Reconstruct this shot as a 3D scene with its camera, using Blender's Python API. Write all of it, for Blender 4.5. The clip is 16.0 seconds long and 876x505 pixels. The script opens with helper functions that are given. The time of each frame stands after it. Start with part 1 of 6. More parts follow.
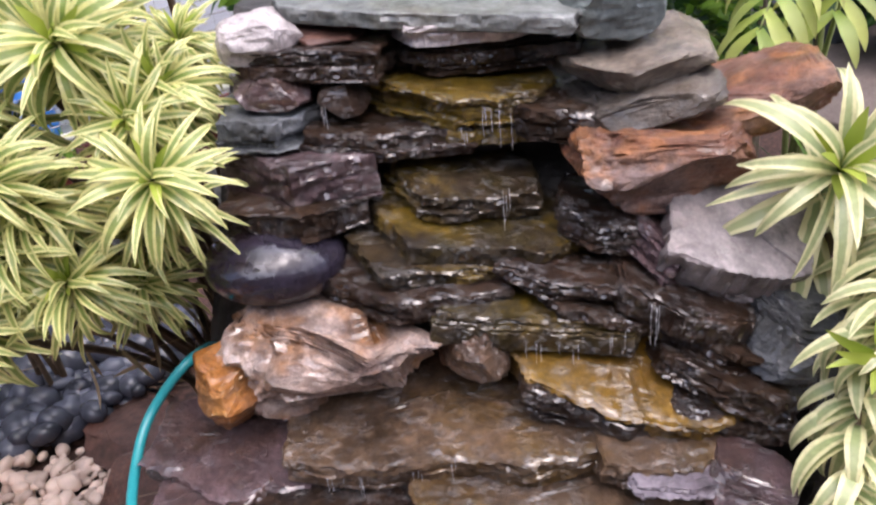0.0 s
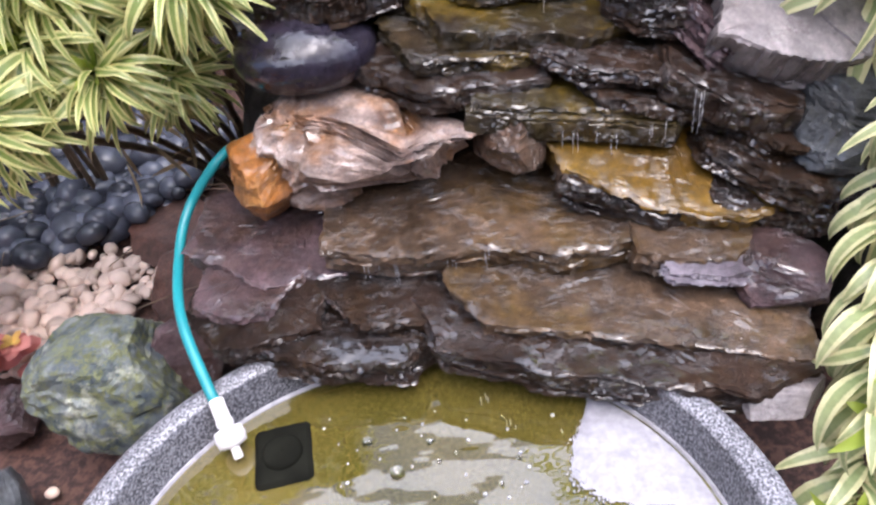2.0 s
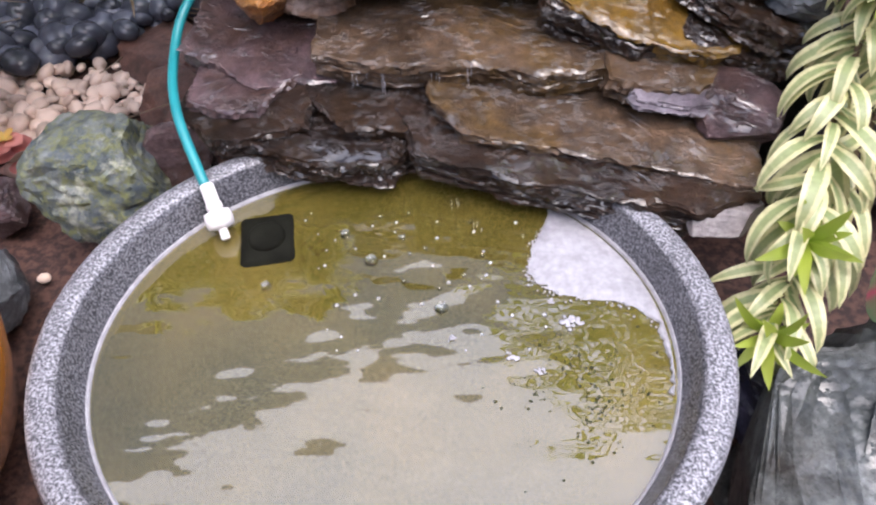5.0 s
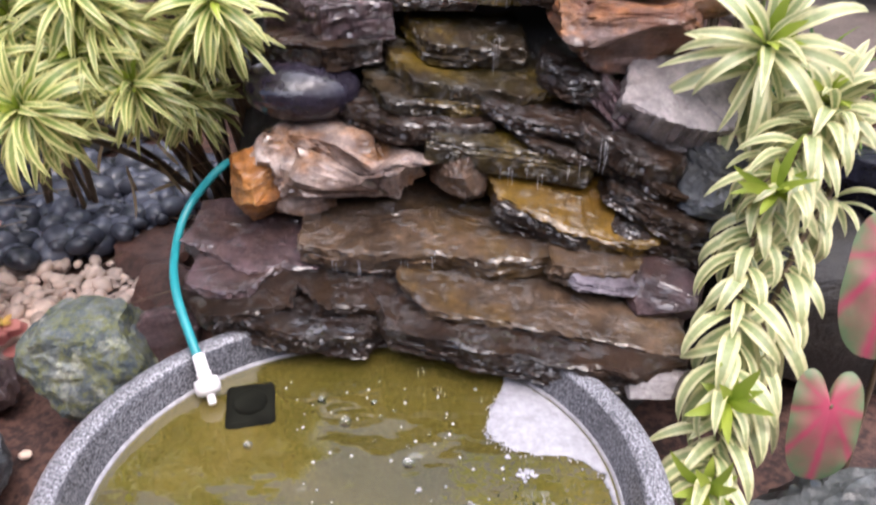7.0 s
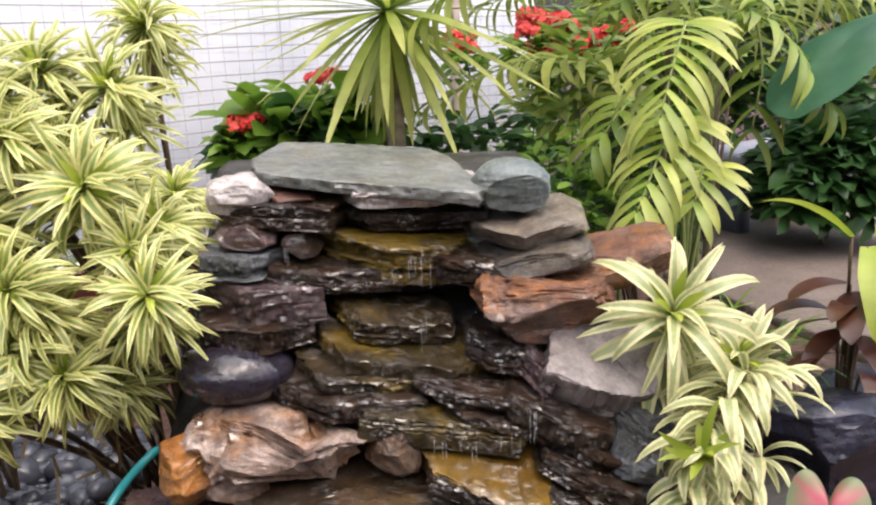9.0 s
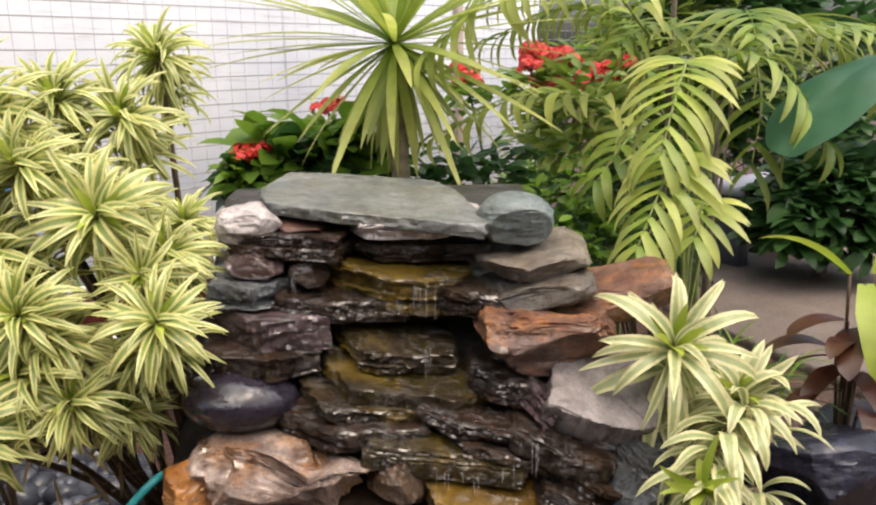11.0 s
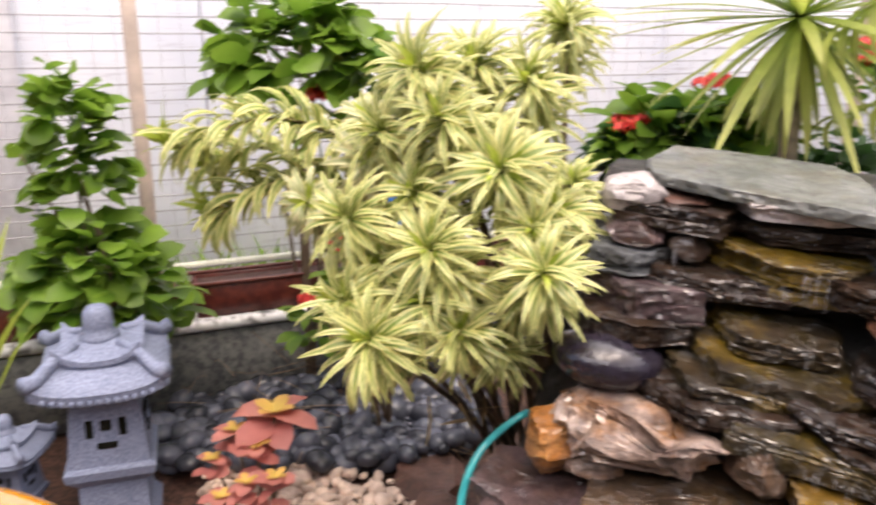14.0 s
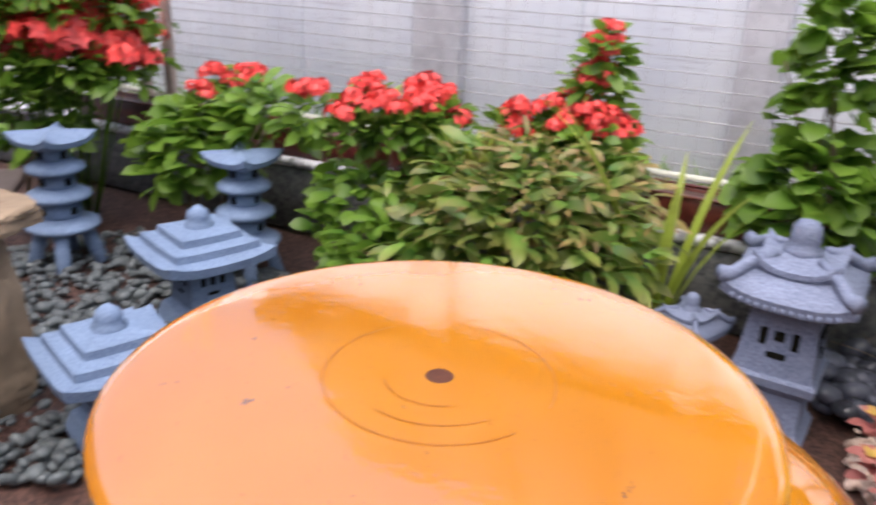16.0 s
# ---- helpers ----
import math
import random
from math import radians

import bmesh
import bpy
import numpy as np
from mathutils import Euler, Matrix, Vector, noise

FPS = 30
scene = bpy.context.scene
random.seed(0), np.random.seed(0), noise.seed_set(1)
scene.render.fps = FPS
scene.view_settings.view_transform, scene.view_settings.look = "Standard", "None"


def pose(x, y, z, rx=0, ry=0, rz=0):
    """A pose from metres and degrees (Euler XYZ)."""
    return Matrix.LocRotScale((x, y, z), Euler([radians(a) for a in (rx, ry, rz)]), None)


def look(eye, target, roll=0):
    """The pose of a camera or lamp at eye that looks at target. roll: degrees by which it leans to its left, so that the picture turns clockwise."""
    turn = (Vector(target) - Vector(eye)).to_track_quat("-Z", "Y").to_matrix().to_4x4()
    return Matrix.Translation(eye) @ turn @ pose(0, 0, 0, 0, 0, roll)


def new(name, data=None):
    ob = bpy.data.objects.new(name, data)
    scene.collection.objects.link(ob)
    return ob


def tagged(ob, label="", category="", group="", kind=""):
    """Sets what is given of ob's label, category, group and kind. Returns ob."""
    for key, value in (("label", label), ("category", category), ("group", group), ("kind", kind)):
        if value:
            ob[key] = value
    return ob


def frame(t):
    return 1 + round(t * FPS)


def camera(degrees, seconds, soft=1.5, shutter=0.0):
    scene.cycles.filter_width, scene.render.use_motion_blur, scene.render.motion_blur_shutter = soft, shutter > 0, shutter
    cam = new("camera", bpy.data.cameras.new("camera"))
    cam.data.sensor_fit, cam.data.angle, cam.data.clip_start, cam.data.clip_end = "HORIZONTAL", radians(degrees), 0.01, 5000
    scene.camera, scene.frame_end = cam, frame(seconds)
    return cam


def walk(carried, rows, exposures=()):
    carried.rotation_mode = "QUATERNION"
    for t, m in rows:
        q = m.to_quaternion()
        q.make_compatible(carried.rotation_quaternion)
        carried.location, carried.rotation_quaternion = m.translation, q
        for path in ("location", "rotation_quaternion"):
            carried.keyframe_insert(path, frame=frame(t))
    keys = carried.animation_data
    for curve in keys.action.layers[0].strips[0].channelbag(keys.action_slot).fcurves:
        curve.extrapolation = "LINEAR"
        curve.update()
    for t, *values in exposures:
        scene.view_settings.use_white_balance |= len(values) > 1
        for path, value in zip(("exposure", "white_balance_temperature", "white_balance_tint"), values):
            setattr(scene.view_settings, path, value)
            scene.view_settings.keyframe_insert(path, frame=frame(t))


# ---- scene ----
cam = camera(58.6, 16.0, soft=2.2, shutter=0.4)
# seconds, eye, turn in degrees
PATH = [
    (0.0, (0.155, -0.442, 1.314), (61.62, 5.45, -0.73)),
    (0.5, (0.154, -0.438, 1.301), (58.01, 5.67, -0.89)),
    (1.0, (0.153, -0.440, 1.288), (54.74, 5.93, -0.27)),
    (1.5, (0.153, -0.443, 1.279), (51.73, 6.44, 0.45)),
    (2.0, (0.152, -0.452, 1.267), (48.66, 6.94, 1.37)),
    (2.5, (0.148, -0.460, 1.270), (45.46, 7.08, 2.18)),
    (3.0, (0.144, -0.475, 1.258), (42.19, 6.59, 3.20)),
    (3.5, (0.144, -0.488, 1.243), (39.55, 5.54, 4.57)),
    (6.0, (0.160, -0.716, 1.253), (44.59, 0.56, 2.77)),
    (6.5, (0.160, -0.764, 1.275), (51.35, 0.27, 2.28)),
    (7.0, (0.160, -0.778, 1.305), (56.22, 0.61, 1.55)),
    (7.5, (0.159, -0.786, 1.322), (62.62, 0.67, 0.12)),
    (8.0, (0.172, -0.785, 1.346), (69.23, 1.11, -2.51)),
    (8.5, (0.188, -0.781, 1.366), (72.56, 1.53, -3.47)),
    (9.0, (0.194, -0.782, 1.372), (73.91, 1.55, -2.98)),
    (11.5, (0.177, -0.808, 1.390), (75.95, 0.32, -2.57)),
    (12.0, (0.176, -0.811, 1.390), (73.09, 1.10, -0.49)),
    (12.5, (0.163, -0.818, 1.380), (71.87, 1.61, 1.58)),
    (13.0, (0.147, -0.828, 1.378), (72.53, 1.60, 5.93)),
    (13.5, (0.125, -0.840, 1.385), (74.04, 0.74, 12.82)),
    (14.0, (0.096, -0.872, 1.383), (74.16, -0.26, 22.45)),
    (14.5, (0.060, -0.897, 1.371), (72.64, -0.36, 33.05)),
    (15.0, (0.048, -0.935, 1.342), (71.13, -0.21, 44.91)),
    (15.5, (0.072, -0.931, 1.333), (69.60, -0.76, 59.16)),
    (16.0, (0.083, -0.939, 1.320), (68.41, -2.12, 73.14)),
]
# the clip's own exposure and white balance: seconds, stops, kelvin, tint
EXPOSURES = [(0.0, 1.02, 5950, 16), (1.0, 1.16, 5680, 14), (2.0, 1.20, 5700, 13), (3.0, 1.02, 5750, 14), (3.5, 0.98, 5800, 14), (6.0, 0.97, 5850, 14), (8.0, 1.14, 6200, 11), (9.0, 0.96, 6500, 9), (12.0, 0.77, 6900, 6), (13.0, 0.98, 6500, 11), (13.5, 1.09, 6600, 13), (14.0, 1.06, 6850, 13), (14.5, 0.97, 6600, 12), (15.5, 0.80, 6380, 11), (16.0, 0.82, 6130, 12)]
walk(cam, [(t, pose(*eye, *turn)) for t, eye, turn in PATH], EXPOSURES)

# ---- world and light: bright overcast day ----
world = bpy.data.worlds.new("world")
scene.world = world
world.use_nodes = True
_n, _l = world.node_tree.nodes, world.node_tree.links
_sky = _n.new("ShaderNodeTexSky")
_sky.sky_type = "NISHITA"
_sky.sun_disc = False
_sky.sun_elevation, _sky.sun_rotation = radians(72), radians(138)
_sky.air_density, _sky.dust_density, _sky.ozone_density = 0.8, 6.0, 0.4
_bg = _n["Background"]
_bg.inputs["Strength"].default_value = 0.15
_l.new(_sky.outputs[0], _bg.inputs["Color"])
sun = new("sun", bpy.data.lights.new("sun", "SUN"))
sun.data.energy, sun.data.angle, sun.data.color = 1.9, radians(100), (1.0, 0.95, 0.97)
sun.matrix_world = look((0.20 * 5, -0.22 * 5, 0.955 * 5), (0, 0, 0))


# ---- materials ----
def material(name, rough=0.6, metal=0.0, spec=0.5):
    m = bpy.data.materials.new(name)
    m.use_nodes = True
    b = m.node_tree.nodes["Principled BSDF"]
    b.inputs["Roughness"].default_value, b.inputs["Metallic"].default_value = rough, metal
    b.inputs["Specular IOR Level"].default_value = spec
    return m, m.node_tree.nodes, m.node_tree.links, b


def coords(n, l, scale=(1, 1, 1), shift=True, kind="Object"):
    tc = n.new("ShaderNodeTexCoord")
    mp = n.new("ShaderNodeMapping")
    mp.inputs["Scale"].default_value = scale
    l.new(tc.outputs[kind], mp.inputs["Vector"])
    if shift:
        oi = n.new("ShaderNodeObjectInfo")
        mu = n.new("ShaderNodeMath")
        mu.operation, mu.inputs[1].default_value = "MULTIPLY", 37.0
        l.new(oi.outputs["Random"], mu.inputs[0])
        l.new(mu.outputs[0], mp.inputs["Location"])
    return mp.outputs[0]


def noise_node(n, l, vec, scale, detail=4.0, rough=0.55):
    t = n.new("ShaderNodeTexNoise")
    t.inputs["Scale"].default_value, t.inputs["Detail"].default_value, t.inputs["Roughness"].default_value = scale, detail, rough
    l.new(vec, t.inputs["Vector"])
    return t.outputs["Fac"]


def ramp(n, l, fac, stops):
    r = n.new("ShaderNodeValToRGB")
    e = r.color_ramp.elements
    while len(e) < len(stops):
        e.new(0.5)
    for el, (p, c) in zip(e, stops):
        el.position, el.color = p, (*c, 1) if len(c) == 3 else c
    l.new(fac, r.inputs[0])
    return r.outputs[0]


def grey(v):
    return (v, v, v)


def mix(n, l, fac, a, b, mode="MIX"):
    m = n.new("ShaderNodeMix")
    m.data_type, m.blend_type = "RGBA", mode
    for v, s in ((fac, m.inputs[0]), (a, m.inputs[6]), (b, m.inputs[7])):
        if isinstance(v, (int, float)):
            s.default_value = v
        elif isinstance(v, tuple):
            s.default_value = (*v, 1)
        else:
            l.new(v, s)
    return m.outputs[2]


def bump(n, l, b, height, strength, distance=0.01, after=None):
    k = n.new("ShaderNodeBump")
    k.inputs["Strength"].default_value, k.inputs["Distance"].default_value = strength, distance
    l.new(height, k.inputs["Height"])
    if after is not None:
        l.new(after, k.inputs["Normal"])
    l.new(k.outputs[0], b.inputs["Normal"])
    return k.outputs[0]


def stone(name, c1, c2, c3, rough=(0.15, 0.5), strata=24.0, relief=0.6, stain=None, stain_at=0.55, wet=0.0, grain=1.0, matte=0.3):
    """Layered stone: two body colours in bands, a third in patches, an optional mineral stain; wet adds a film of water."""
    m, n, l, b = material(name)
    v = coords(n, l)
    vs = coords(n, l, (3, 3, strata))
    band = noise_node(n, l, vs, 1.6, 5, 0.6)
    patch = noise_node(n, l, v, 7.0 * grain, 5, 0.6)
    fine = noise_node(n, l, v, 90.0, 3, 0.7)
    col = ramp(n, l, band, [(0.36, c1), (0.62, c2)])
    col = mix(n, l, ramp(n, l, patch, [(0.48, grey(0)), (0.62, grey(1))]), col, c3)
    if stain:
        st = noise_node(n, l, v, 4.5 * grain, 4, 0.65)
        col = mix(n, l, ramp(n, l, st, [(stain_at - 0.08, grey(0)), (stain_at + 0.06, grey(1))]), col, stain)
    # pale level streaks paint wet glints into the colour; the noise also shapes bedding
    lam_glint = noise_node(n, l, coords(n, l, (22, 22, 170)), 1.0, 3, 0.6)
    pale = tuple(min(0.7, x * 2.6 + 0.05) for x in c2)
    col = mix(n, l, ramp(n, l, lam_glint, [(0.66, grey(0)), (0.78, grey(0.16))]), col, pale)
    ge = n.new("ShaderNodeNewGeometry")
    # edges go paler: wear plus the light they catch, put into the colour
    worn = ramp(n, l, ge.outputs["Pointiness"], [(0.53, grey(0)), (0.64, grey(0.22))])
    col = mix(n, l, worn, col, pale)
    col = mix(n, l, 0.55, col, ramp(n, l, fine, [(0.3, grey(0.25)), (0.7, grey(1.0))]), "MULTIPLY")
    col = mix(n, l, 0.7, col, ramp(n, l, noise_node(n, l, v, 21.0, 8, 0.75), [(0.36, grey(0.22)), (0.6, grey(1.0))]), "MULTIPLY")
    l.new(col, b.inputs["Base Color"])
    l.new(ramp(n, l, patch, [(0.35, grey(rough[0] + matte * wet)), (0.65, grey(rough[1] + matte * wet))]), b.inputs["Roughness"])
    k = bump(n, l, b, band, relief, 0.008)
    k2 = bump(n, l, b, noise_node(n, l, v, 34.0, 6, 0.72), relief, 0.010, k)
    k3 = bump(n, l, b, lam_glint, relief * 0.8, 0.006, k2)
    bump(n, l, b, noise_node(n, l, v, 130.0, 4, 0.7), relief * 0.8, 0.005, k3)
    if wet:
        l.new(ramp(n, l, noise_node(n, l, v, 13.0, 5, 0.65), [(0.40, grey(0.08 * wet)), (0.56, grey(wet))]), b.inputs["Coat Weight"])
        b.inputs["Coat Roughness"].default_value = 0.03
        b.inputs["Coat IOR"].default_value = 1.72
        b.inputs["Specular IOR Level"].default_value = 0.15
        c = n.new("ShaderNodeBump")
        c.inputs["Strength"].default_value, c.inputs["Distance"].default_value = min(0.7, relief * 0.9), 0.012
        crest = ramp(n, l, noise_node(n, l, coords(n, l, (1, 1.8, 1.8)), 42.0, 4, 0.6), [(0.50, grey(0)), (0.74, grey(1))])
        l.new(crest, c.inputs["Height"])
        l.new(c.outputs[0], b.inputs["Coat Normal"])
    return m


def lichen_stone(name):
    """Blue-grey boulder under olive moss specks and cream lichen patches."""
    m, n, l, b = material(name, 0.6, 0.0, 0.3)
    v = coords(n, l)
    col = ramp(n, l, noise_node(n, l, v, 16.0, 6, 0.7), [(0.36, (0.03, 0.045, 0.055)), (0.52, (0.12, 0.14, 0.14)), (0.66, (0.24, 0.26, 0.25))])
    moss = ramp(n, l, noise_node(n, l, v, 46.0, 5, 0.75), [(0.46, grey(0)), (0.60, grey(0.85))])
    col = mix(n, l, moss, col, (0.19, 0.20, 0.075))
    patch = noise_node(n, l, v, 9.0, 6, 0.75)
    col = mix(n, l, ramp(n, l, patch, [(0.52, grey(0)), (0.64, grey(0.8))]), col, (0.55, 0.56, 0.45))
    col = mix(n, l, ramp(n, l, noise_node(n, l, v, 7.0, 5, 0.7), [(0.56, grey(0)), (0.66, grey(0.85))]), col, (0.06, 0.075, 0.11))
    l.new(col, b.inputs["Base Color"])
    k = bump(n, l, b, patch, 0.6, 0.010)
    bump(n, l, b, noise_node(n, l, v, 90.0, 5, 0.75), 0.9, 0.008, k)
    return m


M_SLATE = stone("wet_slate", (0.01056, 0.004928, 0.002992), (0.05456, 0.02904, 0.01672), (0.03696, 0.0176, 0.00616), (0.10, 0.30), 26, 0.9, wet=1.0)
M_SLATE_MOSS = stone("wet_mossy_slate", (0.0144, 0.009, 0.00405), (0.054, 0.0342, 0.0153), (0.0504, 0.0342, 0.0054), (0.10, 0.35), 24, 0.9, (0.192, 0.12, 0.0072), 0.55, 1.0)
M_SLAB = stone("wet_brown_slab", (0.075, 0.045, 0.024), (0.155, 0.096, 0.056), (0.055, 0.031, 0.015), (0.10, 0.30), 5, 0.7, (0.125, 0.070, 0.018), 0.57, 1.0)
M_PURPLE = stone("wet_purple_slate", (0.05382, 0.03105, 0.03209), (0.1604, 0.1035, 0.1087), (0.08797, 0.04554, 0.03313), (0.10, 0.35), 18, 0.8, wet=1.0)
M_VIOLET = stone("pale_violet_stone", (0.136, 0.1088, 0.128), (0.288, 0.248, 0.28), (0.168, 0.12, 0.0928), (0.12, 0.35), 14, 0.6, wet=1.0)
M_OCHRE = stone("wet_ochre_stone", (0.1215, 0.0612, 0.0063), (0.198, 0.1098, 0.0099), (0.0945, 0.0522, 0.0108), (0.1, 0.32), 5, 0.3, wet=1.0)
M_ORANGE = stone("orange_pink_stone", (0.344, 0.215, 0.1505), (0.602, 0.4644, 0.3956), (0.1892, 0.1204, 0.0989), (0.15, 0.4), 16, 1.0, (0.40, 0.17, 0.04), 0.58, 1.0)
M_RUST = stone("rust_stone", (0.456, 0.156, 0.018), (0.504, 0.24, 0.078), (0.276, 0.144, 0.072), (0.2, 0.4), 7, 0.8, (0.264, 0.156, 0.108), 0.58, 0.6)
M_RED = stone("red_brown_stone", (0.1938, 0.0765, 0.0459), (0.3366, 0.1836, 0.1173), (0.2244, 0.153, 0.1326), (0.25, 0.5), 16, 0.9, (0.576, 0.24, 0.072), 0.53, 0.4)
M_GREY = stone("grey_layered_stone", (0.10, 0.084, 0.068), (0.25, 0.215, 0.18), (0.15, 0.115, 0.082), (0.2, 0.4), 22, 0.9, wet=0.6)
M_TOP = stone("pale_grey_flagstone", (0.1603, 0.1707, 0.1603), (0.2688, 0.2793, 0.2586), (0.2068, 0.2017, 0.1654), (0.2, 0.45), 14, 0.4, wet=0.6)
M_GREEN = stone("blue_green_grey_stone", (0.1755, 0.2106, 0.2106), (0.2807, 0.3159, 0.3065), (0.2106, 0.2376, 0.2106), (0.25, 0.5), 9, 0.3)
M_PALE = stone("pale_pinkish_stone", (0.5418, 0.4653, 0.4335), (0.7369, 0.672, 0.6502), (0.4551, 0.3901, 0.3788), (0.3, 0.55), 9, 0.5)
M_BEIGE = stone("beige_grey_stone", (0.20, 0.155, 0.115), (0.32, 0.27, 0.215), (0.18, 0.145, 0.11), (0.2, 0.4), 12, 0.8, wet=0.5)
M_EGG = stone("polished_black_stone", (0.016, 0.012, 0.020), (0.034, 0.028, 0.042), (0.03, 0.017, 0.018), (0.08, 0.2), 3, 0.1, wet=1.0, matte=0.0)
M_LILAC = stone("grey_lilac_stone", (0.2312, 0.1942, 0.1896), (0.3144, 0.2728, 0.2636), (0.2589, 0.2173, 0.2035), (0.25, 0.5), 6, 0.25)
M_BLUE = stone("wet_blue_grey_stone", (0.055, 0.060, 0.068), (0.19, 0.20, 0.21), (0.085, 0.086, 0.084), (0.12, 0.4), 14, 0.7, wet=0.7)
M_BROWN = stone("brown_flat_stone", (0.13, 0.055, 0.038), (0.20, 0.095, 0.066), (0.10, 0.048, 0.034), (0.3, 0.6), 8, 0.3)
M_DARKBLUE = stone("blue_black_stone", (0.012, 0.013, 0.025), (0.05, 0.05, 0.085), (0.02, 0.02, 0.03), (0.12, 0.35), 6, 0.3)
M_MOSSROCK = lichen_stone("mossy_boulder")
M_BRONZE = stone("wet_bronze_stone", (0.072, 0.0384, 0.0192), (0.192, 0.12, 0.078), (0.108, 0.048, 0.024), (0.12, 0.35), 14, 1.0, (0.204, 0.09, 0.0144), 0.6, 1.0)
M_GREENSLAB = stone("green_grey_flagstone", (0.045, 0.054, 0.054), (0.19, 0.20, 0.19), (0.07, 0.064, 0.054), (0.2, 0.45), 12, 0.9, wet=0.6)
# near-black filler for what lies behind the stones and leaves
M_CORE = stone("dark_filler_stone", (0.012, 0.010, 0.008), (0.035, 0.028, 0.02), (0.02, 0.017, 0.012), (0.3, 0.6), 10, 0.6)


def granular(name, c1, c2, c3, scale=260.0, rough=0.6, relief=0.25, big=6.0):
    """Speckled surface: terrazzo, concrete, soil."""
    m, n, l, b = material(name, rough)
    v = coords(n, l)
    a = noise_node(n, l, v, scale, 2, 0.6)
    g = noise_node(n, l, v, big, 4)
    col = ramp(n, l, a, [(0.38, c1), (0.5, c2), (0.62, c3)])
    col = mix(n, l, 0.5, col, ramp(n, l, g, [(0.3, grey(0.5)), (0.7, grey(1.0))]), "MULTIPLY")
    l.new(col, b.inputs["Base Color"])
    bump(n, l, b, a, relief, 0.003)
    return m


M_TERRAZZO = granular("speckled_terrazzo", (0.05, 0.05, 0.056), (0.19, 0.186, 0.20), (0.42, 0.41, 0.44), 260, 0.4)
M_TERRAZZO_WET = granular("wet_dark_terrazzo", (0.05, 0.05, 0.058), (0.12, 0.118, 0.13), (0.22, 0.22, 0.24), 260, 0.15)
M_SOIL = granular("wet_red_soil", (0.03, 0.0132, 0.009), (0.072, 0.033, 0.024), (0.12, 0.06, 0.042), 60, 0.7, 0.8)
M_PAVING = granular("beige_concrete", (0.1612, 0.124, 0.1085), (0.1922, 0.1519, 0.1333), (0.217, 0.1767, 0.155), 90, 0.55, 0.1)
M_LANTERN = granular("blue_grey_cast_concrete", (0.135, 0.195, 0.31), (0.18, 0.25, 0.38), (0.23, 0.31, 0.45), 150, 0.75, 0.2)
M_LANTERN_PALE = granular("weathered_grey_cast_concrete", (0.13, 0.155, 0.235), (0.185, 0.215, 0.31), (0.245, 0.28, 0.385), 150, 0.75, 0.2)
M_KERB = granular("worn_white_painted_concrete", (0.20, 0.20, 0.20), (0.72, 0.73, 0.75), (0.82, 0.83, 0.84), 16, 0.6, 0.3)
M_CONCRETE = granular("dark_damp_concrete", (0.07, 0.075, 0.075), (0.13, 0.135, 0.13), (0.18, 0.18, 0.17), 40, 0.65, 0.3)


def weathered_wall(name):
    """Whitewash with long level scuffs, runs of damp and a bluish cast in patches."""
    m, n, l, b = material(name, 0.7)
    v = coords(n, l, shift=False)
    col = ramp(n, l, noise_node(n, l, v, 0.9, 4, 0.6), [(0.35, (0.72, 0.74, 0.81)), (0.60, (0.88, 0.89, 0.92))])
    scuff = noise_node(n, l, coords(n, l, (1.6, 1, 26), False), 1.4, 6, 0.7)
    col = mix(n, l, ramp(n, l, scuff, [(0.55, grey(0)), (0.68, grey(0.7))]), col, (0.50, 0.49, 0.53))
    damp = noise_node(n, l, coords(n, l, (5, 1, 0.5), False), 1.2, 4, 0.6)
    col = mix(n, l, ramp(n, l, damp, [(0.58, grey(0)), (0.75, grey(0.3))]), col, (0.60, 0.58, 0.60))
    l.new(col, b.inputs["Base Color"])
    bump(n, l, b, scuff, 0.2, 0.004)
    return m


M_WALL = weathered_wall("whitewashed_render")
M_PILLAR = granular("grey_damp_render", (0.64, 0.62, 0.645), (0.72, 0.70, 0.725), (0.78, 0.76, 0.785), 9, 0.7, 0.15, 2.5)
M_TROUGH = granular("red_brown_plastic", (0.075, 0.012, 0.008), (0.10, 0.018, 0.012), (0.14, 0.028, 0.018), 30, 0.4, 0.05)


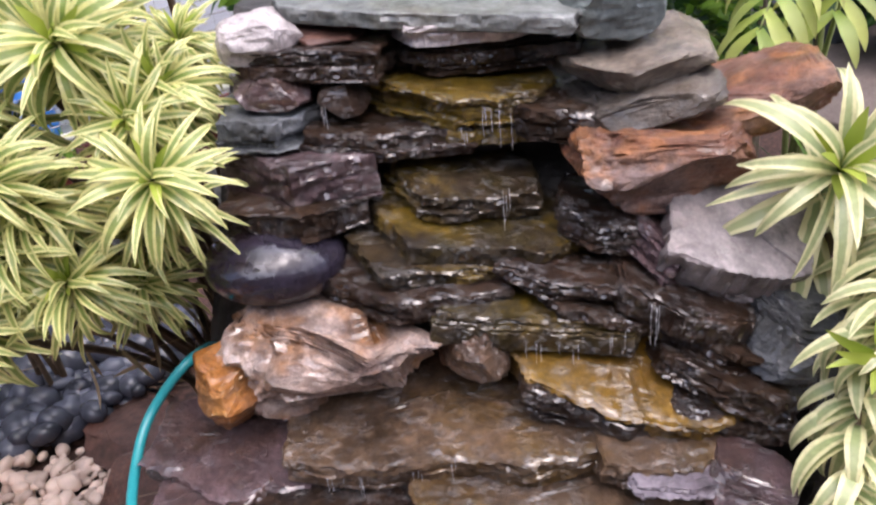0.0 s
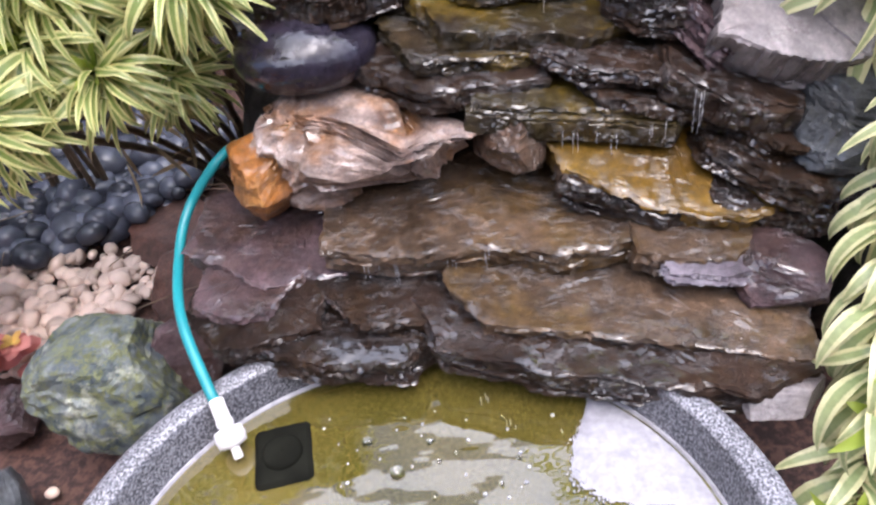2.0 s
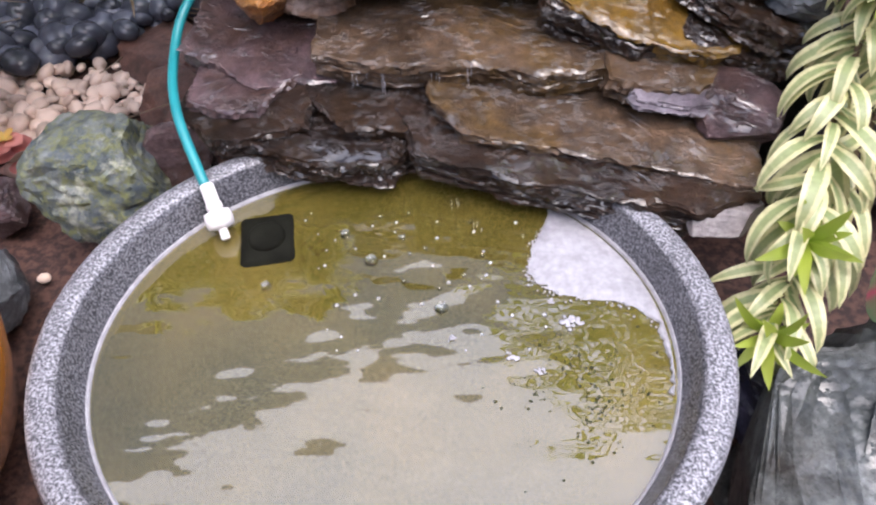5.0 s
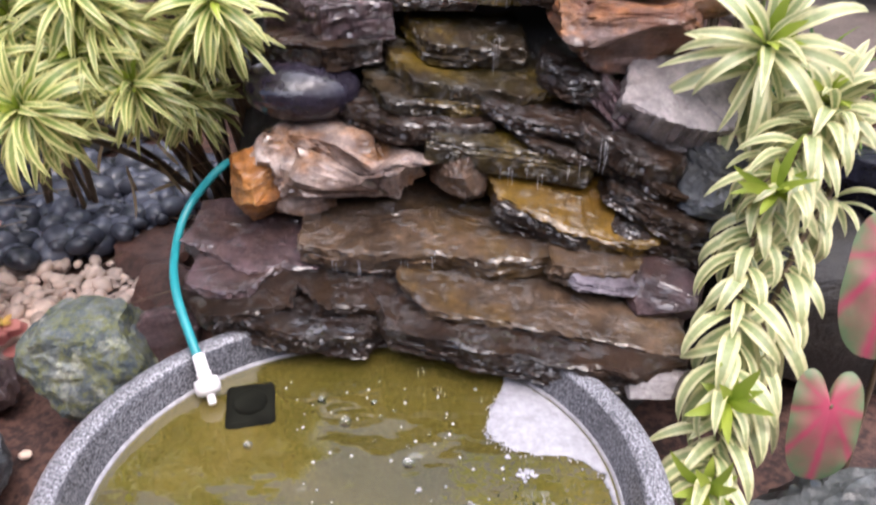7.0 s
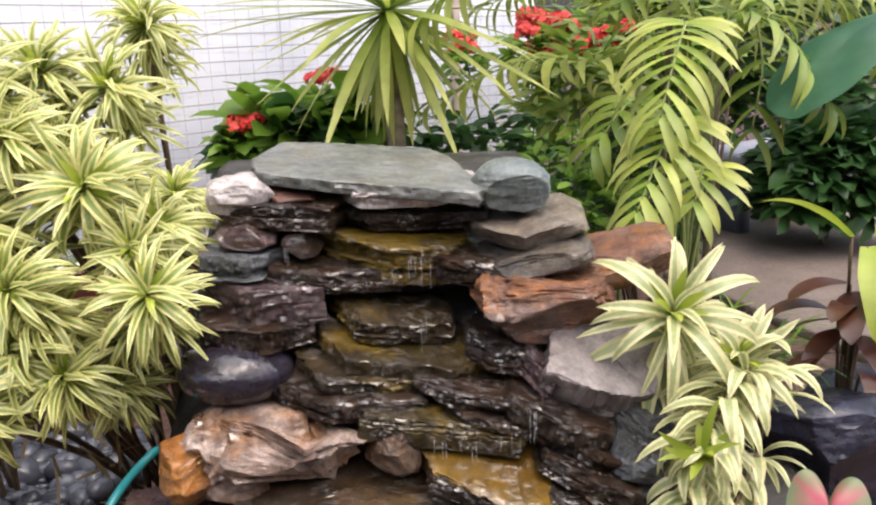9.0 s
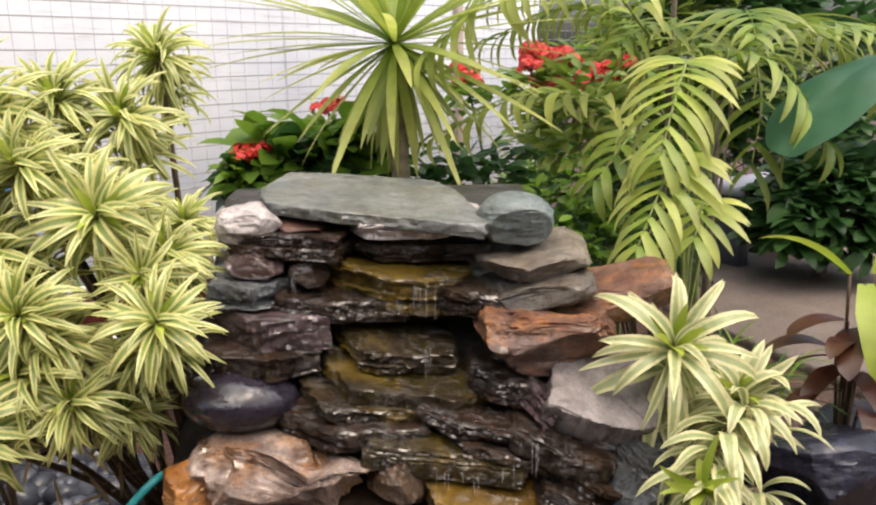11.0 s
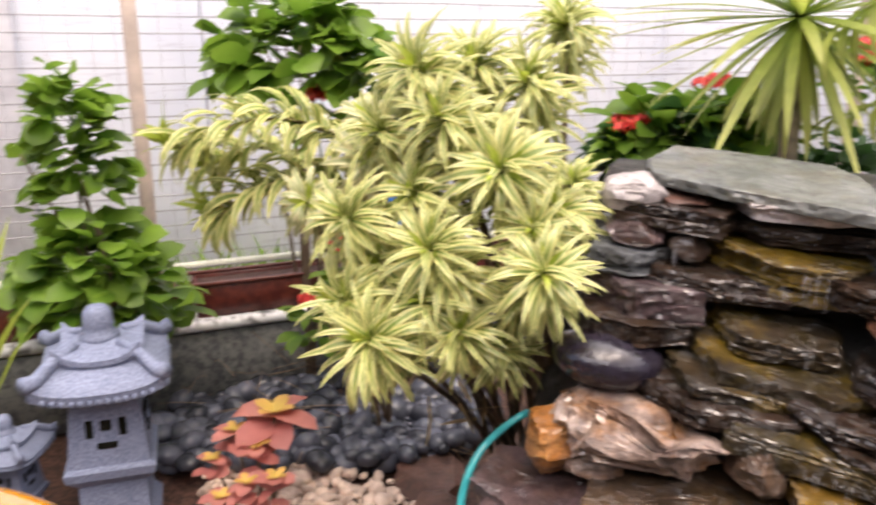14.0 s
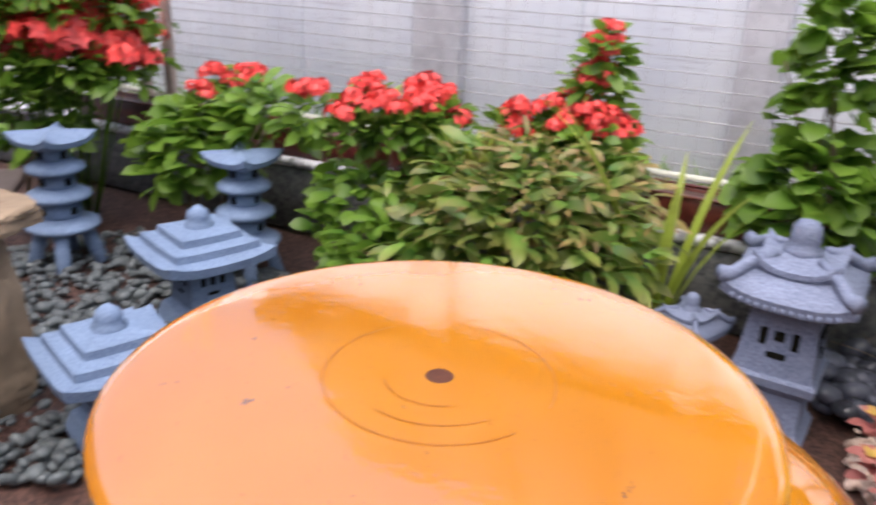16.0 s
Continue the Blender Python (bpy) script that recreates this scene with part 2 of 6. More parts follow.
def plain(name, c, rough=0.5, metal=0.0, vary=0.25, scale=18.0, per_island=False):
    m, n, l, b = material(name, rough, metal)
    v = coords(n, l)
    g = noise_node(n, l, v, scale, 4)
    lo = tuple(x * (1 - vary) for x in c)
    hi = tuple(min(1, x * (1 + vary)) for x in c)
    if per_island:
        ge = n.new("ShaderNodeNewGeometry")
        ad = n.new("ShaderNodeMath")
        ad.operation = "MULTIPLY_ADD"
        l.new(ge.outputs["Random Per Island"], ad.inputs[0])
        ad.inputs[1].default_value = 0.6
        hm = n.new("ShaderNodeMath")
        hm.operation, hm.inputs[1].default_value = "MULTIPLY", 0.4
        l.new(g, hm.inputs[0])
        l.new(hm.outputs[0], ad.inputs[2])
        g = ad.outputs[0]
        l.new(ramp(n, l, g, [(0.05, lo), (0.95, hi)]), b.inputs["Base Color"])
    else:
        l.new(ramp(n, l, g, [(0.3, lo), (0.7, hi)]), b.inputs["Base Color"])
    bump(n, l, b, noise_node(n, l, v, scale * 8, 3), 0.12, 0.002)
    return m


M_BLACK_PEBBLE = plain("blue_black_pebble", (0.072, 0.077, 0.100), 0.20, 0, 0.9, 30, True)
M_WHITE_PEBBLE = plain("cream_pebble", (0.62, 0.48, 0.39), 0.45, 0, 0.42, 40, True)
M_GREEN_GRAVEL = plain("grey_green_gravel", (0.085, 0.098, 0.100), 0.5, 0, 0.6, 30, True)
M_HOSE = plain("teal_rubber", (0.025, 0.245, 0.265), 0.32, 0, 0.12, 30)
M_PVC = plain("white_plastic", (0.78, 0.74, 0.72), 0.35, 0, 0.06, 20)
M_PUMP = plain("black_plastic", (0.010, 0.010, 0.007), 0.85, 0, 0.4)
M_PUMP.node_tree.nodes["Principled BSDF"].inputs["Specular IOR Level"].default_value = 0.05
M_WIRE = plain("galvanised_wire", (0.32, 0.31, 0.32), 0.5, 0.3, 0.2)
M_ROOF = plain("dark_roof_tile", (0.022, 0.020, 0.018), 0.7, 0, 0.3)
M_PIPE = plain("cream_painted_pipe", (0.62, 0.62, 0.50), 0.45, 0, 0.15)
M_POST = plain("weathered_painted_post", (0.52, 0.42, 0.36), 0.6, 0, 0.35, 9)
M_BLUEPLASTIC = plain("blue_plastic", (0.06, 0.22, 0.62), 0.35, 0, 0.12)
M_GREYPLASTIC = plain("grey_plastic", (0.075, 0.085, 0.12), 0.45, 0, 0.15)
M_BENCHTOP = plain("pale_lilac_grey_plastic", (0.42, 0.43, 0.52), 0.35, 0, 0.15)
M_BARK = plain("grey_brown_bark", (0.20, 0.16, 0.11), 0.8, 0, 0.4, 30)
M_STEM = plain("brown_stem", (0.12, 0.08, 0.045), 0.7, 0, 0.35, 30)
M_STALK = plain("yellow_green_stalk", (0.22, 0.26, 0.08), 0.5, 0, 0.3, 20)
M_TWIG = plain("dry_twig", (0.17, 0.12, 0.08), 0.8, 0, 0.4, 30)
M_IXORA = plain("coral_red_petals", (0.74, 0.055, 0.045), 0.5, 0, 0.4, 20, True)
M_FOAM = plain("white_foam", (0.31, 0.30, 0.315), 0.5, 0, 0.22, 70)
M_ALGAE = plain("dark_algae", (0.035, 0.040, 0.010), 0.5, 0, 0.5, 30, True)
M_PEDESTAL = plain("beige_cast_stone", (0.26, 0.19, 0.12), 0.7, 0, 0.25, 9)


def leafy(name, body, edge, tip, rough=0.45, band=None, thin=0.4, soft=0.06):
    """Leaf skin by its own width and length; band: how far the body colour reaches from the midrib."""
    m, n, l, b = material(name, rough)
    uv = n.new("ShaderNodeUVMap")
    sx = n.new("ShaderNodeSeparateXYZ")
    l.new(uv.outputs[0], sx.inputs[0])
    ge = n.new("ShaderNodeNewGeometry")
    v = coords(n, l)
    g = noise_node(n, l, v, 16.0, 3)
    if band is not None:
        wob = noise_node(n, l, v, 55.0, 2)
        s = n.new("ShaderNodeMath")
        s.operation, s.inputs[1].default_value = "SUBTRACT", 0.5
        l.new(sx.outputs[0], s.inputs[0])
        a = n.new("ShaderNodeMath")
        a.operation = "ABSOLUTE"
        l.new(s.outputs[0], a.inputs[0])
        w = n.new("ShaderNodeMath")
        w.operation, w.inputs[1].default_value = "MULTIPLY_ADD", 0.16
        l.new(wob, w.inputs[0])
        l.new(a.outputs[0], w.inputs[2])
        col = ramp(n, l, w.outputs[0], [(band + 0.04, body), (band + 0.04 + soft, edge)])
    else:
        col = mix(n, l, ge.outputs["Random Per Island"], body, edge)
    col = mix(n, l, ramp(n, l, sx.outputs[1], [(0.0, grey(0)), (1.0, grey(0.7 if band is None else 0.4))]), col, tip)
    col = mix(n, l, 0.6, col, ramp(n, l, ge.outputs["Random Per Island"], [(0.0, grey(0.65)), (1.0, grey(1.0))]), "MULTIPLY")
    col = mix(n, l, 0.4, col, ramp(n, l, g, [(0.3, grey(0.5)), (0.7, grey(1.0))]), "MULTIPLY")
    l.new(col, b.inputs["Base Color"])
    if thin:
        tr = n.new("ShaderNodeBsdfTranslucent")
        l.new(col, tr.inputs["Color"])
        ms = n.new("ShaderNodeMixShader")
        ms.inputs[0].default_value = thin
        out = n["Material Output"]
        l.new(b.outputs[0], ms.inputs[1])
        l.new(tr.outputs[0], ms.inputs[2])
        l.new(ms.outputs[0], out.inputs["Surface"])
    return m


M_SONG = leafy("cream_edged_green_leaf", (0.18, 0.30, 0.05), (0.82, 0.80, 0.32), (0.78, 0.73, 0.32), 0.27, 0.235, 0.30)
# the paler leaf centre carries the sky's reflection in its colour
M_SONG_PALE = leafy("creamy_variegated_leaf", (0.32, 0.41, 0.17), (0.80, 0.77, 0.42), (0.76, 0.70, 0.38), 0.27, 0.235, 0.30)
M_PALM = leafy("palm_leaf", (0.11, 0.25, 0.03), (0.30, 0.43, 0.06), (0.50, 0.52, 0.14), 0.4)
# brighter, yellower palm skin that lifts fronds out of the shade
M_FROND = leafy("bright_palm_leaf", (0.28, 0.46, 0.06), (0.60, 0.70, 0.13), (0.80, 0.76, 0.30), 0.38, None, 0.45)
M_GREENLEAF = leafy("bright_green_leaf", (0.085, 0.225, 0.018), (0.22, 0.39, 0.045), (0.26, 0.40, 0.05), 0.40, None, 0.5)
M_ELEPHANT = leafy("blue_green_broad_leaf", (0.045, 0.15, 0.075), (0.07, 0.20, 0.10), (0.06, 0.18, 0.09), 0.35)
M_DARKLEAF = leafy("dark_green_leaf", (0.022, 0.085, 0.02), (0.07, 0.17, 0.04), (0.07, 0.16, 0.045), 0.4)
M_SHRUB = leafy("brown_edged_green_leaf", (0.065, 0.208, 0.026), (0.26, 0.481, 0.078), (0.351, 0.26, 0.078), 0.36)
M_SHRUBTOP = leafy("brownish_young_leaf", (0.14, 0.21, 0.042), (0.35, 0.364, 0.098), (0.476, 0.238, 0.112), 0.42)
M_LIME = leafy("lime_leaf", (0.30, 0.46, 0.03), (0.46, 0.56, 0.06), (0.46, 0.52, 0.10), 0.4)
M_COLEUS = leafy("pink_coleus_leaf", (0.60, 0.20, 0.19), (0.76, 0.38, 0.33), (0.55, 0.20, 0.16), 0.5)
M_COLEUS_YELLOW = leafy("yellow_coleus_leaf", (0.80, 0.66, 0.13), (0.80, 0.56, 0.13), (0.72, 0.38, 0.14), 0.5)
M_CROTON = leafy("dark_red_croton_leaf", (0.045, 0.012, 0.008), (0.10, 0.022, 0.012), (0.06, 0.03, 0.012), 0.3, None, 0.08)
M_CALADIUM = leafy("pink_veined_caladium_leaf", (0.70, 0.12, 0.20), (0.24, 0.34, 0.17), (0.22, 0.33, 0.15), 0.45, 0.10, 0.4, 0.30)
M_DRYLEAF = leafy("dry_straw_leaf", (0.42, 0.30, 0.15), (0.58, 0.46, 0.27), (0.50, 0.36, 0.20), 0.7)


def glazed(name, c1, c2):
    m, n, l, b = material(name, 0.14, 0.0, 1.0)
    v = coords(n, l)
    g = noise_node(n, l, v, 3.0, 3)
    col = ramp(n, l, g, [(0.3, c1), (0.7, c2)])
    sp = noise_node(n, l, v, 34.0, 3, 0.6)
    col = mix(n, l, ramp(n, l, sp, [(0.70, grey(0)), (0.76, grey(0.75))]), col, (0.16, 0.07, 0.02))
    grit = noise_node(n, l, coords(n, l, (1, 1, 1)), 95.0, 4, 0.7)
    col = mix(n, l, ramp(n, l, grit, [(0.64, grey(0)), (0.72, grey(0.45))]), col, (0.25, 0.075, 0.004))
    l.new(col, b.inputs["Base Color"])
    l.new(ramp(n, l, noise_node(n, l, v, 6.0, 6, 0.7), [(0.46, grey(0.02)), (0.64, grey(0.14))]), b.inputs["Coat Roughness"])
    l.new(ramp(n, l, sp, [(0.4, grey(0.04)), (0.75, grey(0.16))]), b.inputs["Roughness"])
    bump(n, l, b, noise_node(n, l, v, 22.0, 3), 0.05, 0.003)
    film = n.new("ShaderNodeBump")
    film.inputs["Strength"].default_value, film.inputs["Distance"].default_value = 0.16, 0.012
    l.new(noise_node(n, l, v, 7.0, 4, 0.6), film.inputs["Height"])
    l.new(film.outputs[0], b.inputs["Coat Normal"])
    b.inputs["Coat Weight"].default_value = 1.0
    b.inputs["Coat IOR"].default_value = 2.8
    return m


M_GLAZE = glazed("orange_glaze", (0.51, 0.174, 0.002), (0.59, 0.218, 0.003))
M_RING = plain("brown_glaze_line", (0.30, 0.085, 0.004), 0.3)
M_HOLE = plain("dark_hole_colour", (0.07, 0.018, 0.006), 0.8)


def pond():
    m, n, l, b = material("murky_green_water", 0.02, 0.0, 1.0)
    b.inputs["IOR"].default_value = 1.8
    v = coords(n, l, shift=False)
    g = noise_node(n, l, v, 4.0, 4)
    col = ramp(n, l, g, [(0.32, (0.066, 0.056, 0.009)), (0.55, (0.126, 0.098, 0.020)), (0.72, (0.18, 0.13, 0.031))])
    sp = noise_node(n, l, v, 55.0, 3, 0.6)
    col = mix(n, l, ramp(n, l, sp, [(0.68, grey(0)), (0.76, grey(0.25))]), col, (0.03, 0.03, 0.006))
    l.new(col, b.inputs["Base Color"])
    r = noise_node(n, l, coords(n, l, (1.0, 2.0, 1.0), False), 8.0, 2, 0.45)
    bump(n, l, b, r, 0.13, 0.02)
    tr = n.new("ShaderNodeBsdfTransparent")
    tr.inputs[0].default_value = (0.55, 0.52, 0.22, 1)
    ms = n.new("ShaderNodeMixShader")
    ms.inputs[0].default_value = 0.75
    l.new(tr.outputs[0], ms.inputs[1])
    l.new(b.outputs[0], ms.inputs[2])
    l.new(ms.outputs[0], n["Material Output"].inputs["Surface"])
    return m


M_POND = pond()


def clear(name):
    m, n, l, b = material(name, 0.02)
    b.inputs["Transmission Weight"].default_value = 1.0
    b.inputs["IOR"].default_value = 1.33
    b.inputs["Base Color"].default_value = (0.95, 0.97, 0.97, 1)
    return m


M_DROP = clear("clear_water")


def white_water(name):
    m, n, l, b = material(name, 0.12)
    b.inputs["Transmission Weight"].default_value = 0.7
    b.inputs["IOR"].default_value = 1.33
    b.inputs["Base Color"].default_value = (0.86, 0.85, 0.86, 1)
    return m


M_TRICKLE = white_water("falling_water")


# ---- mesh helpers ----
class Build:
    """Gathers vertices, faces and leaf coordinates of one mesh."""

    def __init__(self):
        self.v, self.f, self.uv, self.n = [], [], [], 0

    def add(self, verts, faces, uvs=None):
        verts = np.asarray(verts, float)
        self.v.append(verts)
        self.f += [tuple(i + self.n for i in f) for f in faces]
        self.uv.append(np.asarray(uvs, float) if uvs is not None else np.zeros((len(verts), 2)))
        self.n += len(verts)

    def mesh(self, name, mat, smooth=True):
        me = bpy.data.meshes.new(name)
        v = np.concatenate(self.v)
        me.from_pydata(v.tolist(), [], self.f)
        uv = np.concatenate(self.uv)
        layer = me.uv_layers.new(name="uv")
        idx = np.zeros(len(me.loops), dtype=np.int32)
        me.loops.foreach_get("vertex_index", idx)
        layer.data.foreach_set("uv", uv[idx].ravel())
        if smooth:
            me.polygons.foreach_set("use_smooth", [True] * len(me.polygons))
        for m in (mat if isinstance(mat, (list, tuple)) else [mat]):
            me.materials.append(m)
        me.update()
        return me


def thing(name, at=(0, 0, 0), label="", category="", group="", turn=(0, 0, 0), kind=""):
    ob = new(name)
    ob.empty_display_size = 0.05
    ob.matrix_basis = pose(*at, *turn)
    return tagged(ob, label, category, group, kind)


def part(name, b, mat, parent=None, label="", smooth=True):
    me = b.mesh(name, mat, smooth) if isinstance(b, Build) else b
    ob = new(name, me)
    ob.parent = parent
    return tagged(ob, label)


def single(name, b, mat, at, label, category, group="", turn=(0, 0, 0), kind="", smooth=True):
    ob = new(name, b.mesh(name, mat, smooth) if isinstance(b, Build) else b)
    ob.matrix_basis = pose(*at, *turn)
    return tagged(ob, label, category, group, kind)


def sharp(me, angle=35):
    """Hard edges where faces meet steeply."""
    bm = bmesh.new()
    bm.from_mesh(me)
    for e in bm.edges:
        e.smooth = e.is_boundary or (len(e.link_faces) == 2 and e.calc_face_angle(0) < radians(angle))
    bm.to_mesh(me)
    bm.free()


def ico(sub):
    bm = bmesh.new()
    bmesh.ops.create_icosphere(bm, subdivisions=sub, radius=1)
    v = np.array([p.co[:] for p in bm.verts])
    f = [tuple(q.index for q in p.verts) for p in bm.faces]
    bm.free()
    return v, f


ICO = {s: ico(s) for s in (1, 2, 3, 4, 5)}


def lathe(b, profile, n=48, sx=1.0, sy=1.0, close=False, at=(0, 0, 0)):
    """Turns a list of (radius, height) about the z axis."""
    a = np.linspace(0, 2 * math.pi, n, endpoint=False)
    v = [(at[0] + r * math.cos(t) * sx, at[1] + r * math.sin(t) * sy, at[2] + z) for r, z in profile for t in a]
    k = len(profile)
    f = [(i * n + j, i * n + (j + 1) % n, (i + 1) * n + (j + 1) % n, (i + 1) * n + j) for i in range(k - 1) for j in range(n)]
    if close:
        f += [tuple(range(n))[::-1], tuple((k - 1) * n + j for j in range(n))]
    b.add(v, f)


def box(b, c, s, bevel=0.0, m=None):
    """A block with chamfered edges."""
    x, y, z = s[0] / 2, s[1] / 2, s[2] / 2
    e = min(bevel, x * 0.9, y * 0.9, z * 0.9)
    if e <= 0:
        v = [(i * x, j * y, k * z) for k in (-1, 1) for j in (-1, 1) for i in (-1, 1)]
        f = [(0, 2, 3, 1), (4, 5, 7, 6), (0, 1, 5, 4), (2, 6, 7, 3), (0, 4, 6, 2), (1, 3, 7, 5)]
    else:
        def ring(h, q):
            return [(-x + q, -y, h), (x - q, -y, h), (x, -y + q, h), (x, y - q, h), (x - q, y, h), (-x + q, y, h), (-x, y - q, h), (-x, -y + q, h)]

        def inner(h):
            return [(-x + e, -y + e, h), (x - e, -y + e, h), (x - e, -y + e, h), (x - e, y - e, h), (x - e, y - e, h), (-x + e, y - e, h), (-x + e, y - e, h), (-x + e, -y + e, h)]
        v = inner(-z) + ring(-z + e, e) + ring(z - e, e) + inner(z)
        f = [(i * 8 + j, i * 8 + (j + 1) % 8, (i + 1) * 8 + (j + 1) % 8, (i + 1) * 8 + j) for i in range(3) for j in range(8)]
        f += [(7, 5, 3, 1), (24 + 1, 24 + 3, 24 + 5, 24 + 7)]
    v = np.array(v)
    if m is not None:
        v = v @ np.array(m.to_3x3()).T + np.array(m.translation)
    b.add(v + np.array(c), f)


def tube(b, pts, r, n=8, caps=True):
    """A round bar along points; r: one radius or one for each point."""
    pts = [Vector(p) for p in pts]
    rs = r if isinstance(r, (list, tuple, np.ndarray)) else [r] * len(pts)
    up = Vector((0, 0, 1))
    v = []
    side = None
    for i, p in enumerate(pts):
        d = (pts[min(i + 1, len(pts) - 1)] - pts[max(i - 1, 0)]).normalized()
        if side is None:
            side = d.cross(up if abs(d.z) < 0.9 else Vector((1, 0, 0))).normalized()
        side = (side - d * side.dot(d)).normalized()
        q = d.cross(side)
        v += [p + (side * math.cos(t) + q * math.sin(t)) * rs[i] for t in np.linspace(0, 2 * math.pi, n, endpoint=False)]
    k = len(pts)
    f = [(i * n + j, i * n + (j + 1) % n, (i + 1) * n + (j + 1) % n, (i + 1) * n + j) for i in range(k - 1) for j in range(n)]
    if caps:
        f += [tuple(range(n))[::-1], tuple((k - 1) * n + j for j in range(n))]
    b.add([p[:] for p in v], f)


def bend(points, n=16):
    """A smooth line through a few points."""
    p = np.array(points, float)
    p = np.vstack([2 * p[0] - p[1], p, 2 * p[-1] - p[-2]])
    out = []
    for i in range(1, len(p) - 2):
        for t in np.linspace(0, 1, n, endpoint=False):
            a, b_, c, d = p[i - 1], p[i], p[i + 1], p[i + 2]
            out.append(0.5 * (2 * b_ + (c - a) * t + (2 * a - 5 * b_ + 4 * c - d) * t * t + (3 * b_ - a - 3 * c + d) * t ** 3))
    out.append(p[-2])
    return [tuple(q) for q in out]


# ---- stones ----
def crag(p, seed, scale=(15, 15, 34)):
    """Ridged relief of broken, bedded stone, about -1 to 1."""
    q = Vector((p[0] * scale[0] + seed * 3.3, p[1] * scale[1], p[2] * scale[2] + seed))
    r = 0.0
    for amp, k in ((1.0, 1.0), (0.55, 2.3), (0.3, 5.1)):
        r += amp * (0.62 - 2.2 * abs(noise.noise(q * k)))
    return r / 1.4


def rock_mesh(name, size, seed, mat, boxy=0.55, cuts=7, rough=0.06, layers=0.0, sub=5, taper=0.0, chop=(0.62, 0.95), lid=0.0):
    """A broken stone: a blunt block, split flat on many sides, craggy, and stepped in layers where it is slate; lid flattens its top."""
    rng = np.random.default_rng(seed)
    v, f = ICO[sub]
    p = np.sign(v) * np.abs(v) ** boxy
    p /= np.abs(p).max(axis=0)
    for _ in range(cuts if cuts <= 4 else int(cuts * 2.2)):
        a, e = rng.uniform(0, 2 * math.pi), rng.normal(0, 0.5)
        nrm = np.array([math.cos(a) * math.cos(e), math.sin(a) * math.cos(e), math.sin(e)])
        o = rng.uniform(*chop) + (0.04 if cuts > 4 else 0)
        over = np.maximum(p @ nrm - o, 0)
        p = p - over[:, None] * nrm
    if lid:
        p[:, 2] = np.where(p[:, 2] > lid, lid + (p[:, 2] - lid) * 0.12, p[:, 2])
    p[:, :2] *= (1 - taper * p[:, 2:3])
    q = p * np.array(size) / 2
    m = min(size)
    out = p / (np.linalg.norm(p, axis=1, keepdims=True) + 1e-6)
    big = np.array([noise.noise_vector(Vector(c) * 9.0 + Vector((seed * 3.1, 0, 0))) for c in q])
    q = q + big * rough * min(0.9 * m, 0.12)
    cr = np.array([crag(c, seed) + 0.5 * crag(c, seed + 7, (60, 60, 110)) for c in q])
    q = q + out * cr[:, None] * rough * min(0.55 * m, 0.075)
    if layers:
        tilt = rng.normal(0, 0.15, 2)
        step = np.array([noise.noise(Vector((c[0] * 7, c[1] * 7, math.floor((c[2] + tilt[0] * c[0] + tilt[1] * c[1] + 0.010 * noise.noise(Vector((c[0] * 9, c[1] * 9, seed)))) * 80) * 3.7 + seed))) for c in q])
        side = np.stack([p[:, 0], p[:, 1], np.zeros(len(p))], 1)
        q = q + side * step[:, None] * layers
    b = Build()
    b.add(q, f)
    me = b.mesh(name, mat)
    sharp(me, 28)
    return me


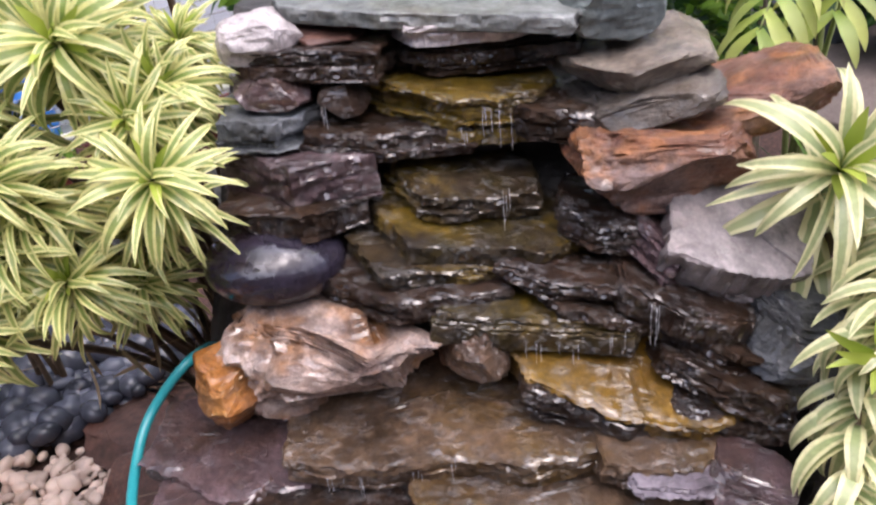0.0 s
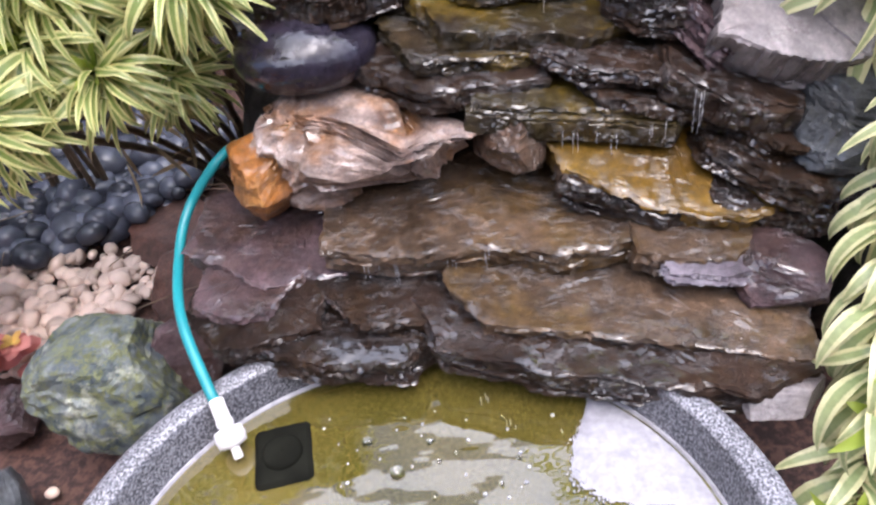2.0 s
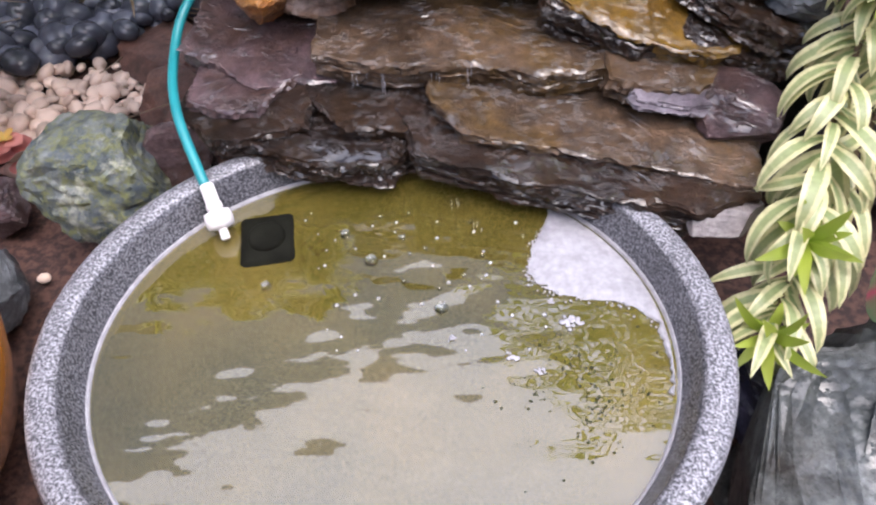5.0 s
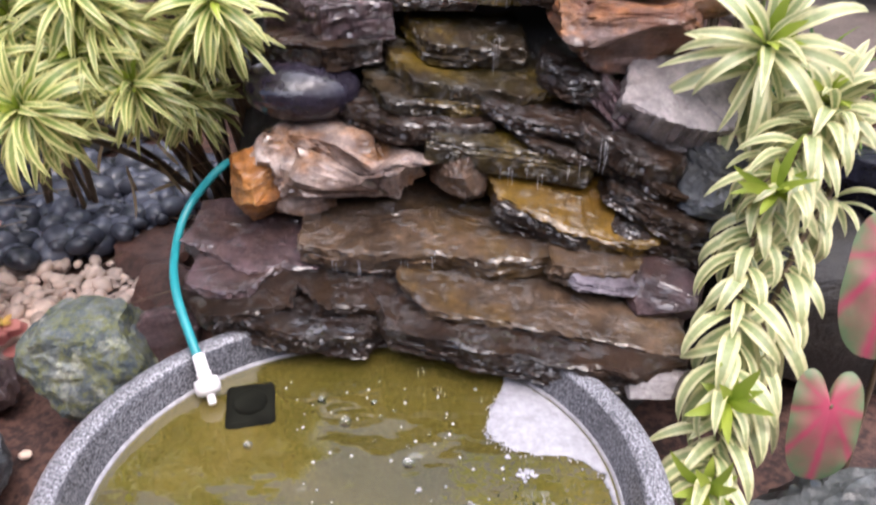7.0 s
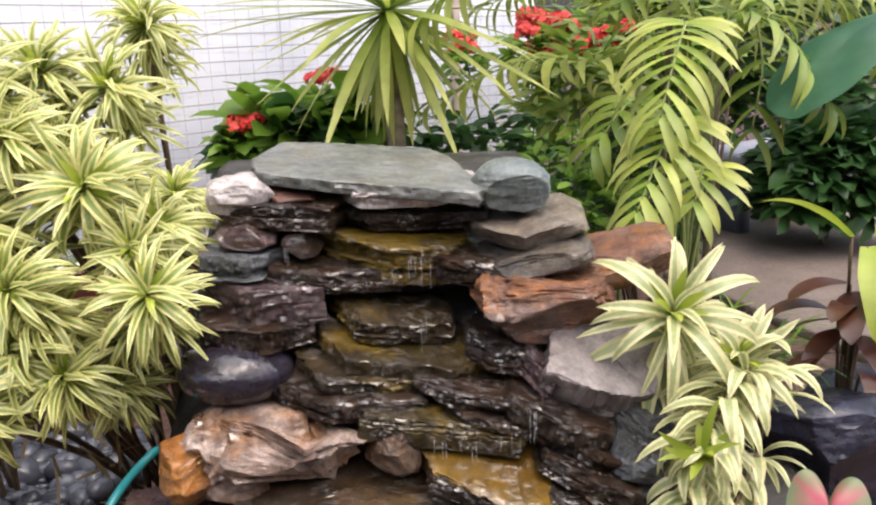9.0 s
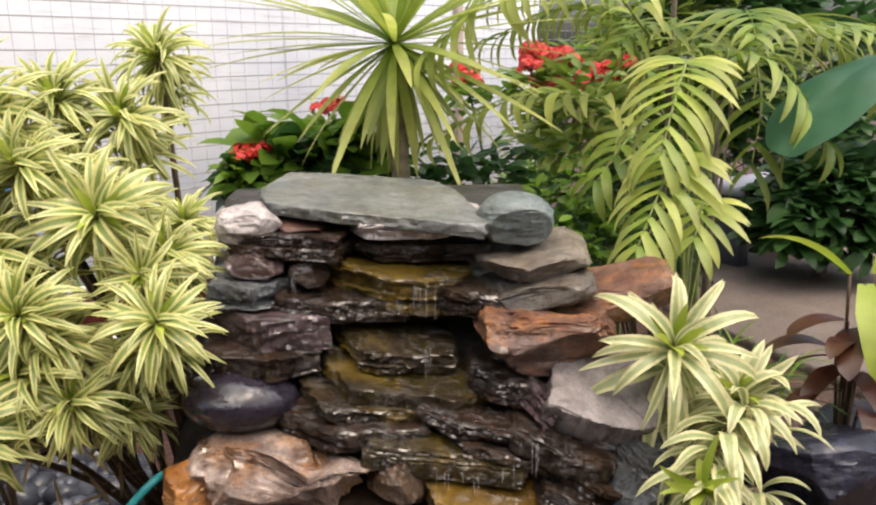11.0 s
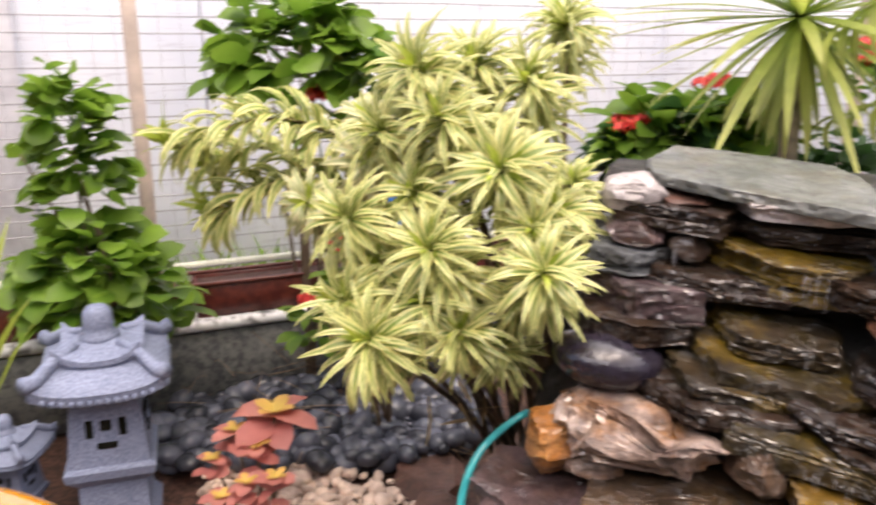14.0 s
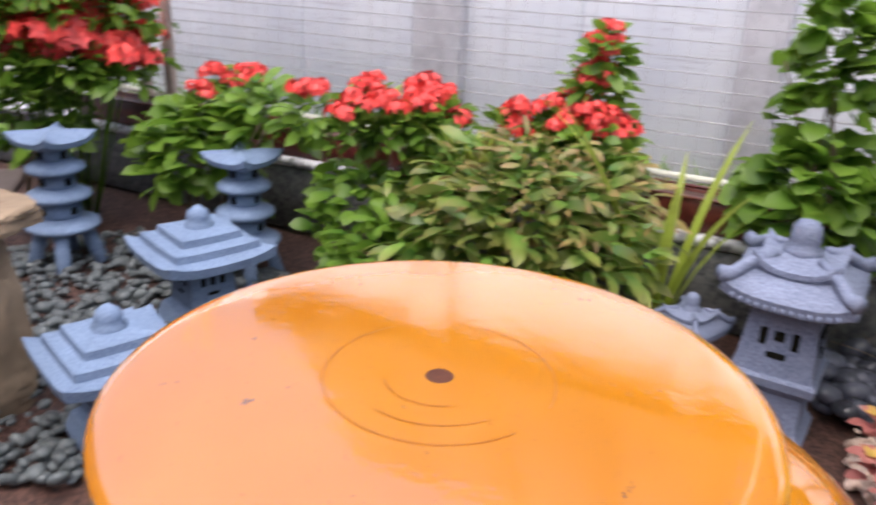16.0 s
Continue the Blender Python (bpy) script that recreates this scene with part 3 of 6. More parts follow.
def slate_mesh(name, size, seed, mat, layers=4, ragged=0.16, n=230, blunt=0.5, outline=None):
    """Split slate: a straight-sided broken outline stacked in thin, uneven layers, with chipped fronts and a stepped top.
    outline: corners in halves of the size, counter-clockwise; without it a broken one of its own."""
    rng = np.random.default_rng(seed)
    w, d, h = size
    if outline is None:
        k = int(rng.integers(6, 9))
        a = (np.arange(k) + rng.uniform(-0.32, 0.32, k)) * 2 * math.pi / k + rng.uniform(0, 6.28)
        ca, sa = np.cos(a), np.sin(a)
        r = (np.abs(ca) ** (2 / blunt) + np.abs(sa) ** (2 / blunt)) ** (-blunt / 2) * rng.uniform(0.9, 1.06, k)
        order = np.argsort(a)
        outline = np.stack([ca * r, sa * r], 1)[order]
    c = np.array(outline, float) * np.array([w / 2, d / 2])
    ring_c = np.vstack([c, c[:1]])
    ln = np.concatenate([[0], np.cumsum(np.linalg.norm(np.diff(ring_c, axis=0), axis=1))])
    s = np.linspace(0, ln[-1], n, endpoint=False)
    xy = np.stack([np.interp(s, ln, ring_c[:, 0]), np.interp(s, ln, ring_c[:, 1])], 1)
    mid = xy.mean(axis=0)
    out = (xy - mid) / np.array([w, d])
    out /= np.linalg.norm(out, axis=1, keepdims=True)
    amp = 0.24 * ragged * min(w, d)

    def edge(k):
        """How far the layer's rim stands out or is broken back, point by point."""
        j = []
        for x, y in xy:
            q = Vector((x * 14 + seed * 2.3, y * 14, k * 0.6))
            chips = math.floor(3.0 * noise.noise(Vector((x * 19 + seed, y * 19, k * 2.7)))) / 3.0
            j.append(amp * (noise.noise(q) + 0.45 * noise.noise(q * 3.1) + 0.2 * noise.noise(q * 7.3)) + 0.0075 * chips)
        return np.array(j)
    cuts = np.sort(rng.uniform(0.06, 0.94, layers - 1)) if layers > 1 else []
    zs = np.concatenate([[0], cuts, [1]]) * h - h / 2
    rings = []

    def ring(o, z, chip=0.0, inset=1.0):
        p = mid + (xy + out * np.asarray(o)[:, None] - mid) * inset
        zz = np.array([z + 0.05 * h * noise.noise(Vector((x * 6 + seed, y * 6, z * 9))) for x, y in p])
        if chip:
            g = np.array([crag((x, y, t), seed, (26, 26, 60)) for (x, y), t in zip(p, zz)]) * chip
            p = p + out * g[:, None]
        rings.append(np.column_stack([p, zz]))
    for k in range(layers):
        e = edge(k) + rng.normal(0, 0.004) - 0.003 * (layers - 1 - k) / max(1, layers - 1)
        t = zs[k + 1] - zs[k]
        bev = min(0.0016, t * 0.2)
        ring(e - 0.0015, zs[k] + 0.0004)
        ring(e, zs[k] + bev, 0.004)
        for q in ((0.28, 0.5, 0.74) if t > 0.014 else (0.33, 0.67) if t > 0.008 else (0.5,)):
            ring(e, zs[k] + t * q, 0.009)
        ring(e, zs[k + 1] - bev, 0.004)
        ring(e - 0.0015, zs[k + 1])
    for inset in (0.965, 0.92, 0.86, 0.79, 0.71, 0.62, 0.52, 0.41, 0.30, 0.18, 0.08):
        ring(e, zs[-1], 0.0, inset)
        r = rings[-1]
        r[:, 2] += [0.0016 * noise.noise(Vector((x * 34, y * 34, seed))) + 0.0026 * math.floor(2.4 * noise.noise(Vector((x * 8 + seed, y * 11, 5))) + 0.5) for x, y in r[:, :2]]
    v = np.concatenate(rings + [np.array([[mid[0], mid[1], zs[-1]]])])
    k = len(rings)
    f = [(i * n + j, i * n + (j + 1) % n, (i + 1) * n + (j + 1) % n, (i + 1) * n + j) for i in range(k - 1) for j in range(n)]
    f += [(k * n, (k - 1) * n + j, (k - 1) * n + (j + 1) % n) for j in range(n)]
    f.append(tuple(range(n))[::-1])
    b = Build()
    b.add(v, f)
    me = b.mesh(name, mat)
    sharp(me, 32)
    return me


def slate(name, label, x, front, z, size, mat, seed, turn=(0, 0, 0), **shape):
    """A flat layered stone of the waterfall."""
    ob = new(name, slate_mesh(name, size, seed, mat, **shape))
    ob.matrix_basis = pose(x, front + size[1] * 0.45, z, *turn)
    return tagged(ob, label, "stone", "stones of the waterfall")


def rock(name, label, x, front, z, size, mat, seed, turn=(0, 0, 0), **shape):
    """One stone of the waterfall: x, the y of its front, the height of its middle, its size."""
    me = rock_mesh(name, size, seed, mat, **shape)
    ob = new(name, me)
    ob.matrix_basis = pose(x, front + size[1] * 0.45, z, *turn)
    return tagged(ob, label, "stone", "stones of the waterfall")


# ---- leaves ----
def ribbon(length, width, rise, droop, n=7, fold=0.25, belly=0.35, tip=2.2):
    """A strap leaf from the origin along +x: rise is its first slope in degrees, droop how far it bends down."""
    s = np.linspace(0, 1, n)
    ang = np.radians(rise - droop * s ** 1.3)
    ds = length / (n - 1)
    x = np.concatenate([[0], np.cumsum(np.cos(ang[:-1]) * ds)])
    z = np.concatenate([[0], np.cumsum(np.sin(ang[:-1]) * ds)])
    w = width / 2 * np.clip(np.minimum(0.45 + s / belly * 0.55, 1), 0, 1) * np.clip(1 - ((s - belly) / (1 - belly)).clip(0, 1) ** tip, 0.0, 1) ** (0.5 if tip > 2 else 0.8) + width * 0.02
    v, uv = [], []
    for i in range(n):
        nx, nz = -math.sin(ang[i]), math.cos(ang[i])
        for k, (o, up) in enumerate(((-1, fold), (0, 0), (1, fold))):
            v.append((x[i] + nx * up * w[i], o * w[i], z[i] + nz * up * w[i]))
            uv.append((k / 2, s[i]))
    f = [(i * 3 + k, i * 3 + k + 1, i * 3 + k + 4, i * 3 + k + 3) for i in range(n - 1) for k in range(2)]
    return np.array(v), f, np.array(uv)


def turned(v, az, axis=None, at=(0, 0, 0), twist=0.0):
    """Turns leaf points about z, then tips z to the given axis, then moves them."""
    m = Matrix.Rotation(az, 3, "Z") @ Matrix.Rotation(twist, 3, "X")
    if axis is not None:
        m = Vector((0, 0, 1)).rotation_difference(Vector(axis).normalized()).to_matrix() @ m
    return v @ np.array(m).T + np.array(at)


def rosette_leaves(rng, leaves, length, width, low=-20.0):
    """The poses of a whorl's leaves: (shape number, turn about the axis, twist)."""
    for i in range(leaves):
        t = (i + 0.5) / leaves
        yield t, i * 2.39996 + rng.normal(0, 0.15), rng.normal(0, 0.2), 84 - (84 - low) * t ** 0.85 + rng.normal(0, 7)


def whorl(b, rng, at, axis, leaves=36, length=0.16, width=0.024, droop=55.0, low=-15.0):
    for t, az, tw, rise in rosette_leaves(rng, leaves, length, width, low):
        ln = length * (0.62 + 0.42 * math.sin(math.pi * min(1, t * 1.15 + 0.12))) * rng.uniform(0.85, 1.12)
        v, f, uv = ribbon(ln, width * rng.uniform(0.85, 1.15), rise, droop * rng.uniform(0.6, 1.35), 8, 0.22, 0.42, 1.7)
        b.add(turned(v, az, axis, np.array(at) + np.array(axis) * 0.02 * (1 - t), tw), f, uv)


def broad(length, width, rise, droop, n=6, fold=0.18):
    """A broad pointed leaf."""
    return ribbon(length, width, rise, droop, n, fold, 0.38)


def clump(b, rng, centre, radii, count, length, width, out=0.7, rise=25, droop=50, shell=0.55):
    """Leaves scattered through a rounded, uneven crown, facing out and up."""
    k = 0
    while k < count:
        d = rng.normal(0, 1, 3)
        d /= np.linalg.norm(d)
        if d[2] < -0.45:
            continue
        lump = 0.78 + 0.32 * noise.noise(Vector(d) * 2.3 + Vector(centre) * 5)
        r = lump * rng.uniform(shell, 1.0)
        p = np.array(centre) + d * np.array(radii) * r
        v, f, uv = broad(length * rng.uniform(0.6, 1.2), width * rng.uniform(0.7, 1.2), rise * d[2] + rng.normal(0, 18), droop * rng.uniform(0.4, 1.3), 5)
        b.add(turned(v, math.atan2(d[1], d[0]) + rng.normal(0, 0.8), None, p, rng.normal(0, 0.5)), f, uv)
        k += 1


def frond(b, rng, at, az, length, rise, droop, leaflets=22, leaf=0.22, width=0.018, b_stem=None):
    """A feather palm leaf: an arching rib with leaflets on both sides."""
    s = np.linspace(0, 1, 14)
    ang = np.radians(rise - droop * s)
    x = np.concatenate([[0], np.cumsum(np.cos(ang[:-1]))]) * length / 13
    z = np.concatenate([[0], np.cumsum(np.sin(ang[:-1]))]) * length / 13
    rib = [(at[0] + math.cos(az) * xx, at[1] + math.sin(az) * xx, at[2] + zz) for xx, zz in zip(x, z)]
    tube(b_stem or b, rib, [0.006 * (1 - 0.8 * q) + 0.001 for q in s], 5)
    for i in range(leaflets):
        t = 0.14 + 0.86 * (i + 0.5) / leaflets
        k = t * 13
        j = min(int(k), 12)
        p = np.array(rib[j]) * (1 - (k - j)) + np.array(rib[j + 1]) * (k - j)
        for sgn in (-1, 1):
            ln = 1.15 * leaf * math.sin(math.pi * min(0.97, 0.25 + 0.7 * t)) * rng.uniform(0.85, 1.1)
            v, f, uv = ribbon(ln, width * rng.uniform(0.85, 1.15), math.degrees(ang[j]) * 0.3 + rng.uniform(-12, 8), rng.uniform(38, 75), 8, 0.3, 0.3, 1.25)
            b.add(turned(v, az + sgn * (1.15 - 0.55 * t) + rng.normal(0, 0.06), None, p, sgn * 0.3), f, uv)


# ---- the setting ----
def ground():
    b = Build()
    xs = np.concatenate([[-400, -60, -12], np.linspace(-6, 6, 90), [12, 60, 400]])
    v, f = [], []
    for y in xs:
        for x in xs:
            near = max(0, 1 - max(abs(x), abs(y)) / 6)
            v.append((x, y, 0.012 * near * noise.noise(Vector((x * 3, y * 3, 0))) - 0.012))
    n = len(xs)
    f = [(j * n + i, j * n + i + 1, (j + 1) * n + i + 1, (j + 1) * n + i) for j in range(n - 1) for i in range(n - 1)]
    b.add(v, f)
    single("ground", b, M_SOIL, (0, 0, 0), "damp reddish brown garden soil", "ground", kind="structure")


ground()


def paving():
    b = Build()
    box(b, (0, 0, 0), (5.0, 4.4, 0.06), 0.01)
    single("pavement", b, M_PAVING, (3.9, 4.4, 0.005), "smooth beige concrete path behind the plants", "path", turn=(0, 0, 20), kind="structure")


paving()

# the boundary runs along y = x + 3.3
ALONG = Vector((-0.7071, -0.7071, 0))
BACK = Vector((-0.7071, 0.7071, 0))
FENCE0 = Vector((2.2, 5.5, 0))


def on_fence(s, back=0.0, z=0.0):
    p = FENCE0 + ALONG * s + BACK * back
    return (p.x, p.y, z)


def white_wall():
    b = Build()
    for i in range(18):
        box(b, (-8.5 + i, 0, 1.4), (0.992, 0.12, 2.8), 0.006)
    single("wall_back", b, M_WALL, on_fence(8.5, 1.5), "whitewashed rendered wall behind the wire fence", "wall", turn=(0, 0, 45), kind="structure")


white_wall()


def pillar():
    b = Build()
    box(b, (0, 0, 1.4), (0.34, 0.10, 2.8), 0.01)
    single("wall_pillar", b, M_PILLAR, on_fence(8.4, 1.40), "grey damp pillar on the white wall", "pillar", turn=(0, 0, 45), kind="structure")
    c = Build()
    box(c, (0, 0, 1.4), (0.22, 0.08, 2.8), 0.01)
    single("wall_pillar", c, M_PILLAR, on_fence(6.5, 1.41), "grey damp pillar on the white wall", "pillar", turn=(0, 0, 45), kind="structure")


pillar()


def fascia():
    """An assumed dark roof behind the wall, added to darken reflections in the glaze and the water."""
    b = Build()
    box(b, (3.5, 0, 2.90), (10, 0.5, 0.18), 0.02)
    for k in range(10):
        box(b, (-1.0 + k, 0.75, 4.35), (0.985, 3.2, 0.06), 0.01, Matrix.Rotation(radians(64), 4, "X"))
    single("roof_edge", b, M_ROOF, on_fence(8.5, 1.5), "assumed dark brown roof, out of view, added for reflections", "roof", turn=(0, 0, 45), kind="structure")


fascia()


def bounce_wall():
    """A plain unseen wall and slab, added to bounce light onto the stones' fronts."""
    b = Build()
    for i in range(10):
        box(b, (-4.5 + i, 0, 1.7), (0.995, 0.16, 3.4), 0.006)
    single("wall_house", b, M_PAVING, (0.2, -3.4, 0), "plain unseen wall added to bounce light onto the garden", "wall", kind="structure")
    p = Build()
    box(p, (0, 0, 0), (10, 1.9, 0.05), 0.01)
    single("terrace", p, M_PAVING, (0.2, -2.85, 0.0), "pale unseen concrete slab added along the bounce wall", "terrace", kind="structure")


bounce_wall()


def wire_fence():
    t = thing("wire_fence", on_fence(0), "galvanised wire mesh fence on thin posts", "fence", turn=(0, 0, 225))
    for k in range(34):
        z = 0.5 + k * 0.058
        pts = [(s, 0, z + 0.004 * noise.noise(Vector((s * 2, k, 0)))) for s in np.linspace(0, 11, 45)]
        lev = Build()
        tube(lev, pts, 0.0022, 4, False)
        part("wire", lev, M_WIRE, t)
    for k in range(150):
        s = k * 0.0735
        up = Build()
        tube(up, [(s, 0.002, 0.5), (s + 0.004 * noise.noise(Vector((k, 0, 1))), 0.002, 1.5), (s, 0.002, 2.45)], 0.0007, 4, False)
        part("upright_wire", up, M_WIRE, t)
    for s in (2.4, 5.9, 9.24, 9.42):
        b = Build()
        box(b, (s, 0.03, 1.25), (0.05, 0.05, 2.5), 0.006)
        part("post", b, M_POST, t, "weathered cream and brown post")
    b = Build()
    tube(b, [(0, -0.02, 0.505), (11, -0.02, 0.505)], 0.015, 8)
    part("rail", b, M_PIPE, t, "cream painted bottom rail")


wire_fence()


def kerb():
    b = Build()
    box(b, (0, 0, 0.16), (11, 0.14, 0.32), 0.012)
    single("low_wall", b, M_CONCRETE, on_fence(5.5, -0.15), "low dark damp concrete plinth under the fence", "plinth", turn=(0, 0, 45), kind="structure")
    c = Build()
    box(c, (0, 0, 0.342), (11, 0.17, 0.04), 0.01)
    single("coping", c, M_KERB, on_fence(5.5, -0.155), "worn white painted coping on the plinth", "coping", turn=(0, 0, 45), kind="structure")


kerb()


def trough(s):
    t = thing("planter_trough", on_fence(s, -0.12, 0.365), "long red-brown plastic planter trough with a cream rim", "planter", "planter troughs", turn=(0, 0, 45))
    for name, c, sz in (("side_panel", (0, -0.075, 0.06), (0.94, 0.012, 0.12)), ("side_panel", (0, 0.075, 0.06), (0.94, 0.012, 0.12)), ("end_panel", (-0.464, 0, 0.06), (0.012, 0.138, 0.12)), ("end_panel", (0.464, 0, 0.06), (0.012, 0.138, 0.12)), ("bottom", (0, 0, 0.008), (0.916, 0.138, 0.014))):
        b = Build()
        box(b, c, sz, 0.003)
        part(name, b, M_TROUGH, t)
    for y in (-0.08, 0.08):
        r = Build()
        box(r, (0, y, 0.127), (0.97, 0.02, 0.012), 0.003)
        part("rim", r, M_TROUGH, t)
    e = Build()
    box(e, (0, 0, 0.1), (0.916, 0.136, 0.02), 0.004)
    part("earth", e, M_SOIL, t)


for _s in (4.3, 5.3, 6.3, 7.3, 8.3, 9.3):
    trough(_s)


# ---- the basin ----
RX, RY, RIM = 0.475, 0.42, 0.38


def basin():
    t = thing("stone_basin", (0, 0, 0), "round speckled grey terrazzo basin full of murky water", "basin")
    b = Build()
    q = RY / RX
    prof = [(0.30, 0.0), (0.36, 0.03), (0.43, 0.16), (0.464, 0.30), (0.474, 0.345), (0.475, 0.366), (0.470, 0.377), (0.461, 0.382), (0.447, 0.3835), (0.436, 0.382), (0.430, 0.377), (0.428, 0.370), (0.414, 0.32), (0.400, 0.28), (0.36, 0.16), (0.28, 0.09), (0.10, 0.07), (0.005, 0.07)]
    lathe(b, prof, 96, 1, q)
    part("bowl", b, M_TERRAZZO, t)
    w = Build()
    lathe(w, [(0.4300, 0.3790), (0.4275, 0.3755), (0.4258, 0.368), (0.412, 0.33), (0.405, 0.31)], 96, 1, q)
    part("wet_lining", w, M_TERRAZZO_WET, t, "dark wet inner wall of the basin")
    s = Build()
    lathe(s, [(0.4112, 0.3288), (0.4096, 0.3318), (0.4072, 0.3302), (0.4045, 0.323)], 96, 1, q)
    part("scale_line", s, M_FOAM, t, "pale lime line at the water's edge")


basin()


def water():
    b = Build()
    n, k = 96, 26
    v = [(0, 0, 0)]
    for i in range(1, k + 1):
        r = 0.4068 * i / k
        for j in range(n):
            a = 2 * math.pi * j / n
            x, y = r * math.cos(a), r * math.sin(a) * RY / RX
            v.append((x, y, 0.0016 * noise.noise(Vector((x * 16, y * 26, 3))) * (1 - (i / k) ** 6)))
    f = [(0, 1 + j, 1 + (j + 1) % n) for j in range(n)]
    f += [(1 + i * n + j, 1 + (i + 1) * n + j, 1 + (i + 1) * n + (j + 1) % n, 1 + i * n + (j + 1) % n) for i in range(k - 1) for j in range(n)]
    b.add(v, f)
    single("pond_water", b, M_POND, (0, 0, 0.326), "murky olive green rippled water in the basin", "water")


water()

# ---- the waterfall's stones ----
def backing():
    """A dark mass added behind the stones, so that the gaps between them stay dark."""
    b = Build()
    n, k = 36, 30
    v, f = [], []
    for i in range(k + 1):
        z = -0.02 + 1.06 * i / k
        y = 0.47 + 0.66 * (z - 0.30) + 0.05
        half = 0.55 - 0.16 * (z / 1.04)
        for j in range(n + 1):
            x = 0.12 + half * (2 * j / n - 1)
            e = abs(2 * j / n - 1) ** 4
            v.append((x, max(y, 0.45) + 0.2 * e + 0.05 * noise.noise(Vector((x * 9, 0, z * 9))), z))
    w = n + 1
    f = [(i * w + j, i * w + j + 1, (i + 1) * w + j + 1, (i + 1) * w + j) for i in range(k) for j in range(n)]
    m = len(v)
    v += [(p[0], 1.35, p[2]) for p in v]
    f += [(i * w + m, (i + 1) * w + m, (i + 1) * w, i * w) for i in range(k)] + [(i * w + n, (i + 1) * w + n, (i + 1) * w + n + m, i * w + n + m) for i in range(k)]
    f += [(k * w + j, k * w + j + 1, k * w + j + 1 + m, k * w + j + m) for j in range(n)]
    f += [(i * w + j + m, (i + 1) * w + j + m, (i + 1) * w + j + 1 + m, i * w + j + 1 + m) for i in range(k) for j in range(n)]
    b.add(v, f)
    single("stone_core", b, M_CORE, (0, 0, 0), "dark backing added behind the stacked stones", "core")


backing()
SL = "wet dark layered slate stone in the waterfall"
SM = "wet mossy brown slate ledge in the waterfall"
# lowest course, at the basin
slate("slate_stone", "long wet grey-brown layered stone over the basin's edge", 0.28, 0.252, 0.388, (0.58, 0.26, 0.06), M_SLATE, 1, (4, 4, -11), layers=6, ragged=0.09, outline=[(-1.0, -0.2), (-0.8, -0.85), (-0.1, -1.0), (0.7, -0.92), (1.0, -0.5), (0.9, 0.9), (-0.9, 1.0)])
rock("stone", "small whitish stone tip beside the basin", 0.5, 0.195, 0.360, (0.13, 0.1, 0.05), M_LILAC, 2, (2, 4, 20))
slate("slate_stone", SL, -0.11, 0.310, 0.389, (0.36, 0.24, 0.045), M_SLATE, 3, (4, 5, -4), layers=4)
slate("slate_stone", SL, -0.26, 0.335, 0.402, (0.22, 0.2, 0.06), M_SLATE, 4, (4, -4, -8), layers=4)
slate("slate_stone", SL, -0.27, 0.38, 0.427, (0.18, 0.18, 0.05), M_PURPLE, 5, (5, -2, -8), layers=3)
slate("slate_stone", "wet dark brown slate wedge under the big slab", -0.005, 0.352, 0.418, (0.32, 0.24, 0.038), M_SLATE, 6, (5, 3, 2), layers=5)
slate("slab", "broad wet brown slate slab sloping to the basin", 0.31, 0.300, 0.424, (0.54, 0.3, 0.032), M_SLAB, 7, (6, 6, -8), layers=3, ragged=0.10, outline=[(-1.0, -0.35), (-0.72, -0.95), (0.15, -0.92), (1.0, -0.98), (1.0, 0.8), (-0.3, 1.0), (-0.95, 0.5)])
slate("stone", "pale violet wet stone flake", 0.43, 0.355, 0.462, (0.16, 0.10, 0.016), M_VIOLET, 8, (7, 8, 8), layers=3)
slate("stone", "wet brown flat stone with ochre stains", 0.42, 0.4, 0.468, (0.24, 0.16, 0.04), M_SLAB, 9, (8, 8, 0), layers=2)
rock("stone", "wet dark purplish stone beside the slab", 0.535, 0.33, 0.428, (0.16, 0.16, 0.09), M_PURPLE, 10, (4, 12, 0))
# the big slab and its neighbours
slate("slab", "large wet brown slab with a layered front edge", 0.1, 0.430, 0.486, (0.5, 0.33, 0.056), M_SLAB, 23, (8, 1, 0), layers=5, ragged=0.08, blunt=0.36, outline=[(-0.98, -0.75), (-0.4, -0.92), (0.0, -0.86), (0.5, -1.0), (1.0, -0.86), (0.82, 0.1), (0.6, 1.0), (-0.72, 1.0), (-0.98, 0.2)])
slate("slab", "wet purple-brown slate slab leaning beside the hose", -0.245, 0.445, 0.450, (0.3, 0.26, 0.05), M_PURPLE, 12, (9, 6, -6), layers=3, ragged=0.10, outline=[(-0.9, -0.55), (0.1, -0.98), (0.95, -0.62), (1.0, 0.9), (0.2, 1.0), (-0.85, 0.35)])
slate("stone", "wet yellow ochre stone with a stained top", 0.375, 0.450, 0.556, (0.38, 0.36, 0.05), M_OCHRE, 13, (17, 9, 2), layers=3, ragged=0.07, outline=[(-1.0, 0.15), (-0.72, -0.55), (-0.1, -0.9), (0.6, -1.0), (1.0, -0.8), (1.0, 0.6), (0.5, 1.0), (-0.75, 1.0)])
slate("slab", SL, 0.42, 0.465, 0.497, (0.4, 0.26, 0.055), M_SLATE, 14, (7, 14, 4), layers=4)
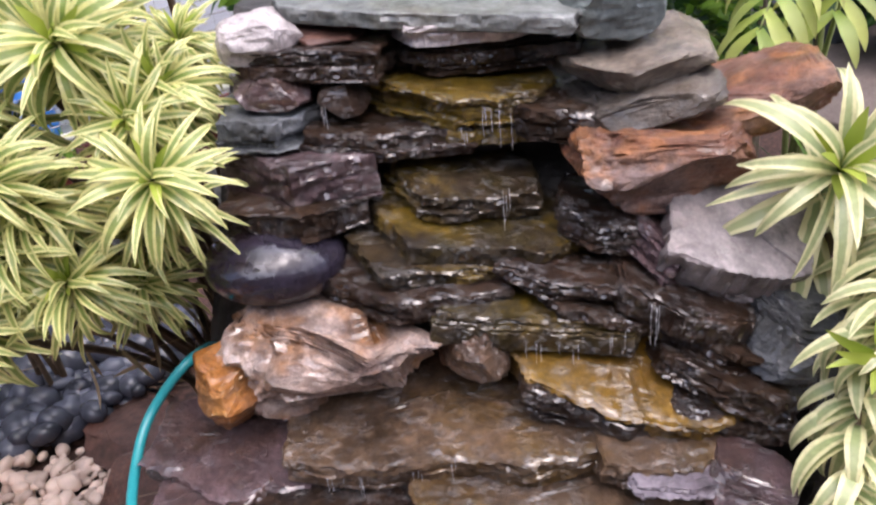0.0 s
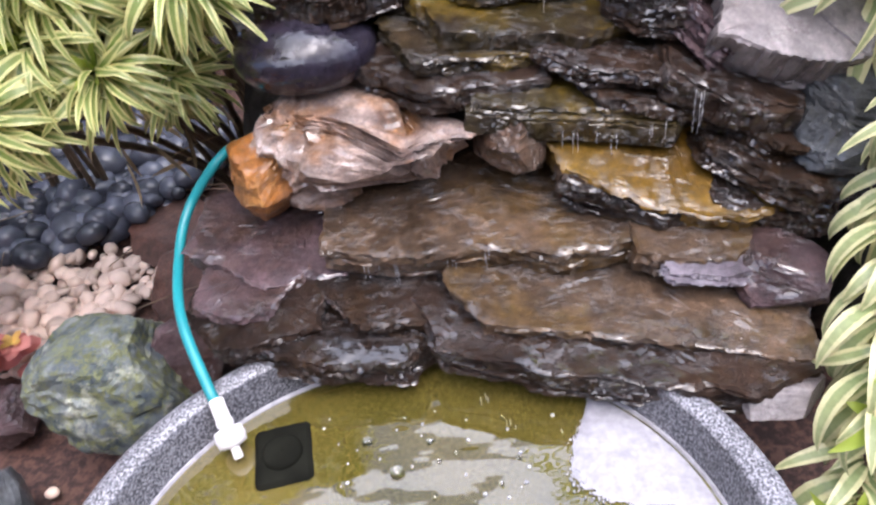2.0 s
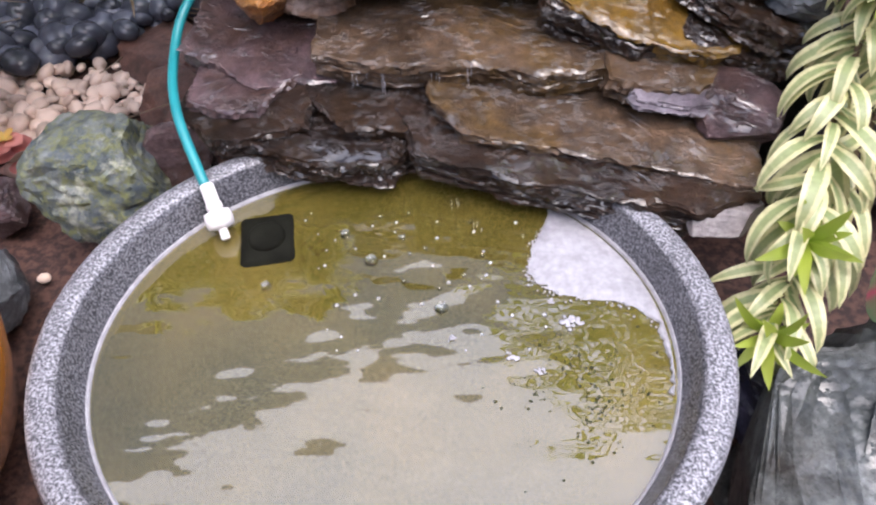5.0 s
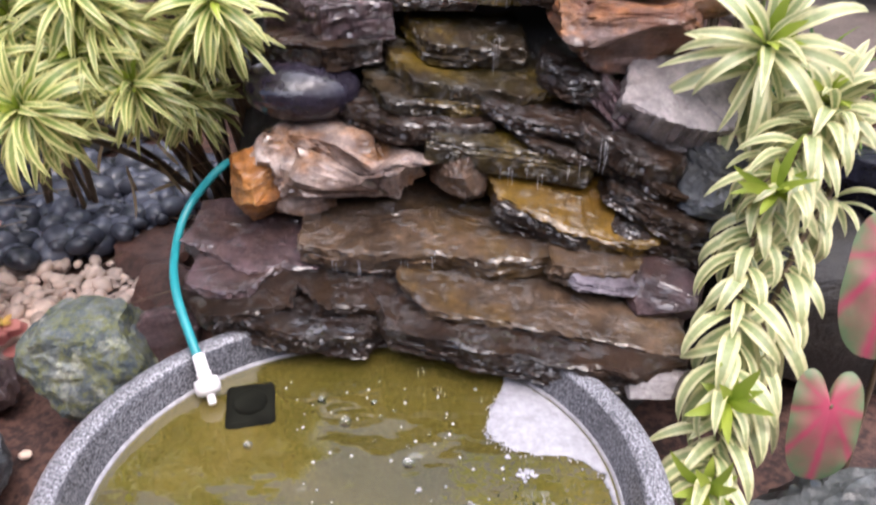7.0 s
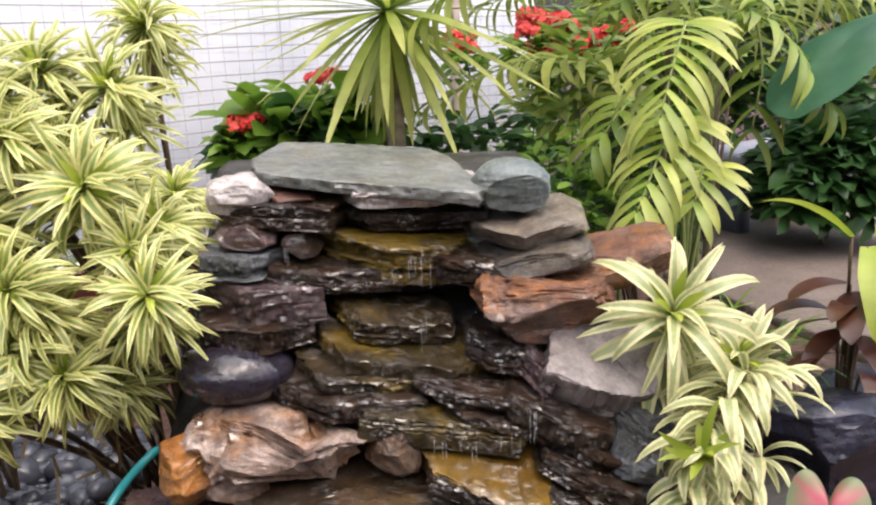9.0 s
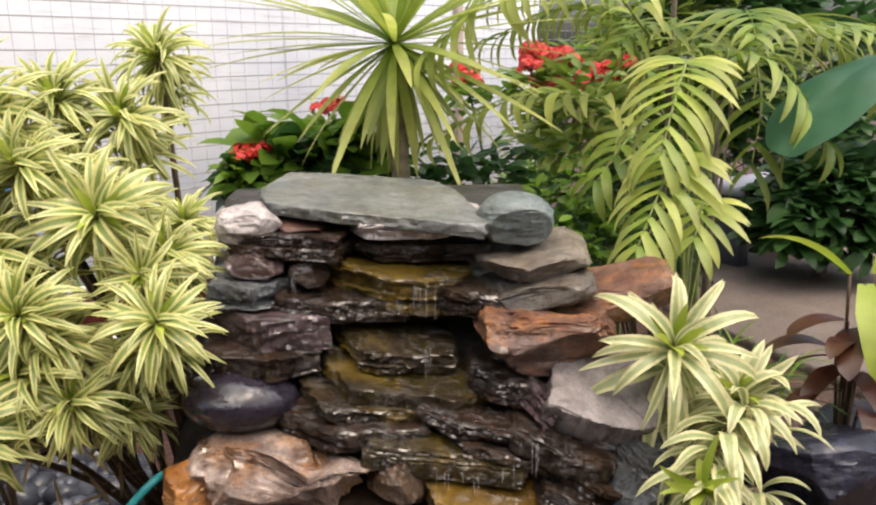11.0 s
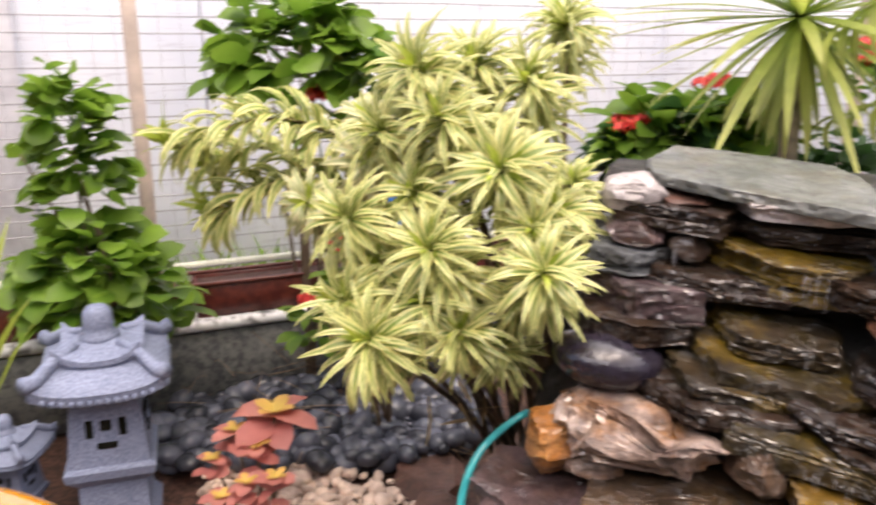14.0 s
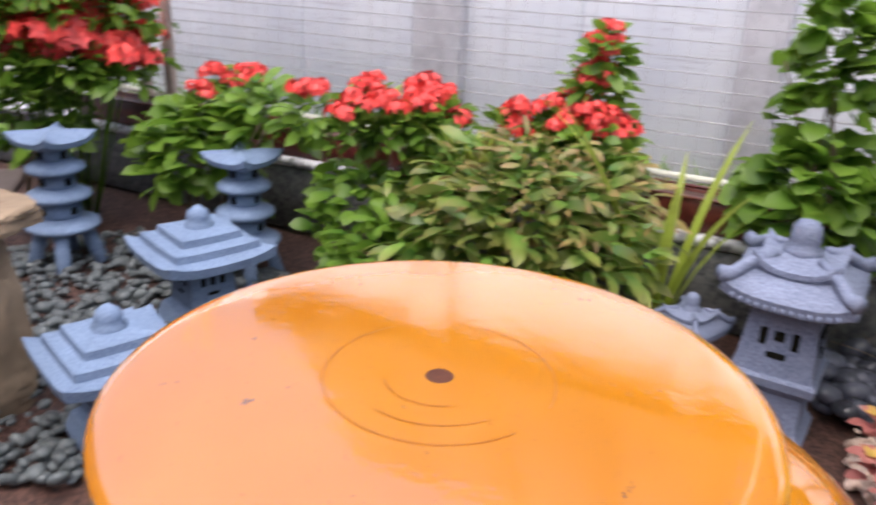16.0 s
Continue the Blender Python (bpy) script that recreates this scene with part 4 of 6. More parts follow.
slate("slab", SL, 0.55, 0.46, 0.486, (0.26, 0.22, 0.04), M_SLATE, 15, (6, 18, 4), layers=3)
rock("stone", "small wet brown wedge stone", 0.165, 0.515, 0.594, (0.14, 0.15, 0.12), M_BRONZE, 16, (3, 8, 0), taper=-0.28, rough=0.08, boxy=0.6, cuts=10)
rock("stone", "orange rust-coloured rough stone", -0.235, 0.485, 0.562, (0.19, 0.20, 0.15), M_RUST, 171, (4, -18, -14), rough=0.07, cuts=12, boxy=0.8, chop=(0.5, 0.78))
rock("stone", "brown lower lobe of rough stone", -0.165, 0.515, 0.535, (0.20, 0.18, 0.075), M_ORANGE, 18, (4, -14, 6), rough=0.18, cuts=10, boxy=0.38, chop=(0.55, 0.9))
rock("stone", "large orange-pink rough stone with a craggy front", -0.09, 0.49, 0.613, (0.38, 0.30, 0.12), M_ORANGE, 19, (4, 7, 2), boxy=0.38, cuts=11, chop=(0.70, 0.98), rough=0.36, layers=0.012, lid=0.6)
# middle courses
rock("stone", "smooth polished black egg-shaped stone", -0.155, 0.6, 0.720, (0.23, 0.19, 0.115), M_EGG, 20, (4, 4, 10), boxy=0.95, cuts=1, rough=0.015)
slate("slab", SL, 0.27, 0.555, 0.628, (0.42, 0.28, 0.05), M_SLATE_MOSS, 21, (4, 9, 3), layers=3, ragged=0.1)
slate("slab", SL, 0.4, 0.55, 0.625, (0.34, 0.26, 0.028), M_SLATE, 22, (4, 15, 3), layers=2)
slate("slab", SL, 0.07, 0.585, 0.675, (0.34, 0.26, 0.05), M_SLATE, 24, (4, 6, -2), layers=4)
slate("slab", SM, 0.1, 0.6, 0.711, (0.28, 0.24, 0.03), M_SLATE_MOSS, 25, (4, 8, 3), layers=3)
slate("slate_stone", SL, 0.34, 0.575, 0.676, (0.3, 0.24, 0.035), M_SLATE, 26, (4, 12, 4), layers=3)
slate("slab", "wet dark slate slanting down beside the fall", 0.52, 0.5, 0.578, (0.28, 0.28, 0.05), M_SLATE, 27, (4, 20, 6), layers=4)
slate("slab", "wet dark slate slanting down beside the fall", 0.56, 0.47, 0.533, (0.26, 0.26, 0.04), M_SLATE, 28, (5, 20, 6), layers=3)
slate("slate_stone", SL, 0.5, 0.53, 0.636, (0.22, 0.24, 0.05), M_SLATE, 29, (4, 18, 0), layers=4)
rock("stone", "wet blue-grey stone under the leaves", 0.645, 0.49, 0.590, (0.17, 0.18, 0.12), M_BLUE, 30, (3, 16, 0), rough=0.12)
slate("slab", SM, 0.2, 0.625, 0.729, (0.42, 0.28, 0.05), M_SLATE_MOSS, 31, (7, 9, 2), layers=4, ragged=0.12)
slate("slate_stone", SL, 0.385, 0.63, 0.740, (0.16, 0.2, 0.05), M_SLATE, 32, (4, 12, 0), layers=4)
slate("slab", SM, 0.165, 0.68, 0.795, (0.28, 0.26, 0.045), M_SLATE_MOSS, 33, (9, 8, -2), layers=3, ragged=0.14)
slate("slate_stone", SL, -0.11, 0.655, 0.790, (0.24, 0.22, 0.05), M_SLATE, 34, (2, 4, 0), layers=5)
slate("slate_stone", "grey-purple layered slate block", -0.1, 0.69, 0.847, (0.26, 0.24, 0.075), M_PURPLE, 35, (3, 3, 2), layers=5, ragged=0.1)
slate("stone", "smooth grey-lilac angular stone", 0.572, 0.545, 0.722, (0.23, 0.20, 0.085), M_LILAC, 36, (30, 14, -12), layers=2, ragged=0.05, outline=[(-0.9, -0.9), (0.2, -1.0), (0.95, -0.7), (1.0, 0.7), (0.1, 1.0), (-1.0, 0.75)])
slate("stone", "wet streaked slate beside the grey stone", 0.475, 0.57, 0.698, (0.14, 0.2, 0.05), M_PURPLE, 37, (5, 38, 0), layers=5)
# upper courses
rock("stone", "red-brown rough stone with an orange top", 0.465, 0.605, 0.838, (0.33, 0.28, 0.145), M_RED, 38, (4, 2, 4), boxy=0.5, cuts=7, chop=(0.7, 0.95), rough=0.16, taper=-0.22, layers=0.005, lid=0.6)
rock("stone", "red-brown rough stone reaching back", 0.62, 0.7, 0.882, (0.30, 0.26, 0.09), M_RED, 39, (4, -14, -10), rough=0.16, layers=0.005, lid=0.5, boxy=0.45)
rock("stone", "grey layered flat stone", 0.435, 0.69, 0.908, (0.28, 0.26, 0.068), M_GREY, 40, (2, -9, 0), boxy=0.5, cuts=8, chop=(0.7, 0.95), rough=0.16, layers=0.008, lid=0.6)
rock("stone", "rounded beige-grey stone in the stack", 0.475, 0.715, 0.964, (0.27, 0.24, 0.075), M_BEIGE, 41, (2, -8, 6), boxy=0.55, cuts=7, chop=(0.7, 0.95), rough=0.14, layers=0.004, lid=0.6)
rock("stone", "rounded blue-green grey stone", 0.425, 0.765, 1.045, (0.17, 0.18, 0.105), M_GREEN, 42, (3, 0, 0), boxy=0.9, cuts=3, rough=0.07)
slate("slab", SM, 0.17, 0.755, 0.913, (0.34, 0.28, 0.085), M_SLATE_MOSS, 43, (4, 5, 0), layers=6, ragged=0.14)
slate("slate_stone", SL, 0.05, 0.725, 0.882, (0.28, 0.24, 0.045), M_SLATE, 44, (2, 4, -2), layers=4)
slate("slate_stone", SL, 0.32, 0.735, 0.892, (0.2, 0.24, 0.055), M_SLATE, 45, (3, 8, 2), layers=5)
slate("stone", "grey-blue layered stone at the fall's side", -0.145, 0.735, 0.919, (0.17, 0.24, 0.05), M_BLUE, 46, (2, 4, -4), layers=4)
rock("stone", "grey-mauve stone at the fall's side", -0.135, 0.755, 0.969, (0.16, 0.2, 0.065), M_PURPLE, 47, (2, 4, 0), rough=0.12)
rock("stone", "small dark rounded stone in the stack", -0.02, 0.755, 0.947, (0.09, 0.14, 0.055), M_SLATE, 48, (1, 0, 0), boxy=0.8)
slate("stone", "dark layered stone under the capping slab", -0.06, 0.775, 1.007, (0.27, 0.26, 0.055), M_SLATE, 49, (2, 3, 0), layers=5)
rock("stone", "pale pinkish white stone", -0.145, 0.785, 1.045, (0.14, 0.18, 0.08), M_PALE, 50, (3, 8, 0), boxy=0.6, rough=0.1)
slate("slab", SL, 0.22, 0.82, 0.983, (0.36, 0.3, 0.045), M_SLATE, 51, (1, 2, 0), layers=4)
slate("slab", "pale grey strip of layered stone under the capping slab", 0.2, 0.795, 1.036, (0.3, 0.28, 0.036), M_PALE, 52, (1, 1, 0), layers=2, ragged=0.06)
slate("flagstone", "large flat pale grey capping flagstone", 0.125, 0.785, 1.066, (0.53, 0.44, 0.028), M_TOP, 53, (2, 4, -8), layers=2, ragged=0.03, blunt=0.45, outline=[(-1.0, -0.1), (-0.8, -0.7), (-0.1, -0.86), (0.95, -1.0), (1.0, -0.75), (0.62, 0.6), (0.42, 0.95), (-0.5, 1.0), (-0.98, 0.85)])
rock("stone", "dark brown wedge under the capping slab", -0.045, 0.83, 1.045, (0.18, 0.2, 0.035), M_BROWN, 54, (2, -4, 0), boxy=0.4, rough=0.12)


# ---- hose, nozzle and pump ----
def hose():
    b = Build()
    tube(b, bend([(-0.42, 1.15, 0.05), (-0.36, 0.90, 0.40), (-0.32, 0.66, 0.565), (-0.395, 0.595, 0.50), (-0.405, 0.50, 0.455), (-0.368, 0.375, 0.445), (-0.315, 0.275, 0.400), (-0.303, 0.258, 0.382)]), 0.0085, 12)
    single("garden_hose", b, M_HOSE, (0, 0, 0), "teal green rubber garden hose curving into the basin", "hose")
    t = thing("hose_fitting", (-0.292, 0.238, 0.372), "white plastic hose fitting hanging over the water", "fitting", turn=(125, 0, 28))
    c = Build()
    lathe(c, [(0.0095, -0.03), (0.0115, -0.028), (0.0115, 0.002), (0.013, 0.004), (0.013, 0.012), (0.010, 0.014)], 20, close=True)
    part("sleeve", c, M_PVC, t)
    d = Build()
    lathe(d, [(0.008, 0.014), (0.021, 0.018), (0.023, 0.03), (0.021, 0.042), (0.008, 0.046)], 20, close=True)
    part("valve_body", d, M_PVC, t)
    e = Build()
    lathe(e, [(0.007, 0.046), (0.0075, 0.062), (0.006, 0.064)], 14, close=True)
    part("spout", e, M_PVC, t)
    p = thing("pond_pump", (-0.205, 0.200, 0.233), "black plastic pump standing just out of the murky water", "pump", turn=(0, 0, 12))
    k = Build()
    box(k, (0, 0, 0.05), (0.095, 0.115, 0.10), 0.012)
    part("housing", k, M_PUMP, p)
    k = Build()
    lathe(k, [(0.030, 0.098), (0.030, 0.104), (0.024, 0.108), (0.002, 0.108)], 20)
    part("cap", k, M_PUMP, p)


hose()


# ---- ground cover and loose stones ----
def pebbles(name, label, cat, mat, outline, count, size, seed, layers=2, flat=0.65):
    """Many loose stones over a patch, one mesh."""
    rng = np.random.default_rng(seed)
    v0, f0 = ICO[2]
    b = Build()
    cx, cy, rx, ry, rot = outline
    for i in range(count):
        a, r = rng.uniform(0, 2 * math.pi), math.sqrt(rng.uniform(0, 1))
        r *= 0.88 + 0.18 * noise.noise(Vector((math.cos(a) * 2, math.sin(a) * 2, seed)))
        x, y = r * rx * math.cos(a), r * ry * math.sin(a)
        c, s = math.cos(rot), math.sin(rot)
        sz = size * rng.choice((0.5, 0.75, 0.95, 1.1, 1.35)) * rng.uniform(0.9, 1.1)
        e = np.array([sz, sz * rng.uniform(0.65, 0.95), sz * flat * rng.uniform(0.7, 1.0)]) / 2
        bend_ = 1 + 0.12 * np.array([noise.noise(Vector(q) * 1.5 + Vector((i, 0, 0))) for q in v0])
        m = np.array(Euler((rng.normal(0, 0.3), rng.normal(0, 0.3), rng.uniform(0, 6.3))).to_matrix())
        lift = rng.integers(0, layers) * size * 0.45
        b.add((v0 * bend_[:, None] * e) @ m.T + np.array([cx + x * c - y * s, cy + x * s + y * c, e[2] * 0.8 + lift]), f0)
    single(name, b, mat, (0, 0, 0), label, cat, kind="stuff")


pebbles("black_pebbles", "smooth blue-black wet pebbles heaped on the soil", "pebbles", M_BLACK_PEBBLE, (-1.22, 1.32, 0.70, 0.40, 0.5), 620, 0.088, 5, 2, 0.75)
pebbles("cream_pebbles", "small cream and pinkish pebbles on the soil", "pebbles", M_WHITE_PEBBLE, (-1.06, 0.87, 0.38, 0.23, 0.2), 480, 0.044, 6)
pebbles("green_gravel", "grey-green crushed gravel round the lanterns", "gravel", M_GREEN_GRAVEL, (-2.5, -1.15, 1.3, 0.8, 0.5), 2300, 0.044, 7, 2, 0.7)


def loose(name, label, at, size, mat, seed, turn=(0, 0, 0), **k):
    single(name, rock_mesh(name, size, seed, mat, **k), mat, at, label, "stone", turn=turn)


loose("boulder", "mossy grey-green boulder beside the basin", (-0.635, 0.495, 0.155), (0.31, 0.27, 0.29), M_MOSSROCK, 61, (0, 0, 10), rough=0.14, boxy=0.75, cuts=6, chop=(0.72, 0.95), sub=5)
loose("flat_stone", "flat red-brown stone on the soil", (-0.74, 1.12, 0.03), (0.24, 0.30, 0.05), M_BROWN, 62, (0, 0, 20), boxy=0.35)
loose("stone", "brown stone beside the hose", (-0.60, 0.86, 0.06), (0.26, 0.26, 0.13), M_BROWN, 63, (0, 0, 40))
loose("stone", "dark grey stone against the basin", (-0.50, 0.58, 0.12), (0.18, 0.22, 0.26), M_PURPLE, 64, (0, 10, 10))
loose("stone", "rough dark grey stone beside the basin", (-0.83, 0.27, 0.07), (0.18, 0.20, 0.16), M_BLUE, 65, (0, 0, 30))
loose("stone", "dark rounded stone in the soil", (-0.93, 0.52, 0.05), (0.16, 0.2, 0.12), M_PURPLE, 66, (0, 0, 60))
loose("flagstone", "big green-grey flat-topped stone beside the basin", (0.93, -0.11, 0.13), (0.80, 0.70, 0.44), M_GREENSLAB, 67, (7, -5, -8), boxy=0.4, cuts=8, chop=(0.76, 0.98), rough=0.24, lid=0.55, layers=0.012)
loose("stone", "shiny blue-black stone under the leaves", (0.60, 0.06, 0.12), (0.16, 0.18, 0.14), M_DARKBLUE, 68, (0, 0, 20), boxy=0.8)
loose("stone", "shiny blue-black stone under the croton", (1.16, 0.80, 0.42), (0.42, 0.34, 0.28), M_DARKBLUE, 69, (0, 0, 20), boxy=0.6)
loose("stone", "blue-black rough stone at the path's edge", (1.42, 0.98, 0.22), (0.55, 0.45, 0.46), M_DARKBLUE, 72, (0, 0, 50), boxy=0.55)
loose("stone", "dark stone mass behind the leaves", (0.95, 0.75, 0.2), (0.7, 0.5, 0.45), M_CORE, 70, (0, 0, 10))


# ---- variegated dracaena ----
LEAF_SHAPES = {}


def leaf_mesh(mat, k):
    """Five strap leaves of unit length that the near whorls share."""
    if (mat.name, k) not in LEAF_SHAPES:
        b = Build()
        b.add(*ribbon(1.0, 0.100 + 0.009 * k, 4, 62 + 17 * k, 10, 0.22, 0.42, 1.7))
        LEAF_SHAPES[mat.name, k] = b.mesh("leaf", mat)
    return LEAF_SHAPES[mat.name, k]


def dracaena(name, base, heads, seed, mat, label, single_leaves=0, leaves=64, width=0.108, droop=108):
    """A clump of leaning canes, each ending in a whorl of strap leaves. heads: place and reach."""
    rng = np.random.default_rng(seed)
    t = thing(name, base, label, "plant", "variegated dracaenas")
    for i, (x, y, z, r) in enumerate(heads):
        r *= 0.88
        d = Vector((x - base[0], y - base[1], 0))
        ax = Vector((d.x * 1.1 + rng.normal(0, 0.12), d.y * 0.8 - 0.55, 0.75 + rng.normal(0, 0.1))).normalized()
        top = np.array([x - base[0], y - base[1], z - base[2]])
        s = Build()
        tube(s, bend([(rng.normal(0, 0.04), 0.02 + rng.normal(0, 0.04), 0), tuple(top * np.array([0.45, 0.45, 0.5]) + np.array([0, 0.05, 0])), tuple(top)], 6), [0.008] * 12 + [0.006], 7)
        part("stem", s, M_STEM, t)
        b = Build()
        whorl(b, rng, top - np.array(ax) * r * 0.40, ax, leaves // 2, r * 1.0, r * width * 0.92, droop, -40)
        whorl(b, rng, top - np.array(ax) * r * 0.85, ax, leaves // 3, r * 0.95, r * width * 0.9, droop, -50)
        if i >= single_leaves:
            whorl(b, rng, top, ax, leaves, r, r * width, droop, -30)
        w = part("leaf_whorl", b, mat, t)
        if i < single_leaves:
            tip = Vector((0, 0, 1)).rotation_difference(ax).to_matrix().to_4x4()
            for q, az, tw, rise in rosette_leaves(rng, leaves, r, width, -30):
                ln = r * (0.62 + 0.42 * math.sin(math.pi * min(1, q * 1.15 + 0.12))) * rng.uniform(0.85, 1.12)
                ob = part("leaf", leaf_mesh(mat, int(rng.integers(0, 5))), mat, w)
                ob.matrix_basis = Matrix.Translation(Vector(top) + ax * 0.02 * (1 - q)) @ tip @ Matrix.Rotation(az, 4, "Z") @ Matrix.Rotation(-radians(rise), 4, "Y") @ Matrix.Rotation(tw, 4, "X") @ Matrix.Scale(ln, 4)
        y = Build()
        whorl(y, rng, top + np.array(ax) * 0.012, ax, 9, r * 0.55, r * 0.10, 40, 45)
        part("young_leaves", y, M_LIME, w, "lime green young leaves")
    return t


SONG = "variegated dracaena with cream-edged strap leaves in whorls"
dracaena("dracaena", (-0.40, 1.25, 0.0), [(-0.28, 0.61, 0.90, 0.16), (-0.41, 0.74, 1.08, 0.19), (-0.63, 0.82, 1.28, 0.19), (-0.38, 1.12, 1.38, 0.17), (-0.42, 0.97, 1.25, 0.17), (-0.30, 0.78, 0.99, 0.15), (-0.55, 0.75, 1.18, 0.17), (-0.50, 0.88, 1.13, 0.16), (-0.72, 0.80, 1.14, 0.17), (-0.33, 0.70, 0.97, 0.14), (-0.71, 0.95, 1.26, 0.17), (-0.55, 0.95, 1.29, 0.16), (-0.44, 0.90, 1.06, 0.15), (-0.76, 0.92, 1.10, 0.16), (-0.30, 0.92, 1.02, 0.13)], 11, M_SONG, SONG, 2)
dracaena("dracaena", (-0.52, 1.22, 0.0), [(-0.52, 0.61, 0.92, 0.17), (-0.61, 0.51, 0.74, 0.18), (-0.46, 0.63, 0.74, 0.15), (-0.41, 0.75, 0.66, 0.14), (-0.60, 0.72, 1.02, 0.17), (-0.54, 0.62, 0.80, 0.16), (-0.66, 0.66, 0.86, 0.16), (-0.72, 0.62, 0.97, 0.17), (-0.70, 0.57, 0.80, 0.16), (-0.50, 0.66, 0.86, 0.16), (-0.36, 0.72, 0.80, 0.14)], 12, M_SONG, SONG, 2)
dracaena("dracaena", (-1.10, 1.32, 0.0), [(-0.83, 0.91, 1.05, 0.17), (-0.91, 1.09, 1.12, 0.17), (-0.85, 0.95, 0.86, 0.15), (-0.95, 0.82, 0.95, 0.15)], 13, M_SONG_PALE, SONG, 0, 38, 0.135, 165)
dracaena("dracaena", (0.85, 0.72, 0.0), [(0.70, 0.60, 0.82, 0.23), (0.84, 0.62, 0.70, 0.17)], 14, M_SONG_PALE, SONG, 1, 32, 0.165, 105)


def trailing_dracaena(base, canes, seed, label, reach=0.13, lean=0.0, mat=None, thick=3):
    """Canes that arch over and hang, with leaves all along them. Each cane: points it passes."""
    rng = np.random.default_rng(seed)
    t = thing("dracaena", base, label, "plant", "variegated dracaenas")
    for pts in canes:
        line = [Vector(p) - Vector(base) for p in bend([base, *pts], 14)]
        s = Build()
        tube(s, line, [0.008 - 0.005 * k / len(line) for k in range(len(line))], 7)
        cane = part("cane", s, M_STEM, t)
        nodes = line[14:]
        for i, p in enumerate(nodes):
            d = (nodes[min(i + 1, len(nodes) - 1)] - nodes[max(i - 1, 0)]).normalized()
            side = d.cross(Vector((0, 0, 1))).normalized()
            up = side.cross(d)
            for q in range(2 if i % thick == 0 else 1):
                a = i * 2.4 + q * math.pi + rng.normal(0, 0.3)
                o = (side * math.cos(a) + up * (0.35 + 0.65 * math.sin(a)) + d * 0.45 + Vector((lean, -0.25, 0.1))).normalized()
                z = (Vector((0, 0, 1)) - o * o.z).normalized()
                m = Matrix((o, z.cross(o), z)).transposed().to_4x4()
                ob = part("leaf", leaf_mesh(mat or M_SONG_PALE, int(rng.integers(1, 5))), None, cane)
                ln = reach * rng.uniform(0.75, 1.2) * (0.7 + 0.3 * min(1, (len(nodes) - i) / 6))
                ob.matrix_basis = Matrix.Translation(p) @ m @ Matrix.Rotation(rng.normal(0, 0.25), 4, "X") @ Matrix.Diagonal((ln, ln * 1.45, ln, 1))
        y = Build()
        whorl(y, rng, nodes[-1], tuple(d * 0.5 + Vector((0, -0.2, 0.8))), 12, reach * 0.75, reach * 0.13, 40, 35)
        part("young_leaves", y, M_LIME, cane, "lime green young leaves")


TRAIL = "trailing variegated dracaena with cream-edged drooping leaves"
trailing_dracaena((0.92, 0.72, 0.0), [
    [(0.86, 0.66, 0.62), (0.77, 0.54, 0.64), (0.69, 0.42, 0.57), (0.635, 0.29, 0.47), (0.60, 0.17, 0.38)],
    [(0.90, 0.60, 0.50), (0.78, 0.44, 0.50), (0.69, 0.30, 0.40), (0.61, 0.18, 0.31), (0.565, 0.09, 0.26)],
    [(0.92, 0.64, 0.62), (0.84, 0.56, 0.72), (0.76, 0.48, 0.70), (0.70, 0.40, 0.64)]], 15, TRAIL, 0.135, -0.2)
trailing_dracaena((-1.00, 1.35, 0.0), [[(-0.88, 1.10, 0.95), (-1.00, 0.95, 1.13), (-1.16, 0.86, 1.15), (-1.33, 0.78, 1.08)], [(-0.92, 1.12, 0.80), (-1.02, 1.00, 0.97), (-1.16, 0.92, 0.97), (-1.28, 0.86, 0.88)], [(-1.05, 1.15, 0.80), (-1.20, 1.02, 1.05), (-1.38, 0.94, 1.00)]], 16, TRAIL, 0.165, 0.0, M_SONG, 1)


# ---- palms and backdrop plants ----
def screw_palm(at, seed, height=1.42, leaves=118, length=0.66):
    rng = np.random.default_rng(seed)
    t = thing("strap_leaf_palm", at, "tall palm with long drooping strap leaves on a grey trunk", "palm")
    s = Build()
    tube(s, [(0, 0, 0), (0.02, 0.0, height * 0.5), (0.0, 0.02, height)], [0.045, 0.034, 0.032], 10)
    part("trunk", s, M_BARK, t)
    b = Build()
    whorl(b, rng, (0, 0, height), (0, -0.15, 1), leaves, length, 0.034, 16, -86)
    part("crown", b, M_FROND, t)


screw_palm((0.17, 1.9, 0.0), 21)


def feather_palm(at, fronds, seed, mat, label, leaf=0.34, width=0.026):
    rng = np.random.default_rng(seed)
    t = thing("feather_palm", at, label, "palm", "feather palms")
    for az, length, rise, droop, z in fronds:
        b = Build()
        frond(b, rng, (0, 0, z), radians(az), length, rise, droop, 12, leaf, width)
        part("frond", b, mat, t)
    for k in range(4):
        s = Build()
        tube(s, [(0.03 * math.cos(k * 1.6), 0.03 * math.sin(k * 1.6), 0), (0, 0, 0.55), (0, 0, max(f[4] for f in fronds) + 0.02)], [0.016, 0.013, 0.008], 7)
        part("stem", s, M_BARK, t)


